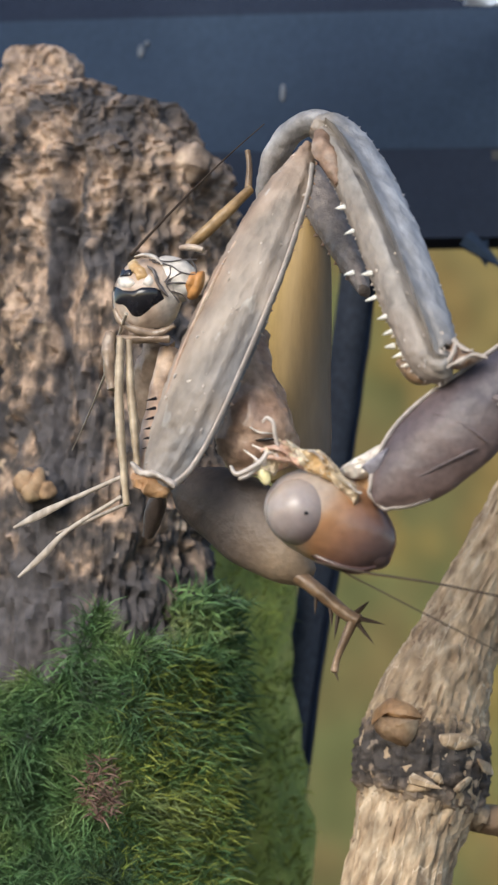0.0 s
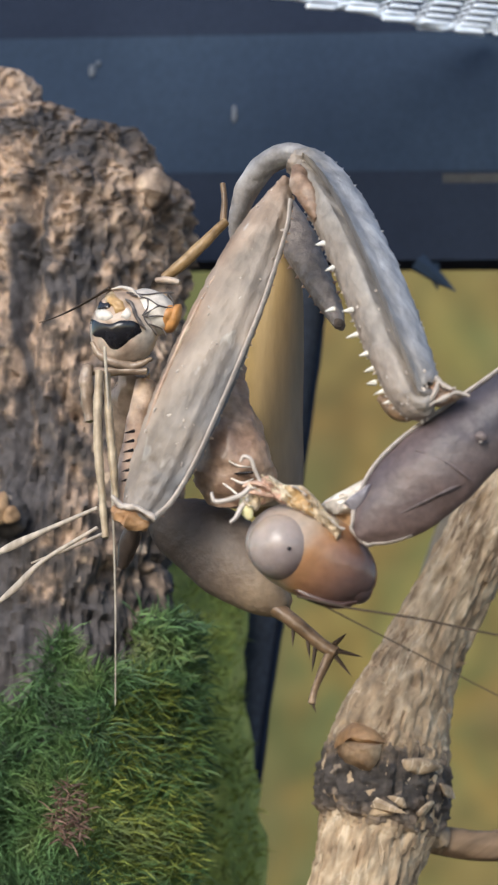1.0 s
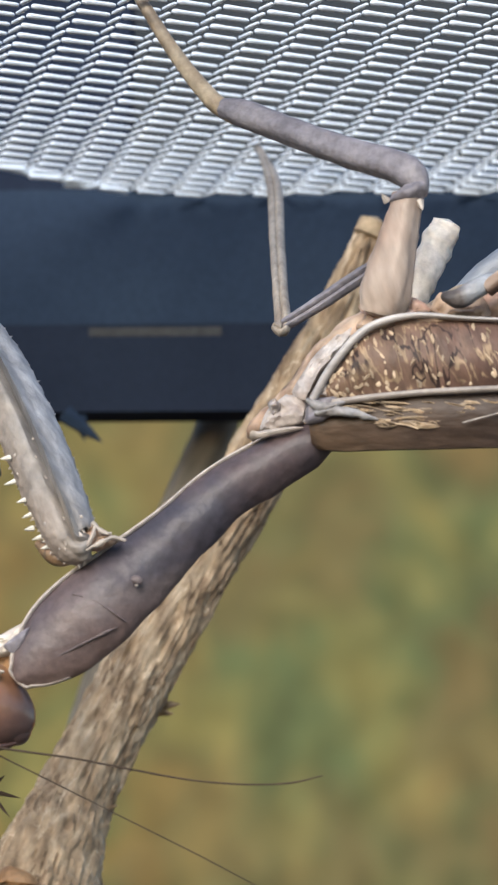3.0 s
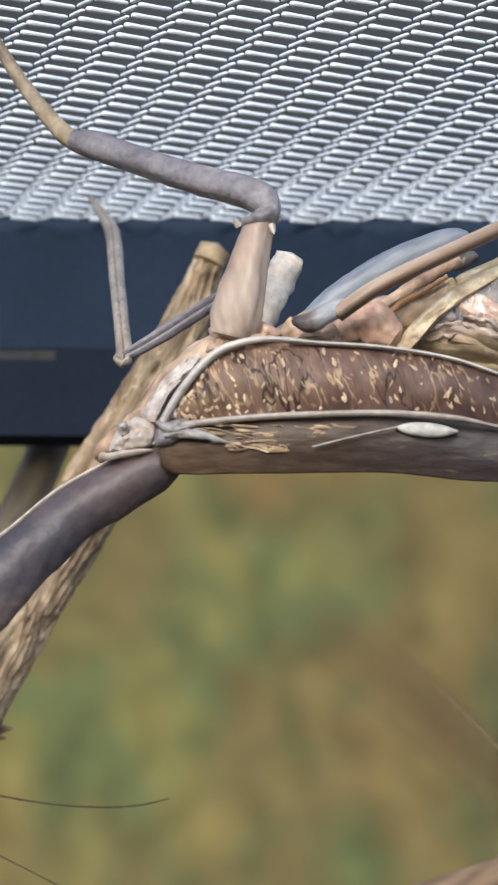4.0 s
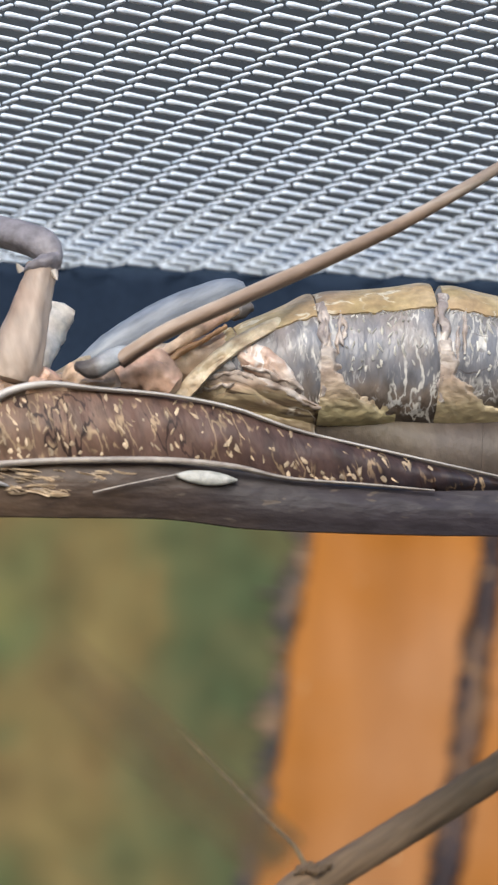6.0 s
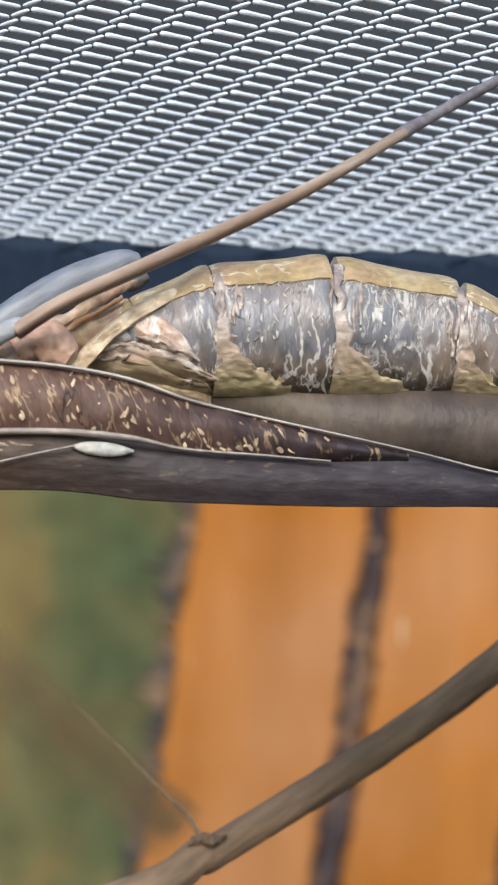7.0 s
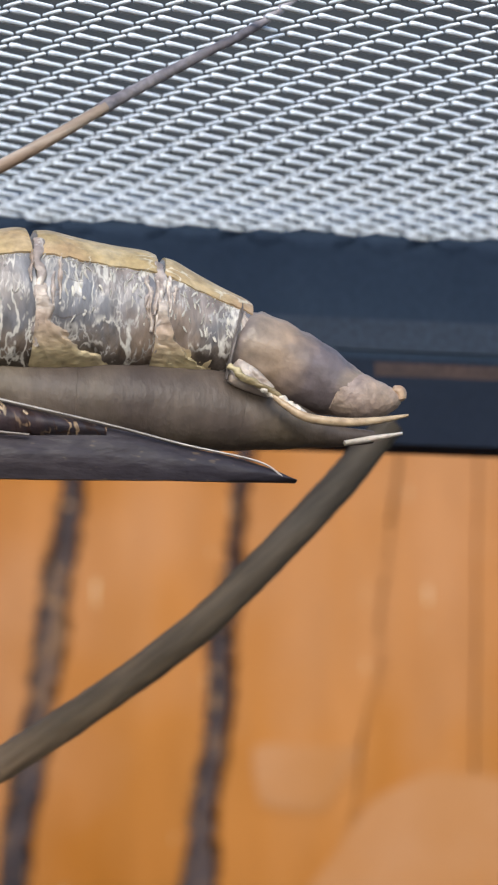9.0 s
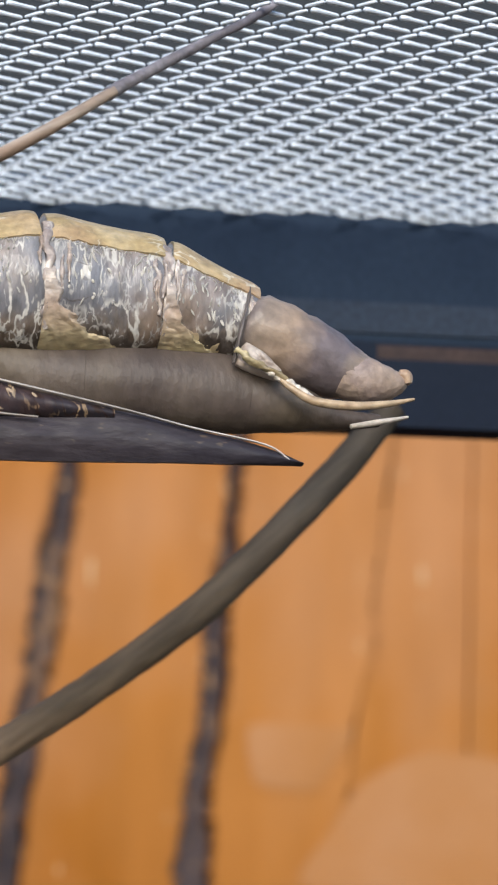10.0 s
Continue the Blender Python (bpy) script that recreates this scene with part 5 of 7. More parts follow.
# ---------------------------------------------------------------- the mantis
def belly_marks(seg, a, b, rng):
    """Pale flecks, the wrinkled front border and the dark lower band of one belly ring."""
    def on(f, dz, out=0.1):
        r = [u + (v - u) * f for u, v in zip(a, b)]
        return Vector((r[0] + dz * r[3] * 0.18 * (b[2] - a[2]) / -abs(b[0] - a[0]), r[1] - math.sqrt(max(0.03, 1 - dz * dz)) * (r[4] + out) , r[2] + dz * r[3]))

    spots = []
    for k in range(22):
        spots.append((on(0.06 + 0.04 * k, 0.48 + rng.uniform(-0.03, 0.02), 0.03), rng.uniform(0.25, 0.6), rng.uniform(0.08, 0.14), rng.gauss(20, 40)))
    for k in range(46):
        f, dz = rng.uniform(0.1, 0.95), rng.uniform(-0.35, 0.47)
        spots.append((on(f, dz, 0.03), rng.uniform(0.25, 0.9), rng.uniform(0.1, 0.24), rng.gauss(92, 22)))
    part("pale_fleck", flecks(spots, rng), M_SILVER, seg)
    # loose wrinkled skin on both sides of the seam
    for k in range(8):
        f0, top, span = rng.choice((rng.uniform(0.0, 0.2), rng.uniform(0.9, 0.99))), rng.uniform(0.1, 0.62), rng.uniform(0.25, 0.75)
        rows = [(*on(f0 + 0.012 * math.sin(n * 1.1 + k) + rng.uniform(-0.008, 0.008), top - span * n / 5, 0.0), rng.uniform(0.07, 0.2) * (0.5 if n in (0, 5) else 1), 0.16) for n in range(6)]
        part("skin_wrinkle", sweep(rows, sides=10, sub=5, lump=0.08, lump_size=0.4), (M_WRINKLE, M_FOLDEDGE)[k % 2], seg)
    part("front_border", sweep([(*on(0.015 + 0.022 * math.sin(k * 2.1 + a[0]), 0.72 - 0.16 * k, -0.05), 0.4 - 0.025 * k, 0.2) for k in range(10)], sides=14, sub=6, lump=0.14, lump_size=0.6), M_WRINKLE, seg, "wrinkled pinkish-grey skin between rings")

    # fleshy fold whose wrinkles turn from upright to lengthwise, sinking into the ring at its inner border
    bm = bmesh.new()
    grid = []
    for i in range(41):
        row = []
        for j in range(49):
            f, dz = -0.012 + 0.66 * i / 40, 0.16 - 1.14 * j / 48
            r = math.hypot((f - 0.66) / 0.66, (dz + 0.12) / 0.86) if dz < -0.12 else (0.66 - f) / 0.66
            c = on(f, dz, 0)
            r += 0.09 * noise.noise(c * 0.7) + 0.06 * noise.noise(c * 2.2)
            step = min(1.0, max(0.0, (r - 0.8) / 0.06)) * min(1.0, (0.66 - f) / 0.22) * min(1.0, (0.16 - dz) / 0.25)
            lift = -0.22 + 0.46 * step * step * (3 - 2 * step) + step * (0.22 * math.exp(-((r - 0.9) / 0.05) ** 2) + 0.07 * math.sin(r * 40 + 3 * noise.noise(c * 0.5)) + 0.1 * noise.noise(c * 0.9) + 0.03 * noise.noise(c * 3.2))
            c.y -= lift
            row.append(bm.verts.new(c))
        grid.append(row)
    for p, q in zip(grid, grid[1:]):
        for j in range(48):
            bm.faces.new((p[j], p[j + 1], q[j + 1], q[j]))
    part("side_fold", bm, M_FOLD, seg, "olive-cream wrinkled side fold")


def mantis():
    ob = thing("praying_mantis", MANTIS_AT, "large brown-grey praying mantis hanging from the wire screen, eating", "mantis")
    # shield of the fore body
    shield = [(-21.28, 222.00, 30.33, 0.67, 0.80), (-20.24, 222.00, 31.39, 1.85, 1.20), (-18.47, 222.00, 33.09, 2.77, 1.50), (-16.25, 222.00, 35.10, 2.92, 1.60), (-13.72, 222.50, 37.45, 2.60, 1.50), (-10.81, 223.00, 40.26, 2.12, 1.40),
              (-7.88, 223.50, 43.10, 1.94, 1.50), (-4.92, 224.00, 45.02, 1.87, 1.70), (-2.47, 224.00, 46.36, 1.64, 1.60), (-0.97, 224.00, 47.13, 0.97, 1.20)]
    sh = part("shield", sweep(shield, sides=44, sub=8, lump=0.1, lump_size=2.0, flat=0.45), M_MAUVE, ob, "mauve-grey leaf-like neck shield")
    line = spline(shield, 4)
    edge = []
    for n, r in enumerate(line[:-5]):
        t = (Vector(line[n + 1][:3]) - Vector(line[max(0, n - 1)][:3])).normalized()
        edge.append(Vector(r[:3]) + Vector((-t.z, 0, t.x)) * r[3] * 0.99 + Vector((0, -0.25, 0)))
        if n < 7:
            edge.insert(0, Vector(r[:3]) - Vector((-t.z, 0, t.x)) * r[3] * 0.99 + Vector((0, -0.25, 0)))
    part("rim", sweep([(*p, 0.06 + 0.1 * min(1.0, n / 9), 0.28) for n, p in enumerate(edge)] + [(-5.87, 222.50, 46.85, 0.24, 0.40), (-3.6, 222.50, 47.25, 0.22, 0.35), (-2.5, 222.50, 47.4, 0.06, 0.15)], sides=8, sub=3), M_LEG_EDGE, sh, "pale raised rim")
    for st in ([(-17.6, 220.75, 35.9, 0.04, 0.12), (-16.9, 220.68, 35.72, 0.1, 0.16), (-15.46, 220.62, 35.08, 0.12, 0.16), (-14.05, 220.9, 34.09, 0.05, 0.12)], [(-19.46, 220.95, 31.3, 0.04, 0.1), (-17.06, 220.72, 32.5, 0.09, 0.14), (-15.5, 220.75, 33.3, 0.09, 0.14), (-14.63, 220.9, 33.7, 0.04, 0.1)]):
        part("crease", sweep(st, sides=10, lump=0.06), M_CREASE, sh, "dark crease")
    part("pit", egg((-13.32, 220.45, 36.82), 0.42, 0.16, 0.3, 20), M_CREASE, sh, "small dark pit")
    part("wart", egg((-13.34, 220.50, 36.45), 0.12, 0.15, 0.09), M_LEG_EDGE, sh)
    # body between shield and belly
    part("thorax", sweep([(-6.35, 226.00, 47.57, 0.53, 1.00), (-3.69, 226.00, 49.36, 1.21, 1.80), (-0.65, 226.00, 52.34, 1.88, 2.40), (2.42, 226.00, 54.34, 2.11, 2.80), (7.04, 227.00, 55.20, 1.74, 3.00), (10.97, 227.00, 56.86, 1.59, 3.00),
                         (14.85, 227.00, 57.51, 1.97, 3.20), (18.74, 227.00, 57.76, 2.65, 3.40)], lump=0.22, lump_size=1.6, sides=40, sub=12), M_TAN, ob, "pale tan folded underside")
    for pts, mat, dome in ((((-5.5, 222.9, 47.55), (-5.0, 223.20, 48.82), (-3.76, 223.40, 50.00), (-2.31, 223.00, 49.42), (-2.54, 222.60, 47.90), (-4.63, 222.80, 47.42)), M_PALEFOLD, 0.5),
                           (((-4.96, 222.70, 49.26), (-4.44, 222.70, 49.57), (-4.04, 222.60, 48.86), (-4.56, 222.60, 48.23)), M_WRINKLE, 0.2),
                           (((-3.38, 223.50, 50.14), (-2.09, 223.60, 52.40), (-0.21, 223.80, 54.42), (0.94, 223.60, 54.97), (0.42, 222.60, 53.37), (-1.43, 222.20, 51.12), (-2.35, 222.20, 49.37)), M_PALEFOLD, 0.4),
                           (((0.98, 222.60, 54.35), (1.54, 222.60, 55.21), (2.88, 222.20, 55.05), (3.65, 222.00, 54.54), (2.34, 221.80, 54.02)), M_TAN, 0.3),
                           (((1.11, 223.60, 56.15), (2.46, 223.00, 56.61), (4.76, 222.80, 56.57), (6.11, 222.60, 55.55), (4.03, 222.00, 54.85), (1.92, 222.60, 55.13)), M_SALMON, 0.3),
                           (((5.94, 223.40, 55.59), (6.67, 223.60, 57.04), (8.20, 223.00, 56.16), (9.52, 223.00, 56.60), (10.11, 222.40, 55.11), (7.45, 222.00, 54.84)), M_TAN, 0.3)):
        part("joint_plate", plate(pts, thick=1.2, dome=dome * 0.35, rough=0.38, rings=9), mat, ob)
    for name_, st, mat, label in (("hind_plate", [(9.87, 224.20, 55.45, 0.67, 0.90), (11.10, 224.00, 56.47, 1.19, 1.00), (12.44, 223.90, 56.42, 1.42, 1.00), (13.84, 223.90, 55.52, 0.90, 0.90)], M_SALMON, "salmon-pink side plate"),):
        part(name_, sweep(st, sides=30, sub=8, lump=0.16, lump_size=0.7, ridges=6, ridge=0.16), mat, ob, label)

    for pts, mat, label in ((((13.63, 223.60, 54.93), (15.25, 223.20, 56.90), (17.72, 223.00, 59.00), (20.82, 223.40, 60.65), (21.03, 223.20, 59.89), (18.67, 222.80, 58.30), (16.38, 222.80, 56.42), (14.87, 223.20, 54.77)), M_FRILL, "cream skin fold"),):
        part("side_fold", plate([(x, y + 0.1, z) for x, y, z in pts], thick=1.0, dome=0.12, rough=0.18, rings=10), mat, ob, label)

    def flank_top(x):
        return np.interp(x, (14.1, 16.0, 17.9, 19.2, 20.6, 23.0, 23.9), (55.8, 56.3, 56.6, 56.35, 55.8, 54.8, 54.5))

    def flank_y(x, z):
        f = (x - 14.9) / 8.75
        mid, high, deep = 57.0 + 1.25 * f, 1.9 + 2.9 * f, 2.8 + 1.6 * f
        return 227 - deep * math.sqrt(max(0.06, 1 - min(1.0, abs(z - mid) / high) ** 2))

    bm, grid = bmesh.new(), []
    for i in range(81):
        row = []
        for j in range(81):
            f, g = i / 80, j / 80
            x = 14.2 + 9.6 * f
            z = 52.2 + (flank_top(x) - 52.2) * g
            q = Vector((x, 0, z))
            wave = 1 - abs(math.sin(3.14 * (2.3 * g + 0.45 * f + 0.4 * noise.noise(q * 0.4)))) ** 0.7
            rim = min(1.0, (1 - g) / 0.05, g / 0.05, (1 - f) / 0.04, f / 0.05)
            y = flank_y(x, z) + 0.15 - rim * (0.5 - 0.32 * wave + 0.25 * noise.noise(q * 0.8) + 0.07 * noise.noise(q * 2.6))
            row.append(bm.verts.new((x + 0.2 * noise.noise(q * 0.8), y, z + 0.12 * noise.noise(q * 0.7))))
        grid.append(row)
    for p, q in zip(grid, grid[1:]):
        for j in range(80):
            bm.faces.new((p[j], p[j + 1], q[j + 1], q[j]))
    part("flank_skin", bm, M_FLANK, ob, "olive-brown folded flank skin")
    rng = random.Random(12)
    for x0, x1, drop, wide in ((17.6, 23.9, 0.05, 0.3), (18.4, 22.6, -0.55, 0.2), (14.4, 18.3, 0.0, 0.24), (15.0, 17.9, 0.7, 0.18)):
        rows = []
        for n in range(8):
            x = x0 + (x1 - x0) * n / 7
            z = flank_top(x) - drop + rng.uniform(-0.12, 0.12)
            rows.append((x, flank_y(x, z) - 0.12, z, wide * rng.uniform(0.5, 1.1) * (0.5 if n in (0, 7) else 1), 0.22))
        part("skin_fold", sweep(rows, sides=14, sub=8, lump=0.12, lump_size=0.5), M_FOLDEDGE, ob, "whitish fold edge")
    # The bluish-white plate paints glossy streaks on the flank.
    for pts, mat, label in ((((17.6, 58.0), (18.6, 58.7), (19.9, 58.6), (21.3, 57.4), (22.3, 56.0), (22.0, 55.4), (20.4, 56.1), (18.6, 56.7)), M_PINKSKIN, "pinkish wrinkled patch"), (((14.2, 56.0), (15.9, 56.5), (17.6, 56.2), (18.0, 54.7), (15.9, 54.6), (14.4, 54.9)), M_FRILL, "cream side plate"),
                            (((14.9, 56.6), (16.6, 57.8), (17.7, 57.7), (18.1, 56.7), (16.7, 56.3)), M_ARCH, "bluish-white plate painted as the skin's gloss")):
        part("flank_plate", plate([(x, 0, z) for x, z in pts], lambda x, z: flank_y(x, z) - 0.12, 0.9, dome=0.1, rough=0.22, rings=9), mat, ob, label)
    for st in ([(13.1, 223.6, 56.9, 0.2, 0.3), (14.3, 223.5, 57.9, 0.22, 0.3), (15.8, 223.7, 58.8, 0.2, 0.3), (17.3, 224.2, 59.9, 0.16, 0.3)], [(12.5, 223.8, 57.4, 0.25, 0.3), (14.2, 224.2, 58.7, 0.4, 0.4), (16.0, 224.8, 60.0, 0.4, 0.4), (18.2, 226.0, 61.6, 0.3, 0.4)]):
        part("skin_fold", sweep(st, sides=14, sub=8, lump=0.1, lump_size=0.6), M_KNEE if st[0][0] > 13 else M_TAN, ob, "orange-brown skin crease" if st[0][0] > 13 else "tan skin fold")
    part("hind_knob", sweep([(18.2, 229.5, 61.9, 0.3, 0.4), (18.9, 229.3, 62.4, 0.55, 0.6), (19.6, 229.3, 62.8, 0.3, 0.4)], sides=16, sub=6, lump=0.15, lump_size=0.5), M_DARKJOINT, ob, "dark knob beside the belly")

    def limb(name, st, mat, label="", **k):
        return part(name, sweep(st, **k), mat, ob, label)

    # near fore leg: coxa with white spines, broad femur, folded tibia
    coxa_line = [(-16.53, 221.00, 39.35, 0.59, 0.90), (-17.44, 221.00, 39.35, 1.55, 1.40), (-18.68, 222.00, 41.76, 1.92, 1.60), (-20.38, 224.00, 45.53, 2.09, 1.70), (-22.39, 226.00, 49.78, 2.03, 1.70), (-24.76, 229.00, 53.98, 1.91, 1.60), (-26.90, 231.00, 56.87, 1.54, 1.50), (-28.11, 231.00, 57.61, 0.85, 1.20)]
    co = limb("fore_coxa", coxa_line,
              M_COXA, "warty grey fore coxa with a sharp lengthwise ridge", sides=64, sub=14, lump=0.13, lump_size=0.55, flat=0.15, crest=(-0.3, 0.75))
    spines = [(-24.21, 224.00, 48.46), (-24.01, 223.50, 45.55), (-22.70, 223.00, 45.39), (-22.26, 222.50, 43.68), (-21.50, 222.30, 42.36), (-20.87, 222.00, 40.37), (-20.22, 221.60, 39.77), (-19.57, 221.40, 39.07), (-25.07, 225.00, 50.29), (-21.04, 222.00, 41.33)]
    for n, c in enumerate(spines):
        a = Vector(c)
        part("spine", cone(a + Vector((0.32, 0.2, 0.22)), a + Vector((-0.2 - 0.05 * (n % 4), -0.25, -0.12 + 0.08 * (n % 3))), 0.17 + 0.02 * (n % 3)), M_SPINE, co)
    limb("coxa_foot", [(-20.2, 223.00, 39.6, 0.35, 0.50), (-18.9, 222.00, 38.55, 0.52, 0.70), (-17.9, 222.00, 38.5, 0.42, 0.70)], M_FOOT, "brown coxa end", lump=0.15)
    part("coxa_frill", plate(((-16.89, 220.70, 40.12), (-16.37, 220.60, 40.66), (-15.47, 220.60, 40.00), (-14.58, 220.60, 39.63), (-15.14, 220.50, 39.17), (-16.09, 220.50, 38.80), (-16.69, 220.60, 39.03)), thick=0.6, dome=0.1, rough=0.4), M_TAN, ob, "wrinkled tan skin at the coxa end")
    for st in ([(-16.88, 220.20, 38.67, 0.15, 0.20), (-16.33, 220.00, 39.52, 0.15, 0.20), (-16.07, 220.10, 40.39, 0.11, 0.18)], [(-16.61, 220.10, 38.73, 0.15, 0.20), (-15.72, 219.90, 39.21, 0.16, 0.20), (-14.94, 220.00, 39.53, 0.15, 0.20), (-14.09, 220.20, 39.42, 0.11, 0.18)],
               [(-16.31, 220.20, 40.59, 0.11, 0.18), (-15.61, 220.00, 39.97, 0.15, 0.20), (-15.03, 220.10, 39.84, 0.11, 0.18)]):
        part("skin_fold", sweep(st, sides=8, lump=0.12, lump_size=0.5), M_LEG_EDGE, ob, "pale skin fold")
    far_line = [(-30.01, 238.00, 55.79, 1.03, 1.10), (-28.62, 237.00, 53.10, 1.34, 1.30), (-27.12, 236.00, 50.44, 1.1, 1.20), (-25.8, 235.00, 48.0, 0.75, 1.00), (-25.0, 234.00, 46.6, 0.35, 0.70)]
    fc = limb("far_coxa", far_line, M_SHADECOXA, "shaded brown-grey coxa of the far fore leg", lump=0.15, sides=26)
    part("edge_teeth", teeth(far_line, -1, 9, 0.34, random.Random(8)), M_RUSSET, fc, "brown edge teeth")
    part("edge_teeth", teeth(far_line, 1, 9, 0.3, random.Random(9)), M_RUSSET, fc)
    limb("far_trochanter", [(-33.79, 239.50, 53.33, 0.17, 0.50), (-33.41, 239.00, 55.26, 0.62, 0.90), (-32.52, 238.00, 57.27, 0.85, 1.10), (-31.04, 237.00, 58.71, 0.89, 1.10), (-29.21, 236.00, 59.16, 0.81, 1.10), (-27.38, 235.00, 58.66, 0.67, 1.00)], M_ARCH, "pale grey curved joint", lump=0.1, sides=26)
    femur_line = [(-28.39, 230.00, 55.78, 0.46, 0.70), (-28.75, 229.00, 54.06, 1.15, 0.80), (-29.61, 228.00, 51.50, 1.79, 0.95), (-31.01, 227.00, 47.61, 2.23, 1.00), (-32.49, 226.50, 43.48, 2.45, 1.05), (-33.97, 226.00, 39.38, 2.45, 1.05), (-35.38, 226.00, 35.76, 2.18, 1.00), (-36.56, 226.00, 33.09, 1.58, 0.90), (-37.29, 226.00, 31.88, 0.98, 0.80)]
    fe = limb("fore_femur", femur_line,
              M_LEG, "broad flat grey-beige fore femur", sides=64, sub=16, lump=0.1, lump_size=0.6, flat=0.4, crest=(0.45, 0.12))
    part("rim", sweep([(-27.53, 227.50, 54.07, 0.15, 0.30), (-27.75, 227.40, 51.92, 0.15, 0.30), (-28.83, 226.50, 47.29, 0.15, 0.30), (-30.13, 226.00, 43.37, 0.15, 0.30), (-31.53, 225.50, 39.47, 0.15, 0.30), (-33.13, 225.50, 35.68, 0.15, 0.30), (-34.57, 225.50, 33.10, 0.19, 0.30), (-35.88, 225.50, 31.81, 0.23, 0.40)], sides=8), M_LEG_EDGE, fe, "pale rim")
    part("rim", sweep([(-30.32, 227.60, 51.81, 0.15, 0.30), (-32.36, 226.80, 48.56, 0.15, 0.30), (-34.21, 226.20, 44.59, 0.19, 0.32), (-35.78, 225.80, 40.31, 0.19, 0.32), (-36.94, 225.80, 36.11, 0.19, 0.32), (-37.45, 225.80, 33.25, 0.19, 0.32)], sides=8, lump=0.12, lump_size=0.6), M_TAN, fe, "reddish tan rim")
    rng = random.Random(41)
    part("wart", flecks(skin_spots(femur_line, 34, rng, 0.82), rng), M_LEG_EDGE, fe, "pale warts")
    part("edge_teeth", teeth(femur_line, 1, 34, 0.22, rng), M_TAN, fe, "fine edge teeth")
    part("wart", flecks(skin_spots(coxa_line, 40, rng, 0.85, angle=-60), rng), M_LEG_EDGE, co, "pale warts")
    part("edge_teeth", teeth(coxa_line, 1, 38, 0.26, rng), M_LEG_EDGE, co, "pale edge teeth")
    part("edge_teeth", teeth(coxa_line, -1, 30, 0.2, rng), M_COXA, co, "fine edge teeth")
    part("knee", sweep([(-38.56, 226.00, 32.48, 0.30, 0.60), (-37.46, 225.60, 31.89, 0.64, 0.80), (-36.27, 226.00, 31.58, 0.30, 0.60)], lump=0.35, lump_size=0.7), M_KNEE, fe, "orange knee")
    part("knee_cap", sweep([(-38.59, 225.40, 33.31, 0.19, 0.40), (-37.86, 225.10, 32.66, 0.26, 0.40), (-36.74, 225.00, 32.49, 0.23, 0.40), (-35.60, 225.20, 31.77, 0.19, 0.40)], sides=10, lump=0.15, lump_size=0.5), M_LEG_EDGE, fe)
    limb("fore_tibia", [(-38.97, 229.00, 32.75, 0.53, 0.60), (-38.64, 230.00, 35.61, 0.84, 0.70), (-38.36, 231.00, 38.89, 0.85, 0.70), (-38.14, 232.00, 42.21, 0.70, 0.60)], M_TAN, "folded spiny tibia", lump=0.1)
    for k in range(6):
        a = Vector((-38.43, 228.40, 34.98)).lerp(Vector((-38.44, 228.80, 38.33)), k / 5)
        part("spine", cone(a + Vector((0.3, 0.2, 0)), a + Vector((-0.35, -0.3, -0.25)), 0.13), M_BLACK, fe)
    limb("fore_trochanter", [(-27.5, 229.3, 56.6, 0.35, 0.40), (-27.1, 228.7, 55.5, 0.72, 0.55), (-26.4, 228.1, 54.1, 0.62, 0.50), (-25.6, 227.6, 52.7, 0.3, 0.35)], M_RUSSET, "rust-brown joint", lump=0.2, lump_size=0.7, sides=24)
    part("neck_joint", plate(((-24.12, 222.60, 32.56), (-23.32, 222.40, 33.13), (-22.00, 222.00, 33.75), (-20.51, 221.80, 34.48), (-20.02, 221.60, 34.08), (-20.86, 221.60, 32.45), (-22.13, 222.00, 32.05), (-23.32, 222.40, 32.02)), thick=0.8, dome=0.35, rough=0.3), M_PALE, ob, "whitish neck fold")
    # A darker plate imitates the shade inside the neck hollow.
    part("neck_shade_plate", plate(((-22.29, 221.30, 32.55), (-21.48, 221.20, 33.20), (-20.50, 221.00, 33.77), (-20.93, 221.10, 32.60), (-21.68, 221.30, 32.11)), thick=0.4, rough=0.15), M_GREYLIMB, ob, "grey plate painted as the shade in the neck hollow")
    part("neck_skin", plate(((-23.86, 223.60, 32.03), (-22.09, 222.80, 32.38), (-20.58, 222.60, 32.81), (-21.08, 222.80, 29.88), (-22.06, 223.20, 29.18), (-23.11, 223.60, 30.88)), thick=0.8, rough=0.2), M_KNEE, ob, "rust-brown neck skin")

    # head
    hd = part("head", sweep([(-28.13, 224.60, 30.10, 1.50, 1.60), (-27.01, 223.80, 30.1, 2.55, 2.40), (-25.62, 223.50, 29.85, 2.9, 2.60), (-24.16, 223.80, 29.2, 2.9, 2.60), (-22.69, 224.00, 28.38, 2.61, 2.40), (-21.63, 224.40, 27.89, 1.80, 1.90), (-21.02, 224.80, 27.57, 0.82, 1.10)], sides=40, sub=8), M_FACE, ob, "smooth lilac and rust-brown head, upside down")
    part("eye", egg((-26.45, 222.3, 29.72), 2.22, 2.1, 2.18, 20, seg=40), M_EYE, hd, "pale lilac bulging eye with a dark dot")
    part("pupil", egg((-25.6, 220.36, 29.4), 0.15, 0.12, 0.13), M_BLACK, hd, "dark false pupil")
    # Far eye: the dark maroon end of the head's colours carries its shade.
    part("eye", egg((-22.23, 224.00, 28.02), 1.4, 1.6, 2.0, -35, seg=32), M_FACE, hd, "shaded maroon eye")
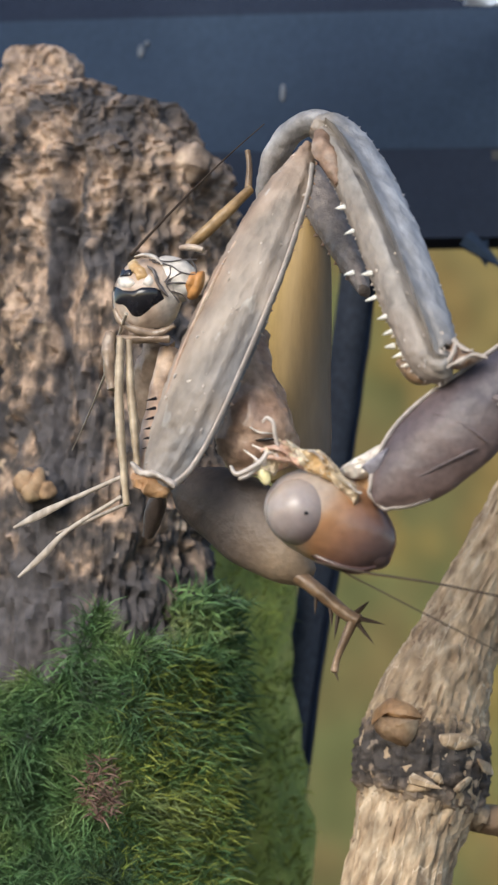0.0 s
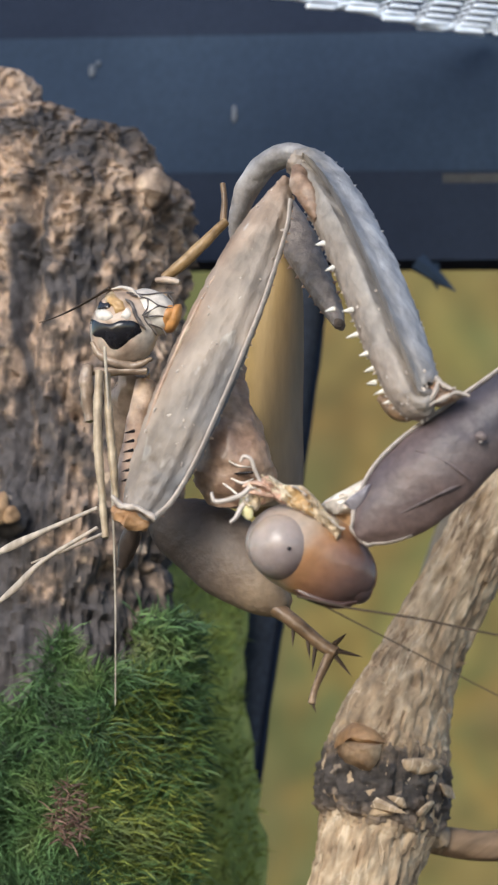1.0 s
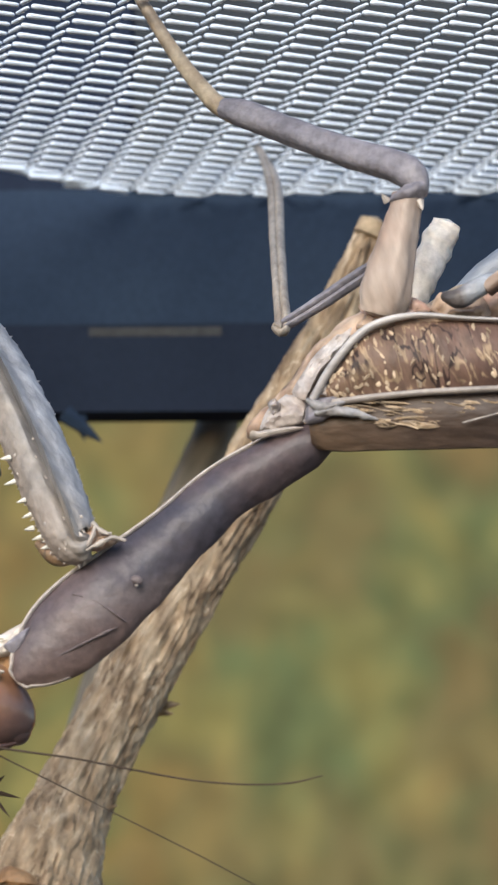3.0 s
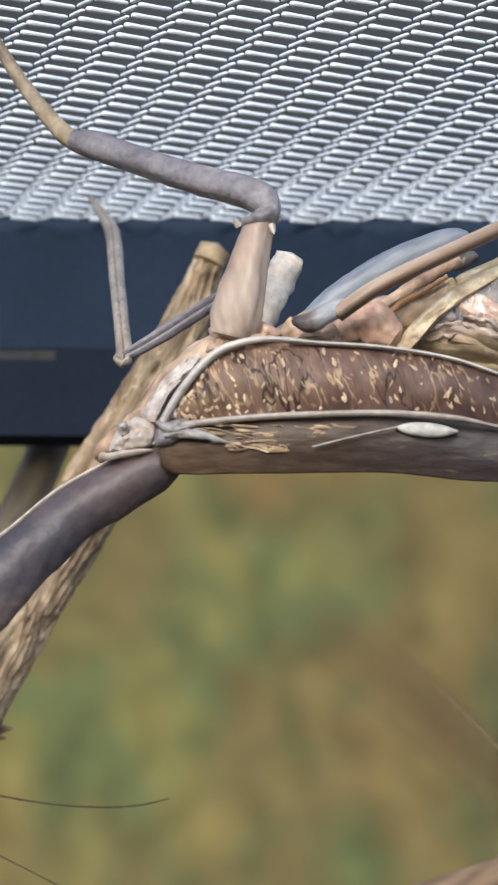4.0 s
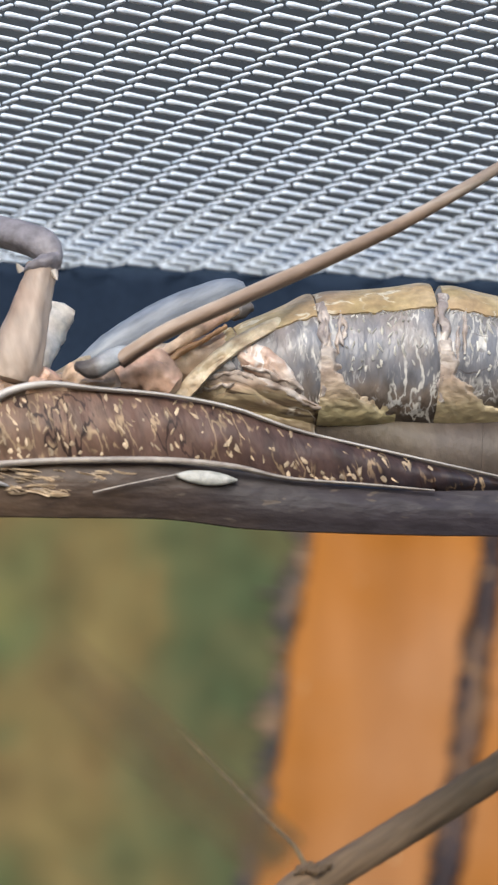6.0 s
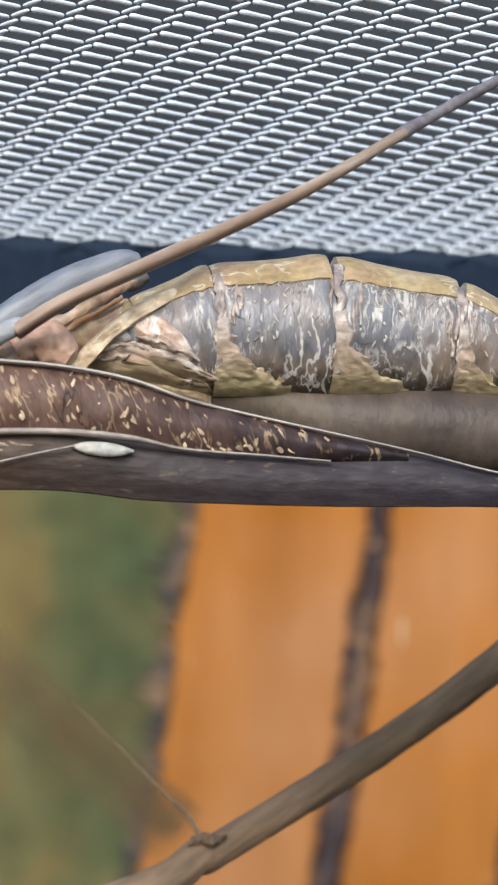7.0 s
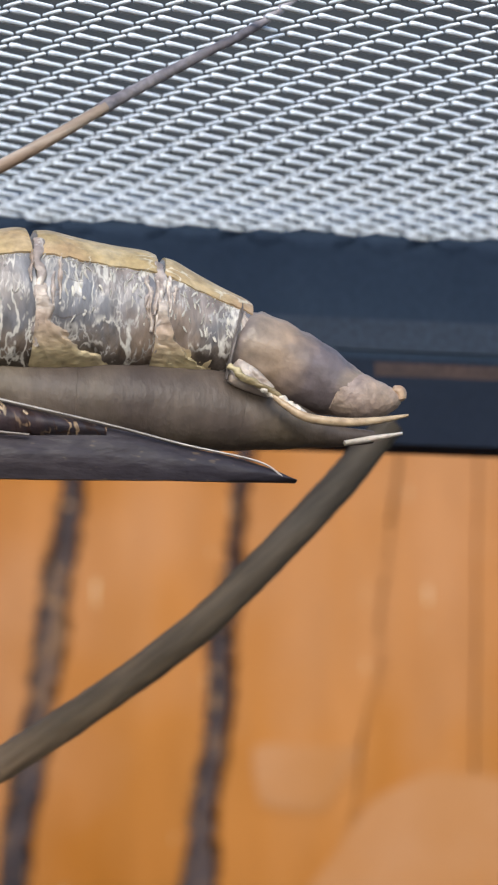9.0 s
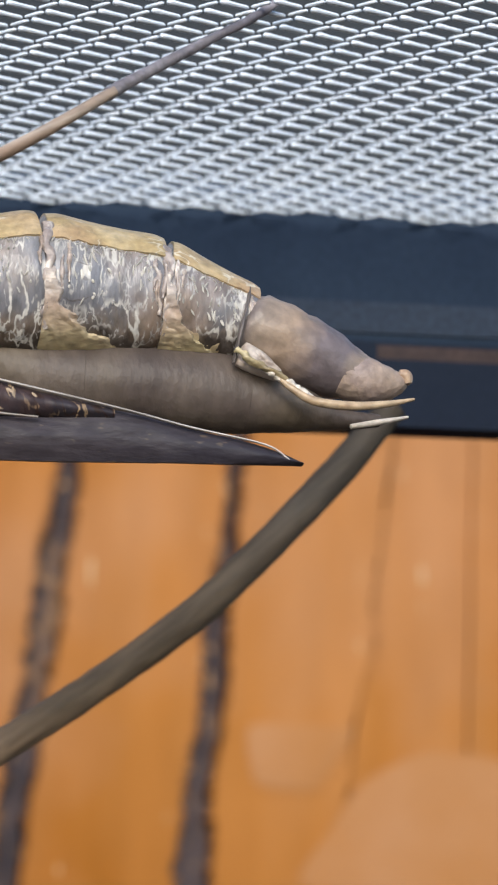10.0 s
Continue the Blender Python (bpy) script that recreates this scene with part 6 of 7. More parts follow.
    part("jaw", sweep([(-25.98, 222.90, 27.30, 0.15, 0.30), (-24.65, 222.90, 26.58, 0.33, 0.50), (-22.83, 223.20, 26.08, 0.30, 0.50), (-21.61, 223.60, 26.32, 0.15, 0.30)], sides=14), M_EYE_DARK, hd, "dark brow plate")
    rng = random.Random(3)
    upper = ((-28.9, 32.95), (-28.2, 33.68), (-27.28, 34.2), (-26.31, 33.6), (-25.29, 33.65), (-24.55, 33.0), (-23.65, 32.06), (-22.76, 31.43), (-22.44, 30.64))
    lower = ((-28.2, 32.0), (-27.87, 32.46), (-27.01, 32.8), (-26.12, 32.4), (-25.24, 32.1), (-24.21, 31.6), (-23.5, 30.95), (-22.9, 30.4), (-22.7, 30.1))
    for lo, hi, mat in ((0, 2, M_FRILL), (1, 3, M_SALMON), (2, 4, M_FRILL), (3, 5, M_AMBER), (4, 6, M_FRILL), (5, 7, M_FRILL), (6, 8, M_CREAM)):
        ring_ = [(x + rng.uniform(-0.12, 0.12), 221.25 + rng.uniform(-0.25, 0.2), z + rng.uniform(-0.1, 0.15)) for x, z in upper[lo:hi + 1]] + [(x, 221.45 + rng.uniform(-0.1, 0.1), z) for x, z in reversed(lower[lo:hi + 1])]
        part("mouth_frill", plate(ring_, thick=0.5, dome=0.12, rough=0.4, rings=8), mat, hd, "cream crumpled mouth edge")
    for k in range(10):
        c = Vector((upper[k % 8][0], 221.0, upper[k % 8][1]))
        pts = [(*(c + Vector((0.35 * n - 0.4, -0.1 - 0.1 * (n % 2), -0.25 * n + rng.uniform(-0.15, 0.15)))), 0.07 * rng.uniform(0.6, 1.4), 0.1) for n in range(4)]
        part("mouth_frill", sweep(pts, sides=10, sub=6, lump=0.08, lump_size=0.3), (M_FRILL, M_LEG_EDGE, M_CREAM)[k % 3], hd)
    for st in ([(-28.9, 221.0, 33.5, 0.08, 0.12), (-28.3, 220.9, 33.75, 0.15, 0.18), (-27.6, 220.9, 33.6, 0.16, 0.18), (-27.1, 221.0, 33.3, 0.1, 0.12)], [(-28.7, 221.0, 33.1, 0.08, 0.12), (-28.1, 220.9, 33.1, 0.16, 0.18), (-27.5, 220.9, 32.95, 0.16, 0.18), (-26.9, 221.0, 32.9, 0.08, 0.12)]):
        part("lip", sweep(st, sides=12, sub=6, lump=0.1, lump_size=0.4), M_SALMON, hd, "salmon-pink lip")
    part("pale_drop", egg((-28.7, 221.3, 32.1), 0.42, 0.3, 0.8, -15, 0.15), M_DROP, hd, "pale yellow drop at the mouth")
    for st in ([(-28.39, 220.9, 33.47, 0.15, 0.17), (-28.8, 220.8, 32.81, 0.17, 0.18), (-29.65, 220.7, 32.2, 0.16, 0.17), (-30.4, 220.7, 31.95, 0.15, 0.16), (-30.75, 220.7, 32.45, 0.09, 0.1)],
               [(-28.61, 221.20, 32.70, 0.16, 0.20), (-29.15, 221.00, 32.30, 0.17, 0.2), (-29.62, 220.80, 31.75, 0.16, 0.2), (-30.11, 220.70, 31.51, 0.1, 0.15)],
               [(-27.82, 221.2, 33.83, 0.12, 0.14), (-28.07, 221, 34.69, 0.13, 0.14), (-28.24, 220.9, 35.35, 0.13, 0.14), (-28.7, 220.9, 35.6, 0.12, 0.13), (-28.95, 220.9, 35.3, 0.08, 0.1)]):
        PALPS.append(pivot(part("feeler_palp", sweep(st, sides=10), M_LEG_EDGE, hd, "small pale mouth feeler"), st[0][:3]))
    part("antenna", sweep([(-25.39, 222.50, 26.53, 0.08, 0.09), (-22.13, 222.00, 25.81, 0.08, 0.09), (-17.67, 221.80, 25.17, 0.07, 0.08), (-14.00, 221.80, 24.48, 0.07, 0.07), (-9.65, 222.00, 23.74, 0.06, 0.07), (-6.03, 222.00, 23.46, 0.06, 0.06), (-3.15, 222.00, 23.57, 0.06, 0.06), (-1.07, 222.00, 24.04, 0.04, 0.05)], sides=6), M_HAIR, hd, "long thin dark antenna")
    part("antenna", sweep([(-24.17, 223.00, 26.22, 0.06, 0.07), (-21.92, 223.00, 25.11, 0.05, 0.06), (-17.44, 223.00, 22.92, 0.045, 0.05), (-14.12, 223.00, 21.29, 0.04, 0.05), (-8.98, 223.00, 18.77, 0.04, 0.05), (-4.62, 223.00, 16.46, 0.03, 0.04), (-1.37, 223.00, 14.44, 0.02, 0.03)], sides=6), M_HAIR, hd)

    # walking legs
    mc = limb("middle_coxa", [(2.72, 222.40, 55.29, 1.41, 1.20), (3.02, 222.00, 56.57, 1.63, 1.30), (3.60, 222.00, 59.31, 1.36, 1.30), (4.25, 222.00, 61.88, 1.06, 1.15), (4.54, 222.00, 63.18, 1.02, 1.10)], M_MIDCOXA, "tan middle coxa", lump=0.1, lump_size=0.7, sides=40, ridges=5, ridge=0.12)
    NEAR_LEG.append(mc)
    part("knee_cap", sweep([(3.53, 222.00, 62.82, 0.22, 0.50), (4.06, 221.60, 63.03, 0.44, 0.90), (4.82, 221.40, 63.30, 0.59, 1.00), (5.58, 221.60, 63.76, 0.44, 0.80)], sides=20, lump=0.18, lump_size=0.7), M_GREYLIMB, mc, "grey wrinkled knee cap")
    for a, b in (((3.15, 221.60, 62.78), (2.76, 221.20, 63.22)), ((5.36, 221.30, 62.65), (5.59, 220.90, 61.91))):
        part("knee_spur", cone(a, b, 0.3), M_LEG_EDGE, mc)
    NEAR_LEG.append(limb("middle_femur", [(5.31, 222.00, 63.19, 0.52, 0.70), (4.99, 222.00, 64.37, 0.96, 1.00), (3.90, 222.50, 65.38, 1.00, 1.00), (-0.07, 225.00, 67.35, 0.94, 0.95), (-4.16, 228.00, 69.74, 0.87, 0.90), (-7.09, 230.00, 71.47, 0.92, 0.95), (-8.70, 231.00, 72.18, 0.69, 0.80)],
         M_GREYLIMB, "mauve-grey middle femur", lump=0.05, lump_size=0.7, ridges=4, ridge=0.15, sides=28))
    NEAR_LEG.append(limb("middle_tibia", [(-7.93, 230.50, 71.61, 0.69, 0.70), (-9.64, 231.50, 73.03, 0.66, 0.65), (-12.27, 233.00, 76.64, 0.54, 0.55), (-14.93, 234.00, 81.00, 0.43, 0.45), (-16.05, 234.40, 83.07, 0.35, 0.40), (-16.66, 232.00, 83.95, 0.23, 0.30)], M_STRAW, "tan middle shin", lump=0.03, ridges=4, ridge=0.06))
    FAR_LEG.append(limb("far_middle_femur", [(2.88, 236.00, 62.42, 0.51, 0.60), (0.86, 236.00, 61.24, 0.59, 0.65), (-2.35, 236.00, 59.06, 0.55, 0.60), (-4.75, 236.00, 57.59, 0.43, 0.50)], M_GREYLIMB, "", lump=0.05, groove=0.5, sides=28))
    FAR_LEG.append(limb("far_middle_tibia", [(-5.48, 236.00, 57.54, 0.28, 0.35), (-4.83, 236.00, 57.38, 0.58, 0.55), (-5.21, 239.00, 60.59, 0.58, 0.55), (-6.12, 248.00, 67.13, 0.6, 0.55), (-7.06, 258.00, 73.84, 0.6, 0.55), (-8.60, 268.00, 78.97, 0.40, 0.40), (-9.82, 274.00, 82.13, 0.27, 0.30)], M_SHINPALE, "thin straw-coloured far shin", lump=0.03, groove=0.45, sides=28))
    FAR_LEG.append(limb("far_coxa_stub", [(4.61, 232.00, 57.95, 0.85, 0.90), (5.38, 232.00, 60.00, 1.04, 1.00), (6.14, 233.00, 62.31, 1.17, 1.00), (6.69, 233.00, 63.51, 1.17, 0.90), (6.97, 233.00, 64.17, 0.97, 0.80)], M_PALE, "whitish far coxa", lump=0.2, sides=24, groove=0.1))
    limb("hind_joint", [(7.02, 221.00, 55.93, 0.37, 0.50), (7.95, 220.50, 55.74, 0.66, 0.75), (9.27, 220.50, 56.42, 0.66, 0.75), (10.22, 221.00, 57.06, 0.52, 0.60)], M_JOINT, "dark hind joint with a blue-grey sleeve", lump=0.1)
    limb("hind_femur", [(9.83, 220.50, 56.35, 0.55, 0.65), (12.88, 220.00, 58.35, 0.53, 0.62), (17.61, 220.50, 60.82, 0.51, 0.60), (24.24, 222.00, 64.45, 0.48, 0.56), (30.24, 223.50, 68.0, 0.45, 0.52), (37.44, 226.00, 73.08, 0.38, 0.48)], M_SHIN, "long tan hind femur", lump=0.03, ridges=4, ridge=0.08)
    limb("hind_tibia", [(37.03, 226.00, 72.85, 0.49, 0.58), (39.47, 227.00, 74.60, 0.45, 0.50), (44.90, 228.80, 78.19, 0.38, 0.42), (48.43, 229.50, 80.36, 0.34, 0.40), (51.21, 230.00, 82.50, 0.31, 0.35), (52.86, 230.00, 83.81, 0.23, 0.30)], M_GREYLIMB, "thin grey-brown hind shin", lump=0.06)
    limb("far_hind_femur", [(7.54, 231.00, 58.14, 0.61, 0.60), (9.71, 231.00, 59.78, 1.04, 0.9), (11.8, 231.00, 61.14, 1.20, 1.0), (14.06, 231.00, 62.46, 1.24, 1.1), (16.05, 231.00, 63.37, 1.20, 1.1), (18.03, 231.00, 64.21, 0.98, 1.0), (19.18, 231.00, 64.46, 0.49, 0.60)], M_BLUEGREY, "blue-grey far hind femur", lump=0.05, lump_size=0.8, ridges=3, ridge=0.08, sides=28)
    part("hip_plate", plate(((4.49, 228.6, 56.43), (5.61, 229, 57.45), (7.6, 229, 58.7), (8.3, 229.4, 58.9), (8.4, 229, 58.2), (8.0, 228, 57.6), (6.17, 227.6, 56.4)), thick=0.8, dome=0.3, rough=0.2, rings=8), M_CREAM, ob, "cream hip plate")

    # wings folded along the back
    WING = [
        (-1.02, 221.50, 50.14) + (-0.73, 221.50, 48.79), (0.46, 221.00, 52.17) + (0.52, 221.00, 48.89), (2.14, 220.60, 53.45) + (2.20, 220.60, 49.10), (5.52, 220.50, 54.12) + (5.57, 220.50, 49.35), (11.55, 220.50, 54.08) + (11.57, 220.50, 49.61),
        (16.83, 220.60, 53.44) + (16.83, 220.60, 49.51), (20.51, 220.80, 52.30) + (20.52, 220.80, 48.89), (26.31, 221.20, 51.19) + (26.31, 221.20, 48.50), (32.15, 221.60, 49.91) + (32.14, 221.60, 48.31),
        (36.70, 222.00, 49.21) + (36.70, 222.00, 48.18)]
    wi = part("fore_wing", blade(WING, across=12, sub=8, bulge=0.7, thick=0.3, ripple=0.25), M_WING, ob, "brown wing flecked with gold")
    rng = random.Random(21)
    edge_rows = spline(WING, 8)
    spots = []
    run = np.cumsum([0] + [np.linalg.norm(q[:3] - p[:3]) for p, q in zip(edge_rows, edge_rows[1:])])
    for k in range(175):
        way = run[2] + (run[-1] * 0.86 - run[2]) * rng.random() ** 1.45
        i = max(0, int(np.searchsorted(run, way)) - 1)
        u = (way - run[i]) / (run[i + 1] - run[i])
        low = k % 4 == 0
        f = rng.uniform(0.76, 0.95) if low else rng.uniform(0.06, 0.82)
        c = blade_point(edge_rows[i] + (edge_rows[i + 1] - edge_rows[i]) * u, f, 0.7, 0.25)
        spots.append((c, rng.uniform(0.35, 0.8) if low else rng.uniform(0.4, 1.2), rng.uniform(0.25, 0.48) if low else rng.uniform(0.16, 0.34), 180 - rng.gauss(62, 18) if rng.random() < 0.8 else rng.uniform(40, 100)))
    for k in range(64):
        c = Vector((-0.20, 220.42, 48.8)).lerp(Vector((10.5, 220.3, 48.8)), rng.random()).lerp(Vector((4.14, 220.62, 46.4)), rng.random() * 0.75)
        spots.append((c, rng.uniform(0.5, 2.2), rng.uniform(0.08, 0.2), rng.gauss(-5, 6)))
    part("gold_fleck", flecks(spots, rng), M_FLECK, wi, "pale gold flecks")
    part("wing_edge", blade([
        (-2.12, 222.00, 48.11) + (-1.92, 222.50, 46.29), (-0.62, 221.50, 48.68) + (-0.58, 222.00, 45.75), (5.58, 220.60, 49.18) + (5.62, 221.50, 45.73), (13.08, 220.60, 49.50) + (13.13, 221.50, 45.82),
        (18.64, 221.00, 49.03) + (18.71, 221.50, 45.32), (25.16, 221.20, 48.32) + (25.19, 221.50, 45.20), (32.14, 221.60, 48.27) + (32.15, 221.80, 45.27), (36.66, 221.80, 49.01) + (36.68, 222.00, 45.42), (42.23, 222.00, 47.87) + (42.20, 222.00, 45.54),
        (45.22, 222.20, 47.45) + (45.20, 222.20, 45.59), (48.46, 222.40, 46.64) + (48.45, 222.40, 45.69), (50.17, 222.50, 45.92) + (50.24, 222.50, 45.72)], across=10, sub=8, bulge=0.5, thick=0.4, ripple=0.15), M_WING_LOW, wi, "dark wing edge")
    part("vein", sweep([(-1.91, 221.00, 48.74, 0.29, 0.40), (-0.42, 220.40, 51.21, 0.29, 0.40), (1.82, 220.20, 53.61, 0.29, 0.40), (4.82, 220.10, 54.49, 0.23, 0.35), (8.52, 220.10, 54.26, 0.16, 0.30), (13.04, 220.10, 53.97, 0.14, 0.28), (17.56, 220.20, 53.24, 0.13, 0.26),
                        (21.64, 220.60, 52.01, 0.12, 0.22), (26.66, 220.90, 51.01, 0.10, 0.20), (36.57, 221.30, 49.14, 0.09, 0.18), (42.15, 221.60, 47.95, 0.08, 0.16), (47.38, 221.90, 47.02, 0.07, 0.14), (49.18, 222.00, 46.02, 0.07, 0.10)], sides=10), M_VEIN_EDGE, wi, "pale raised vein")
    part("vein", sweep([(-0.42, 220.80, 48.76, 0.26, 0.35), (2.96, 220.30, 49.08, 0.23, 0.35), (7.44, 220.00, 49.34, 0.23, 0.32), (13.05, 220.00, 49.49, 0.23, 0.32), (17.55, 220.00, 49.20, 0.20, 0.30), (21.25, 220.50, 48.61, 0.13, 0.24), (26.63, 220.80, 48.39, 0.10, 0.20), (31.27, 221.00, 48.16, 0.07, 0.15)], sides=10), M_VEIN, wi)
    part("vein", sweep([(8.21, 220.20, 47.21, 0.07, 0.15), (10.82, 220.00, 47.85, 0.07, 0.15), (13.80, 220.00, 48.54, 0.07, 0.15)], sides=6), M_VEIN, wi)
    part("wing_hinge", plate(((-2.21, 221.00, 48.62), (-1.35, 220.90, 49.22), (-0.02, 220.80, 49.21), (-0.38, 220.60, 48.09), (-1.31, 220.70, 47.49), (-2.26, 221.00, 47.47)), thick=0.8, dome=0.3, rough=0.35), M_GREYLIMB, wi, "wrinkled grey wing hinge")
    rng = random.Random(57)
    for k in range(9):
        c = Vector((-2.50, 221.60, 48.47)).lerp(Vector((-0.59, 220.90, 48.92)), rng.random()) + Vector((0, rng.uniform(-0.3, 0.1), rng.uniform(-0.9, 0.9)))
        e = c + Vector((rng.uniform(0.3, 1.0), 0, rng.uniform(-0.7, 0.7)))
        w = rng.uniform(0.14, 0.3)
        part("hinge_lobe", sweep([(*c, w * 0.6, w * 0.6), (*((c + e) / 2), w, w), (*e, w * 0.5, w * 0.5)], sides=10, sub=5, lump=0.12, lump_size=0.5), (M_WRINKLE, M_GREYLIMB, M_LEG_EDGE)[k % 3], wi)
    for st in ([(-1.6, 220.6, 48.0, 0.2, 0.3), (-0.2, 220.4, 48.1, 0.3, 0.3), (1.1, 220.4, 47.95, 0.26, 0.3), (2.6, 220.6, 47.5, 0.08, 0.2)], [(-2.1, 220.7, 48.9, 0.2, 0.3), (-1.3, 220.5, 48.4, 0.34, 0.34), (-0.4, 220.5, 48.5, 0.22, 0.3), (0.6, 220.5, 48.8, 0.1, 0.2)]):
        part("hinge_lobe", sweep(st, sides=16, sub=8, lump=0.12, lump_size=0.5), M_ARCH, wi, "bluish-white hinge lobe")
    part("pale_spot", sweep([(13.7, 220.3, 48.55, 0.1, 0.2), (14.6, 220.25, 48.5, 0.4, 0.32), (15.8, 220.2, 48.4, 0.5, 0.35), (16.9, 220.25, 48.35, 0.38, 0.32), (17.8, 220.4, 48.35, 0.1, 0.2)], sides=20), M_SPOT, wi, "whitish oval spot")

    rng = random.Random(31)
    # belly: ringed segments with yellow plates
    rows = [(13.30, 227.00, 56.85, 1.29, 2.40), (18.27, 227.00, 57.65, 2.75, 3.40), (23.82, 227.00, 58.22, 4.8, 4.40), (32.04, 227.00, 58.80, 5.2, 4.80), (40.63, 227.00, 58.12, 4.4, 4.50), (47.29, 227.00, 56.45, 2.85, 3.60)]
    for a, b in zip(rows, rows[1:]):
        pts = []
        for f, sw in ((0.0, 0.965), (0.12, 1.0), (0.35, 0.985), (0.65, 0.985), (0.9, 1.01), (0.995, 0.985)):
            r = [u + (v - u) * f for u, v in zip(a, b)]
            pts.append((r[0], r[1], r[2], r[3] * sw, r[4] * sw))
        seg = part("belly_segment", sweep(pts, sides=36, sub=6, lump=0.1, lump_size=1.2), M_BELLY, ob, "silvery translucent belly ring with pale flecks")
        if a[0] > 20:
            belly_marks(seg, a, b, rng)
        part("back_plate", saddle(pts, 60, 0.16, 0.3), M_PLATE, seg, "yellow-cream plate")
    limb("tail_segment", [(46.74, 226.00, 56.61, 2.18, 3.00), (47.76, 226.00, 56.04, 2.64, 3.20), (51.04, 226.00, 54.65, 2.64, 3.00), (53.91, 226.00, 53.41, 2.11, 2.40), (55.35, 226.00, 52.85, 1.73, 2.00)], M_TAILRING, "tan and purplish tail segment", sides=26, lump=0.15)
    limb("tail_tip", [(53.78, 225.50, 53.10, 1.65, 1.80), (55.84, 225.50, 52.56, 1.65, 1.80), (57.50, 225.50, 52.50, 1.13, 1.30), (58.54, 225.50, 52.66, 0.53, 0.70)], M_TAIL, "tan tail tip", lump=0.1)
    part("tail_membrane", plate(((45.74, 222.9, 52.97), (45.9, 222.9, 53.8), (46.4, 222.8, 54.5), (47.3, 222.75, 54.1), (48.2, 222.65, 53.3), (48.9, 222.6, 52.6), (48.6, 222.6, 51.9), (47.0, 222.8, 52.35)), thick=0.9, dome=0.1, rough=0.22, rings=9), M_PALEFOLD, ob, "whitish folded membrane at the tail")
    part("tail_seam", sweep([(45.5, 223.2, 53.0, 0.1, 0.3), (45.9, 222.9, 55.1, 0.16, 0.35), (46.5, 223.2, 57.2, 0.14, 0.35), (46.9, 224.2, 58.6, 0.08, 0.3)], sides=10, sub=6, lump=0.08), M_DARKJOINT, ob, "dark seam before the tail")
    part("tail_frill", sweep([(47.6, 222.2, 52.3, 0.12, 0.2), (48.6, 222.1, 51.8, 0.28, 0.3), (49.6, 222.0, 51.3, 0.2, 0.25), (50.4, 221.9, 50.7, 0.26, 0.3), (51.3, 221.9, 50.3, 0.14, 0.2)], sides=14, sub=8, lump=0.22, lump_size=0.45), M_WHITE, ob, "white frilled membrane edge")
    limb("tail_knob", [(58.04, 225.00, 53.15, 0.30, 0.40), (58.53, 225.00, 52.97, 0.45, 0.50), (58.69, 225.00, 52.44, 0.30, 0.40)], M_TAN, "")
    back = [(17.12, 229.00, 54.55, 2.29, 2.80), (25.51, 229.00, 53.95, 2.60, 3.00), (32.73, 228.00, 52.25, 2.89, 3.20), (40.21, 227.00, 51.88, 3.03, 3.20), (46.20, 226.50, 51.39, 2.79, 2.80), (50.16, 226.00, 50.53, 1.81, 2.20), (53.86, 226.00, 49.85, 0.83, 1.20), (56.75, 226.00, 49.83, 0.45, 0.70)]
    line = spline(back, 8)
    for n, cut in enumerate((range(0, 20), range(18, 35), range(33, 57))):
        rows = [line[k] for k in cut]
        pts = [(*r[:3], r[3] * w, r[4] * w) for r, w in zip(rows, [0.93, 0.985] + [1.0] * (len(rows) - 2))]
        part("back_ring", sweep(pts, sides=30, sub=3, lump=0.05, lump_size=1.4), M_BROWNBODY, ob, "smooth dark brown ring of the back")
    limb("cercus", [(48.07, 222.20, 52.19, 0.15, 0.25), (49.37, 221.80, 51.03, 0.26, 0.30), (50.93, 221.60, 50.17, 0.33, 0.35), (53.56, 221.60, 49.94, 0.33, 0.35), (56.05, 221.80, 50.19, 0.26, 0.30), (58.24, 222.00, 50.67, 0.11, 0.20)], M_CREAM, "pale curved cercus", sides=10)
    limb("cercus", [(54.29, 224.50, 49.04, 0.19, 0.25), (56.35, 224.50, 49.44, 0.22, 0.28), (58.50, 224.50, 49.88, 0.11, 0.20)], M_PALE, "", sides=10)
    limb("side_seam", [(45.56, 222.60, 53.86, 0.19, 0.30), (46.47, 222.20, 53.01, 0.26, 0.35), (47.62, 222.00, 52.45, 0.22, 0.30), (48.83, 222.00, 51.77, 0.22, 0.30), (49.82, 222.00, 50.93, 0.11, 0.20)], M_FOLD, "cream frilled side seam", sides=14, lump=0.18, lump_size=0.5)
    return ob


# ---------------------------------------------------------------- the prey


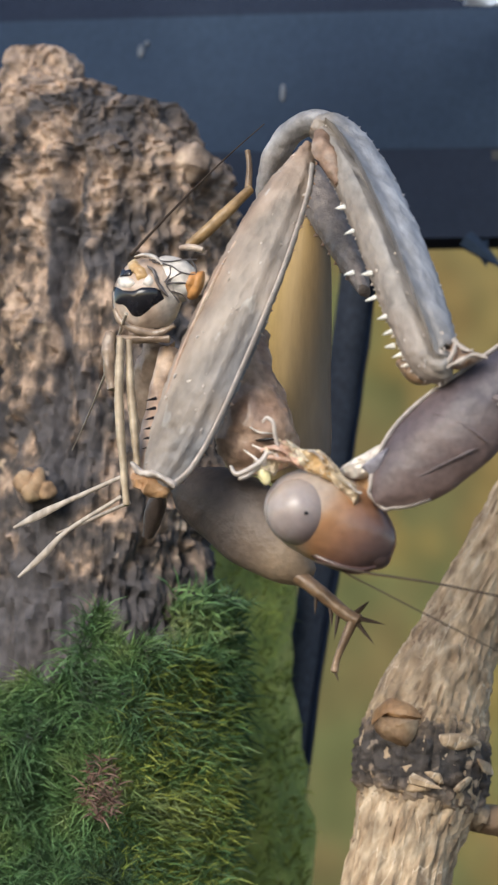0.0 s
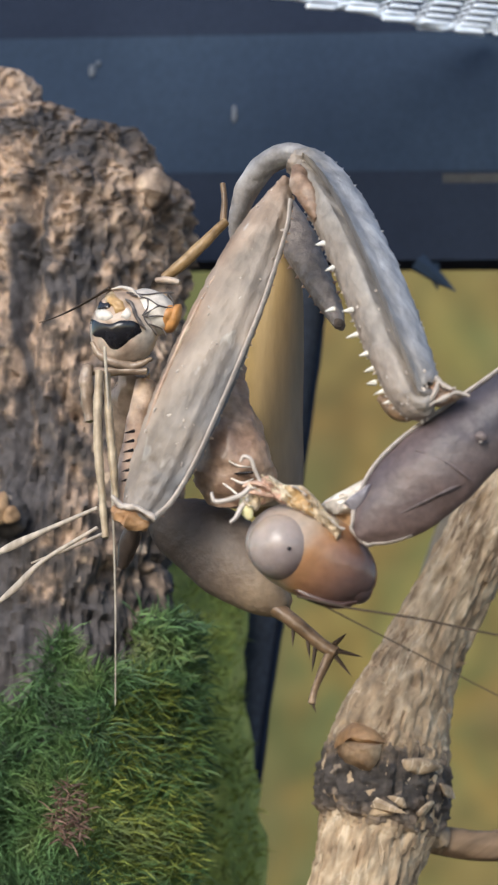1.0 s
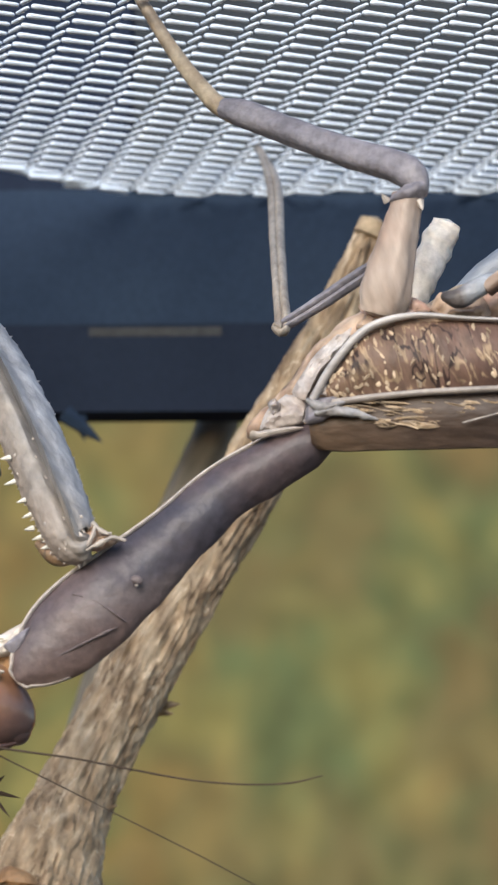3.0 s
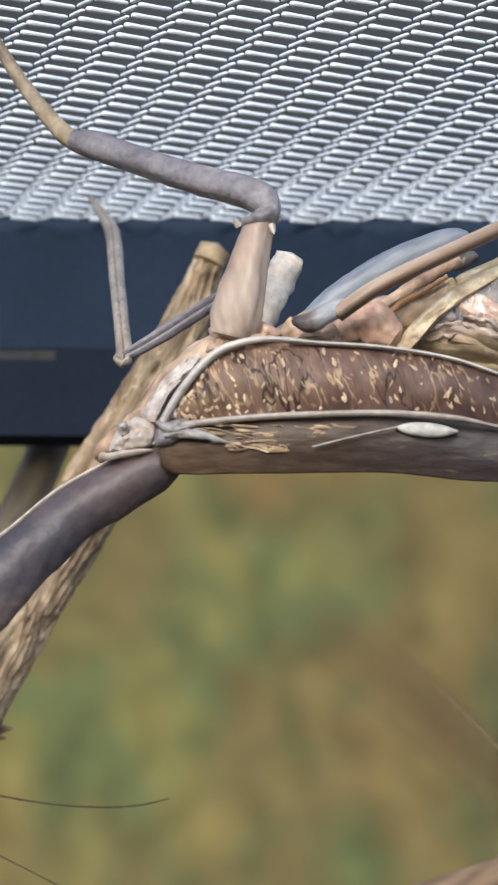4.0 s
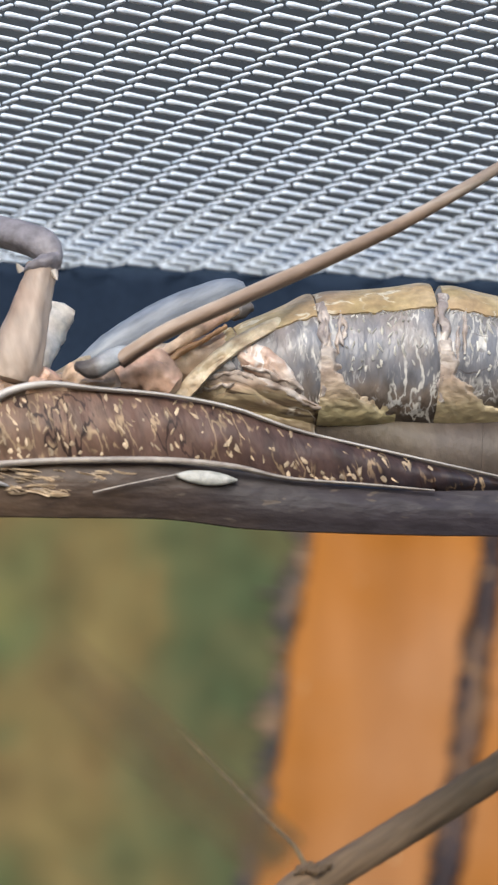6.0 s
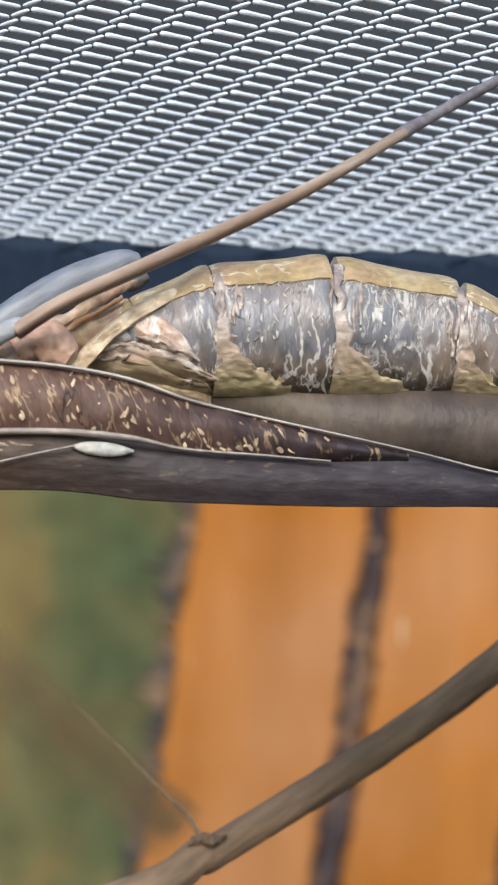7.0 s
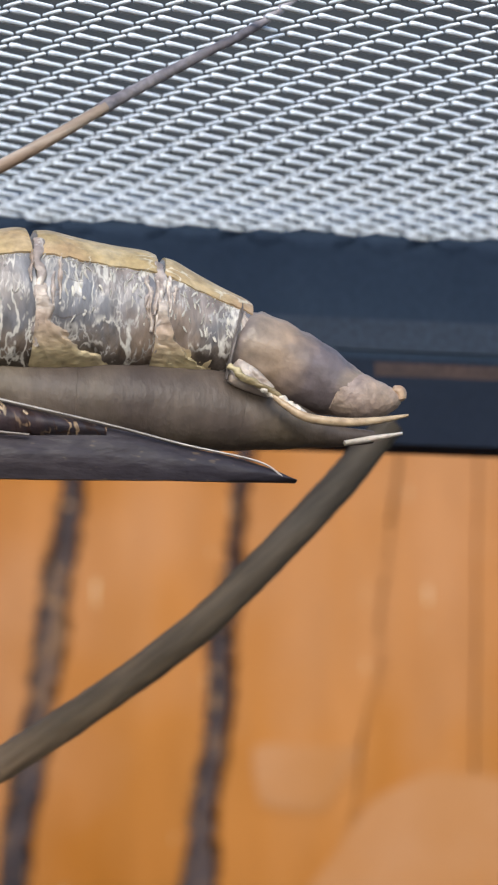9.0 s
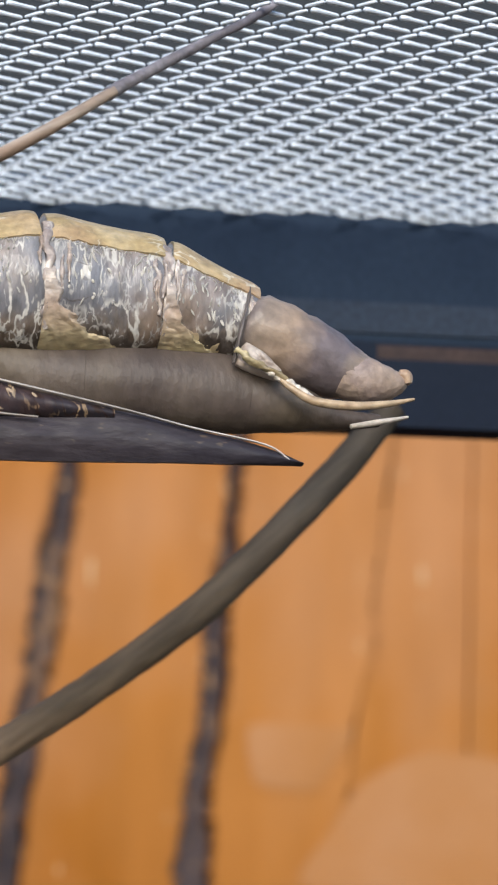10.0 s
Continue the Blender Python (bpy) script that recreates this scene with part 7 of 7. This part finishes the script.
def prey():
    ob = thing("grasshopper", PREY_AT, "brown grasshopper with a white and black face, held by the mantis", "grasshopper")

    def limb(name, st, mat, label="", **k):
        return part(name, sweep(st, **k), mat, ob, label)

    hd = part("head", egg((-39.45, 230.60, 45.74), 2.4, 2.3, 2.7, 10, 0.1, seg=36), M_PREYHEAD, ob, "cream and brown rounded head")
    c0, c1 = Vector((-39.45, 230.60, 45.74)), Vector((-37.81, 230.90, 46.89))

    def face(lift):
        return lambda x, z: min(c0.y - 2.3 * math.sqrt(max(0.04, 1 - ((x - c0.x) / 2.5) ** 2 - ((z - c0.z) / 2.8) ** 2)), c1.y - 1.6 * math.sqrt(max(0.02, 1 - ((x - c1.x) / 2.1) ** 2 - ((z - c1.z) / 1.65) ** 2))) - lift

    part("eye", plate(((-41.75, 229, 46.25), (-40.9, 229, 45.9), (-39.95, 229, 45.75), (-39.0, 229, 46.05), (-37.75, 229, 46.0), (-37.75, 229, 45.2), (-38.55, 229, 44.3), (-39.4, 229, 43.8), (-40.05, 229, 43.95), (-40.8, 229, 44.65), (-41.75, 229, 45.05)), face(0.08), 0.7, dome=0.12), M_BLACK, hd, "large angular black eye mask")
    part("eye", plate(((-41.06, 229, 47.53), (-40.61, 229, 47.21), (-40.01, 229, 47.29), (-40.07, 229, 46.74), (-40.71, 229, 46.63), (-41.15, 229, 46.83)), face(0.1), 0.6, dome=0.1), M_BLACK, hd, "small black patch")
    part("crown", plate(((-40.38, 229, 48.31), (-39.63, 229, 47.6), (-39.13, 229, 47.2), (-38.87, 229, 46.53), (-39.57, 229, 46.22), (-39.88, 229, 46.81), (-40.49, 229, 47.29), (-40.76, 229, 47.92)), face(0.1), 0.6, dome=0.12, rough=0.14), M_AMBER, hd, "amber crown")
    part("white_patch", plate(((-41.27, 229, 46.71), (-40.59, 229, 46.78), (-39.98, 229, 46.5), (-39.65, 229, 46.1), (-40.15, 229, 45.76), (-40.92, 229, 45.96)), face(0.1), 0.5, dome=0.1), M_WHITE, hd, "white patch beside the eye mask")
    part("lilac_patch", plate(((-38.88, 229, 46.88), (-38.46, 229, 46.4), (-38.68, 229, 45.86), (-39.33, 229, 46.1)), face(0.1), 0.5, dome=0.05), M_WHITE, hd)

    def stripe(name, pts, w, mat, label=""):
        f = face(0.12)
        rows = pts
        part(name, sweep([(p[0], f(p[0], p[2]), p[2], w * (0.5 if k in (0, len(rows) - 1) else 1), 0.22) for k, p in enumerate(rows)], sides=10, sub=5, lump=0.06, lump_size=0.5), mat, hd, label)

    stripe("brow", ((-40.3, 229.00, 48.35), (-39.5, 229.00, 48.45), (-38.7, 229.00, 48.1), (-38.1, 229.00, 47.6)), 0.14, M_WHITE, "white brow")
    stripe("band", ((-39.0, 229.00, 47.4), (-38.55, 229.00, 47.0), (-38.3, 229.00, 46.40), (-37.95, 229.00, 45.8), (-37.6, 229.00, 45.4)), 0.13, M_DARKJOINT, "dark cheek band")
    stripe("chin", ((-41.5, 229.00, 44.6), (-40.9, 229.00, 43.75), (-39.9, 229.00, 43.2), (-38.6, 229.00, 43.0), (-37.3, 229.00, 43.5)), 0.3, M_PREYBODY, "brown lower jaw")
    co = part("collar", egg(c1, 2.0, 1.7, 1.55, 20, 0.15), M_WHITE, ob, "white scaled collar with dark seams")
    for pts in (((-39.08, 229.00, 47.98), (-37.80, 229.00, 47.90), (-36.94, 229.00, 48.09), (-35.91, 229.00, 48.13)), ((-38.83, 229.00, 47.82), (-37.63, 229.00, 47.58), (-36.82, 229.00, 47.11), (-35.87, 229.00, 47.03)), ((-37.63, 229.00, 47.58), (-37.57, 229.00, 46.99), (-37.82, 229.00, 46.32)),
                ((-36.82, 229.00, 47.11), (-37.36, 229.00, 46.72), (-37.73, 229.00, 46.17), (-37.06, 229.00, 45.15)), ((-36.30, 229.00, 48.05), (-36.01, 229.00, 47.58), (-35.95, 229.00, 47.11)), ((-37.66, 229.00, 46.25), (-36.79, 229.00, 46.40), (-36.08, 229.00, 46.32)), ((-37.40, 229.00, 45.77), (-36.76, 229.00, 45.62), (-36.35, 229.00, 45.15))):
        f = face(0.08)
        part("seam", sweep([(p[0], f(p[0], p[2]), p[2], 0.055, 0.06) for p in pts], sides=8, sub=5), M_DARKJOINT, co, "dark seam")
    part("patch", plate(((-36.35, 229, 47.16), (-35.49, 229, 47.35), (-35.53, 229, 46.37), (-35.97, 229, 45.52), (-36.52, 229, 45.44), (-36.71, 229, 46.19)), face(0.1), 0.6, dome=0.15, rough=0.08), M_ORANGE, co, "orange patch")
    limb("mouth", [(-41.61, 230.60, 42.69, 0.23, 0.40), (-39.70, 230.20, 42.68, 0.31, 0.50), (-37.81, 230.60, 42.74, 0.27, 0.50)], M_PREYBODY, "", lump=0.15)
    limb("chest", [(-39.31, 234.00, 43.38, 1.01, 1.40), (-40.01, 235.00, 41.16, 1.33, 1.70), (-40.03, 236.00, 38.13, 1.26, 1.60), (-39.58, 237.00, 35.89, 0.87, 1.20)], M_PREYBODY, "shaded brown chest", lump=0.4)
    limb("wing", [(-30.46, 240.00, 52.77, 1.04, 1.50), (-30.68, 240.00, 50.53, 1.92, 2.00), (-31.02, 240.00, 46.05, 2.48, 2.30), (-31.02, 240.00, 41.18, 2.56, 2.40), (-30.75, 240.00, 36.75, 2.48, 2.30), (-30.47, 240.00, 34.35, 2.00, 2.00)], M_PREYWING, "golden-brown folded wing", sides=26)
    limb("abdomen", [(-32.3, 232.00, 43.2, 1.0, 1.20), (-32.3, 231.00, 41.0, 1.6, 1.80), (-32.0, 230.50, 38.6, 2.35, 2.10), (-31.5, 230.00, 36.6, 2.6, 2.20), (-31.2, 230.20, 35.2, 2.75, 2.0), (-31.1, 230.80, 33.9, 2.2, 1.50)], M_PREYBELLY, "chewed brown abdomen", lump=0.3, lump_size=1.0, sides=36, sub=10)
    limb("wound", [(-30.8, 227.9, 35.28, 0.05, 0.20), (-30.3, 227.75, 35.3, 0.1, 0.25), (-29.7, 227.75, 35.34, 0.1, 0.25), (-29.2, 227.9, 35.36, 0.05, 0.2)], M_BLACK, "dark moist bite", lump=0.04)
    for st in ([(-31.2, 227.6, 36.1, 0.05, 0.1), (-30.5, 227.5, 35.75, 0.1, 0.14), (-29.7, 227.6, 35.7, 0.05, 0.1)], [(-31.0, 227.6, 34.9, 0.05, 0.1), (-30.2, 227.5, 34.6, 0.1, 0.14), (-29.5, 227.6, 34.9, 0.05, 0.1)], [(-31.6, 227.7, 34.6, 0.06, 0.1), (-30.9, 227.6, 34.1, 0.1, 0.14), (-30.2, 227.6, 33.5, 0.05, 0.1)]):
        limb("torn_skin", st, M_PALE, "whitish torn skin", lump=0.06, sides=10)
    limb("hind_thigh", [(-37.60, 234.00, 33.67, 0.86, 1.10), (-35.98, 233.50, 32.46, 2.10, 1.60), (-33.70, 233.00, 31.35, 2.7, 2.00), (-31.5, 232.50, 29.75, 2.8, 2.10), (-29.3, 232.00, 27.75, 1.85, 1.70), (-27.90, 232.00, 26.60, 0.85, 1.00)], M_PREYTHIGH, "smooth taupe hind thigh", sides=26)
    sh = limb("hind_shin", [(-28.37, 231.50, 26.54, 0.54, 0.60), (-26.87, 231.00, 25.50, 0.50, 0.50), (-25.09, 231.00, 24.12, 0.46, 0.45), (-24.11, 231.00, 23.56, 0.46, 0.45)], M_FOOT, "spiny shin", lump=0.05)
    for a, b in ((((-27.06, 231.00, 25.42)), ((-27.00, 230.60, 23.86))), (((-26.07, 231.00, 24.67)), ((-25.82, 230.60, 23.05))), (((-25.48, 231.00, 24.11)), ((-25.64, 230.60, 22.18))), (((-24.24, 231.00, 24.13)), ((-23.31, 230.60, 24.89))),
                 (((-24.12, 231.00, 23.75)), ((-22.15, 230.60, 23.28))), (((-24.30, 231.00, 23.56)), ((-22.87, 230.60, 21.91)))):
        part("spur", cone(a, b, 0.2), M_HAIR, sh, "dark spur")
    limb("hind_foot", [(-24.39, 231.00, 23.75, 0.39, 0.40), (-24.96, 231.00, 22.41, 0.31, 0.35), (-25.46, 231.00, 21.09, 0.23, 0.30), (-25.66, 231.00, 20.14, 0.27, 0.30)], M_FOOT, "", sides=10)
    for b in ((-25.90, 230.80, 20.49), (-25.29, 230.80, 19.45)):
        part("claw", cone((-25.62, 231.00, 20.21), b, 0.12), M_HAIR, ob)
    limb("fore_leg", [(-37.33, 233, 49.71, 0.3, 0.35), (-35.96, 233, 50.85, 0.4, 0.42), (-34.61, 233.4, 52.35, 0.36, 0.40), (-33.26, 234, 53.93, 0.3, 0.35)], M_GOLDLEG, "golden-brown raised leg", lump=0.06, ridges=3, ridge=0.08)
    limb("leg_base", [(-37.7, 232.4, 49.45, 0.18, 0.3), (-36.9, 232, 49.4, 0.26, 0.4), (-36.0, 232, 49.2, 0.2, 0.3)], M_PREYHEAD, "pale leg base", lump=0.08)
    limb("foot", [(-33.45, 234, 54.0, 0.27, 0.30), (-33.42, 234, 55.45, 0.22, 0.28), (-33.59, 234, 56.66, 0.2, 0.25)], M_FOOT, "", sides=10)
    for st in ([(-40.52, 228.00, 42.28, 0.34, 0.40), (-40.40, 227.60, 39.10, 0.38, 0.42), (-40.14, 227.40, 35.98, 0.34, 0.40), (-39.84, 227.40, 33.67, 0.30, 0.35), (-39.49, 227.40, 30.80, 0.27, 0.30)],
               [(-40.13, 228.60, 42.23, 0.30, 0.35), (-39.72, 228.20, 38.81, 0.34, 0.40), (-39.26, 228.00, 35.69, 0.34, 0.40), (-39.02, 228.00, 33.57, 0.23, 0.30)]):
        limb("middle_leg", [(*p[:3], p[3] * 0.85, p[4]) for p in st], M_STRAW, "straw-coloured folded leg", lump=0.05, sides=12)
    limb("leg_fold", [(-41.82, 230.00, 43.05, 0.31, 0.40), (-41.91, 230.00, 41.48, 0.46, 0.60), (-41.49, 230.00, 39.13, 0.31, 0.40)], M_PREYBODY, "", lump=0.2)
    for st in ([(-41.47, 233.00, 33.52, 0.16, 0.20), (-45.54, 234.00, 31.95, 0.23, 0.25), (-47.69, 234.50, 31.05, 0.35, 0.25), (-49.65, 235.00, 30.19, 0.12, 0.15)], [(-41.42, 233.00, 32.14, 0.16, 0.20), (-45.45, 234.00, 29.89, 0.20, 0.22), (-47.35, 234.50, 28.16, 0.31, 0.25), (-49.16, 235.00, 26.74, 0.12, 0.15)],
               [(-41.07, 234.00, 31.89, 0.16, 0.20), (-44.54, 235.00, 30.62, 0.16, 0.20), (-46.55, 235.00, 29.82, 0.08, 0.15)]):
        limb("wing_tip", [(*p[:3], p[3] * 0.85, p[4] * 0.6) for p in st], M_SHINPALE, "dry pale wing tip", sides=10)
    limb("dropped_leg", [(-39.15, 235.00, 32.82, 0.39, 0.50), (-39.76, 236.00, 31.57, 0.71, 0.70), (-40.49, 237.00, 29.91, 0.40, 0.50)], M_PREYTHIGH, "", lump=0.1)
    # feelers, built along their own -z from the root so that they can swing
    for name_, root, length, mat in (("antenna", (-40.20, 228.00, 43.99), 24.5, M_FEELER), ("antenna", (-40.05, 228.00, 48.06), 17.5, M_HAIR)):
        bm = bmesh.new()
        rr = [(0.5 * math.sin(f * 2.2), 0, -length * f, 0.12 * (1 - 0.7 * f), 0.12 * (1 - 0.7 * f)) for f in (0, 0.25, 0.5, 0.75, 1.0)]
        sweep(rr, sides=8, bm=bm)
        base = Vector(ORIGIN[ob.name])
        for v in bm.verts:
            v.co += base
        f = part(name_, bm, mat, ob, "thin swinging feeler")
        FEELERS.append((f, Vector(root) - base))
    return ob


ground()
backdrop()
tank()
lid()
planks()
rear_stick()
cork_stump()
moss()
branch()
mantis()
prey()


def motions():
    # swing of the two feelers: turn about the depth axis (0 hangs down, 180 stands up) and towards the viewer
    low, high = FEELERS
    # the mantis chews: its mouth feelers work to and fro
    for k, palp in enumerate(PALPS):
        loc = palp.location.copy()
        walk(palp, [(0.2 * n, pose(*loc, 0, 16 * math.sin(n * (1.7 + 0.4 * k)) + 6 * math.sin(n * 0.6 + k), 8 * math.cos(n * 1.3 + k))) for n in range(51)])
    # the body rolls a little while it hangs: the middle legs shift with it
    for leg, dx, roll in [(o, 0.0, -5.5) for o in NEAR_LEG] + [(o, -0.55, -4.5) for o in FAR_LEG]:
        walk(leg, [(t, pose(dx * f * MM, 0, 0, roll * f, 0, 0)) for t, f in ((0, 0), (2.2, 0), (3.5, 0), (4.0, 0.6), (4.5, 1), (5.2, 1), (10, 1))])
    rows = [(0, 60, 62), (0.15, 20, 20), (0.3, -5, 0), (0.5, 18, 10), (0.65, 40, 50), (0.8, 48, 55), (0.9, 20, 40), (1.0, -3, 0), (1.2, -4, 0), (1.5, 10, 5), (5, 0, 0), (10, 0, 0)]
    walk(low[0], [(t, pose(*(low[1] * MM), tilt, swing, 0)) for t, swing, tilt in rows])
    rows = [(0, 210, 40), (0.15, 150, 50), (0.3, 178, 0), (0.4, 164, 0), (0.5, 150, 20), (0.65, 100, 60), (0.8, 125, 50), (0.9, 172, 0), (1.0, 95, 60), (1.1, 176, 10), (1.2, 160, 20), (1.5, 150, 20), (5, 160, 20), (10, 160, 20)]
    walk(high[0], [(t, pose(*(high[1] * MM), tilt, swing, 0)) for t, swing, tilt in rows])


motions()
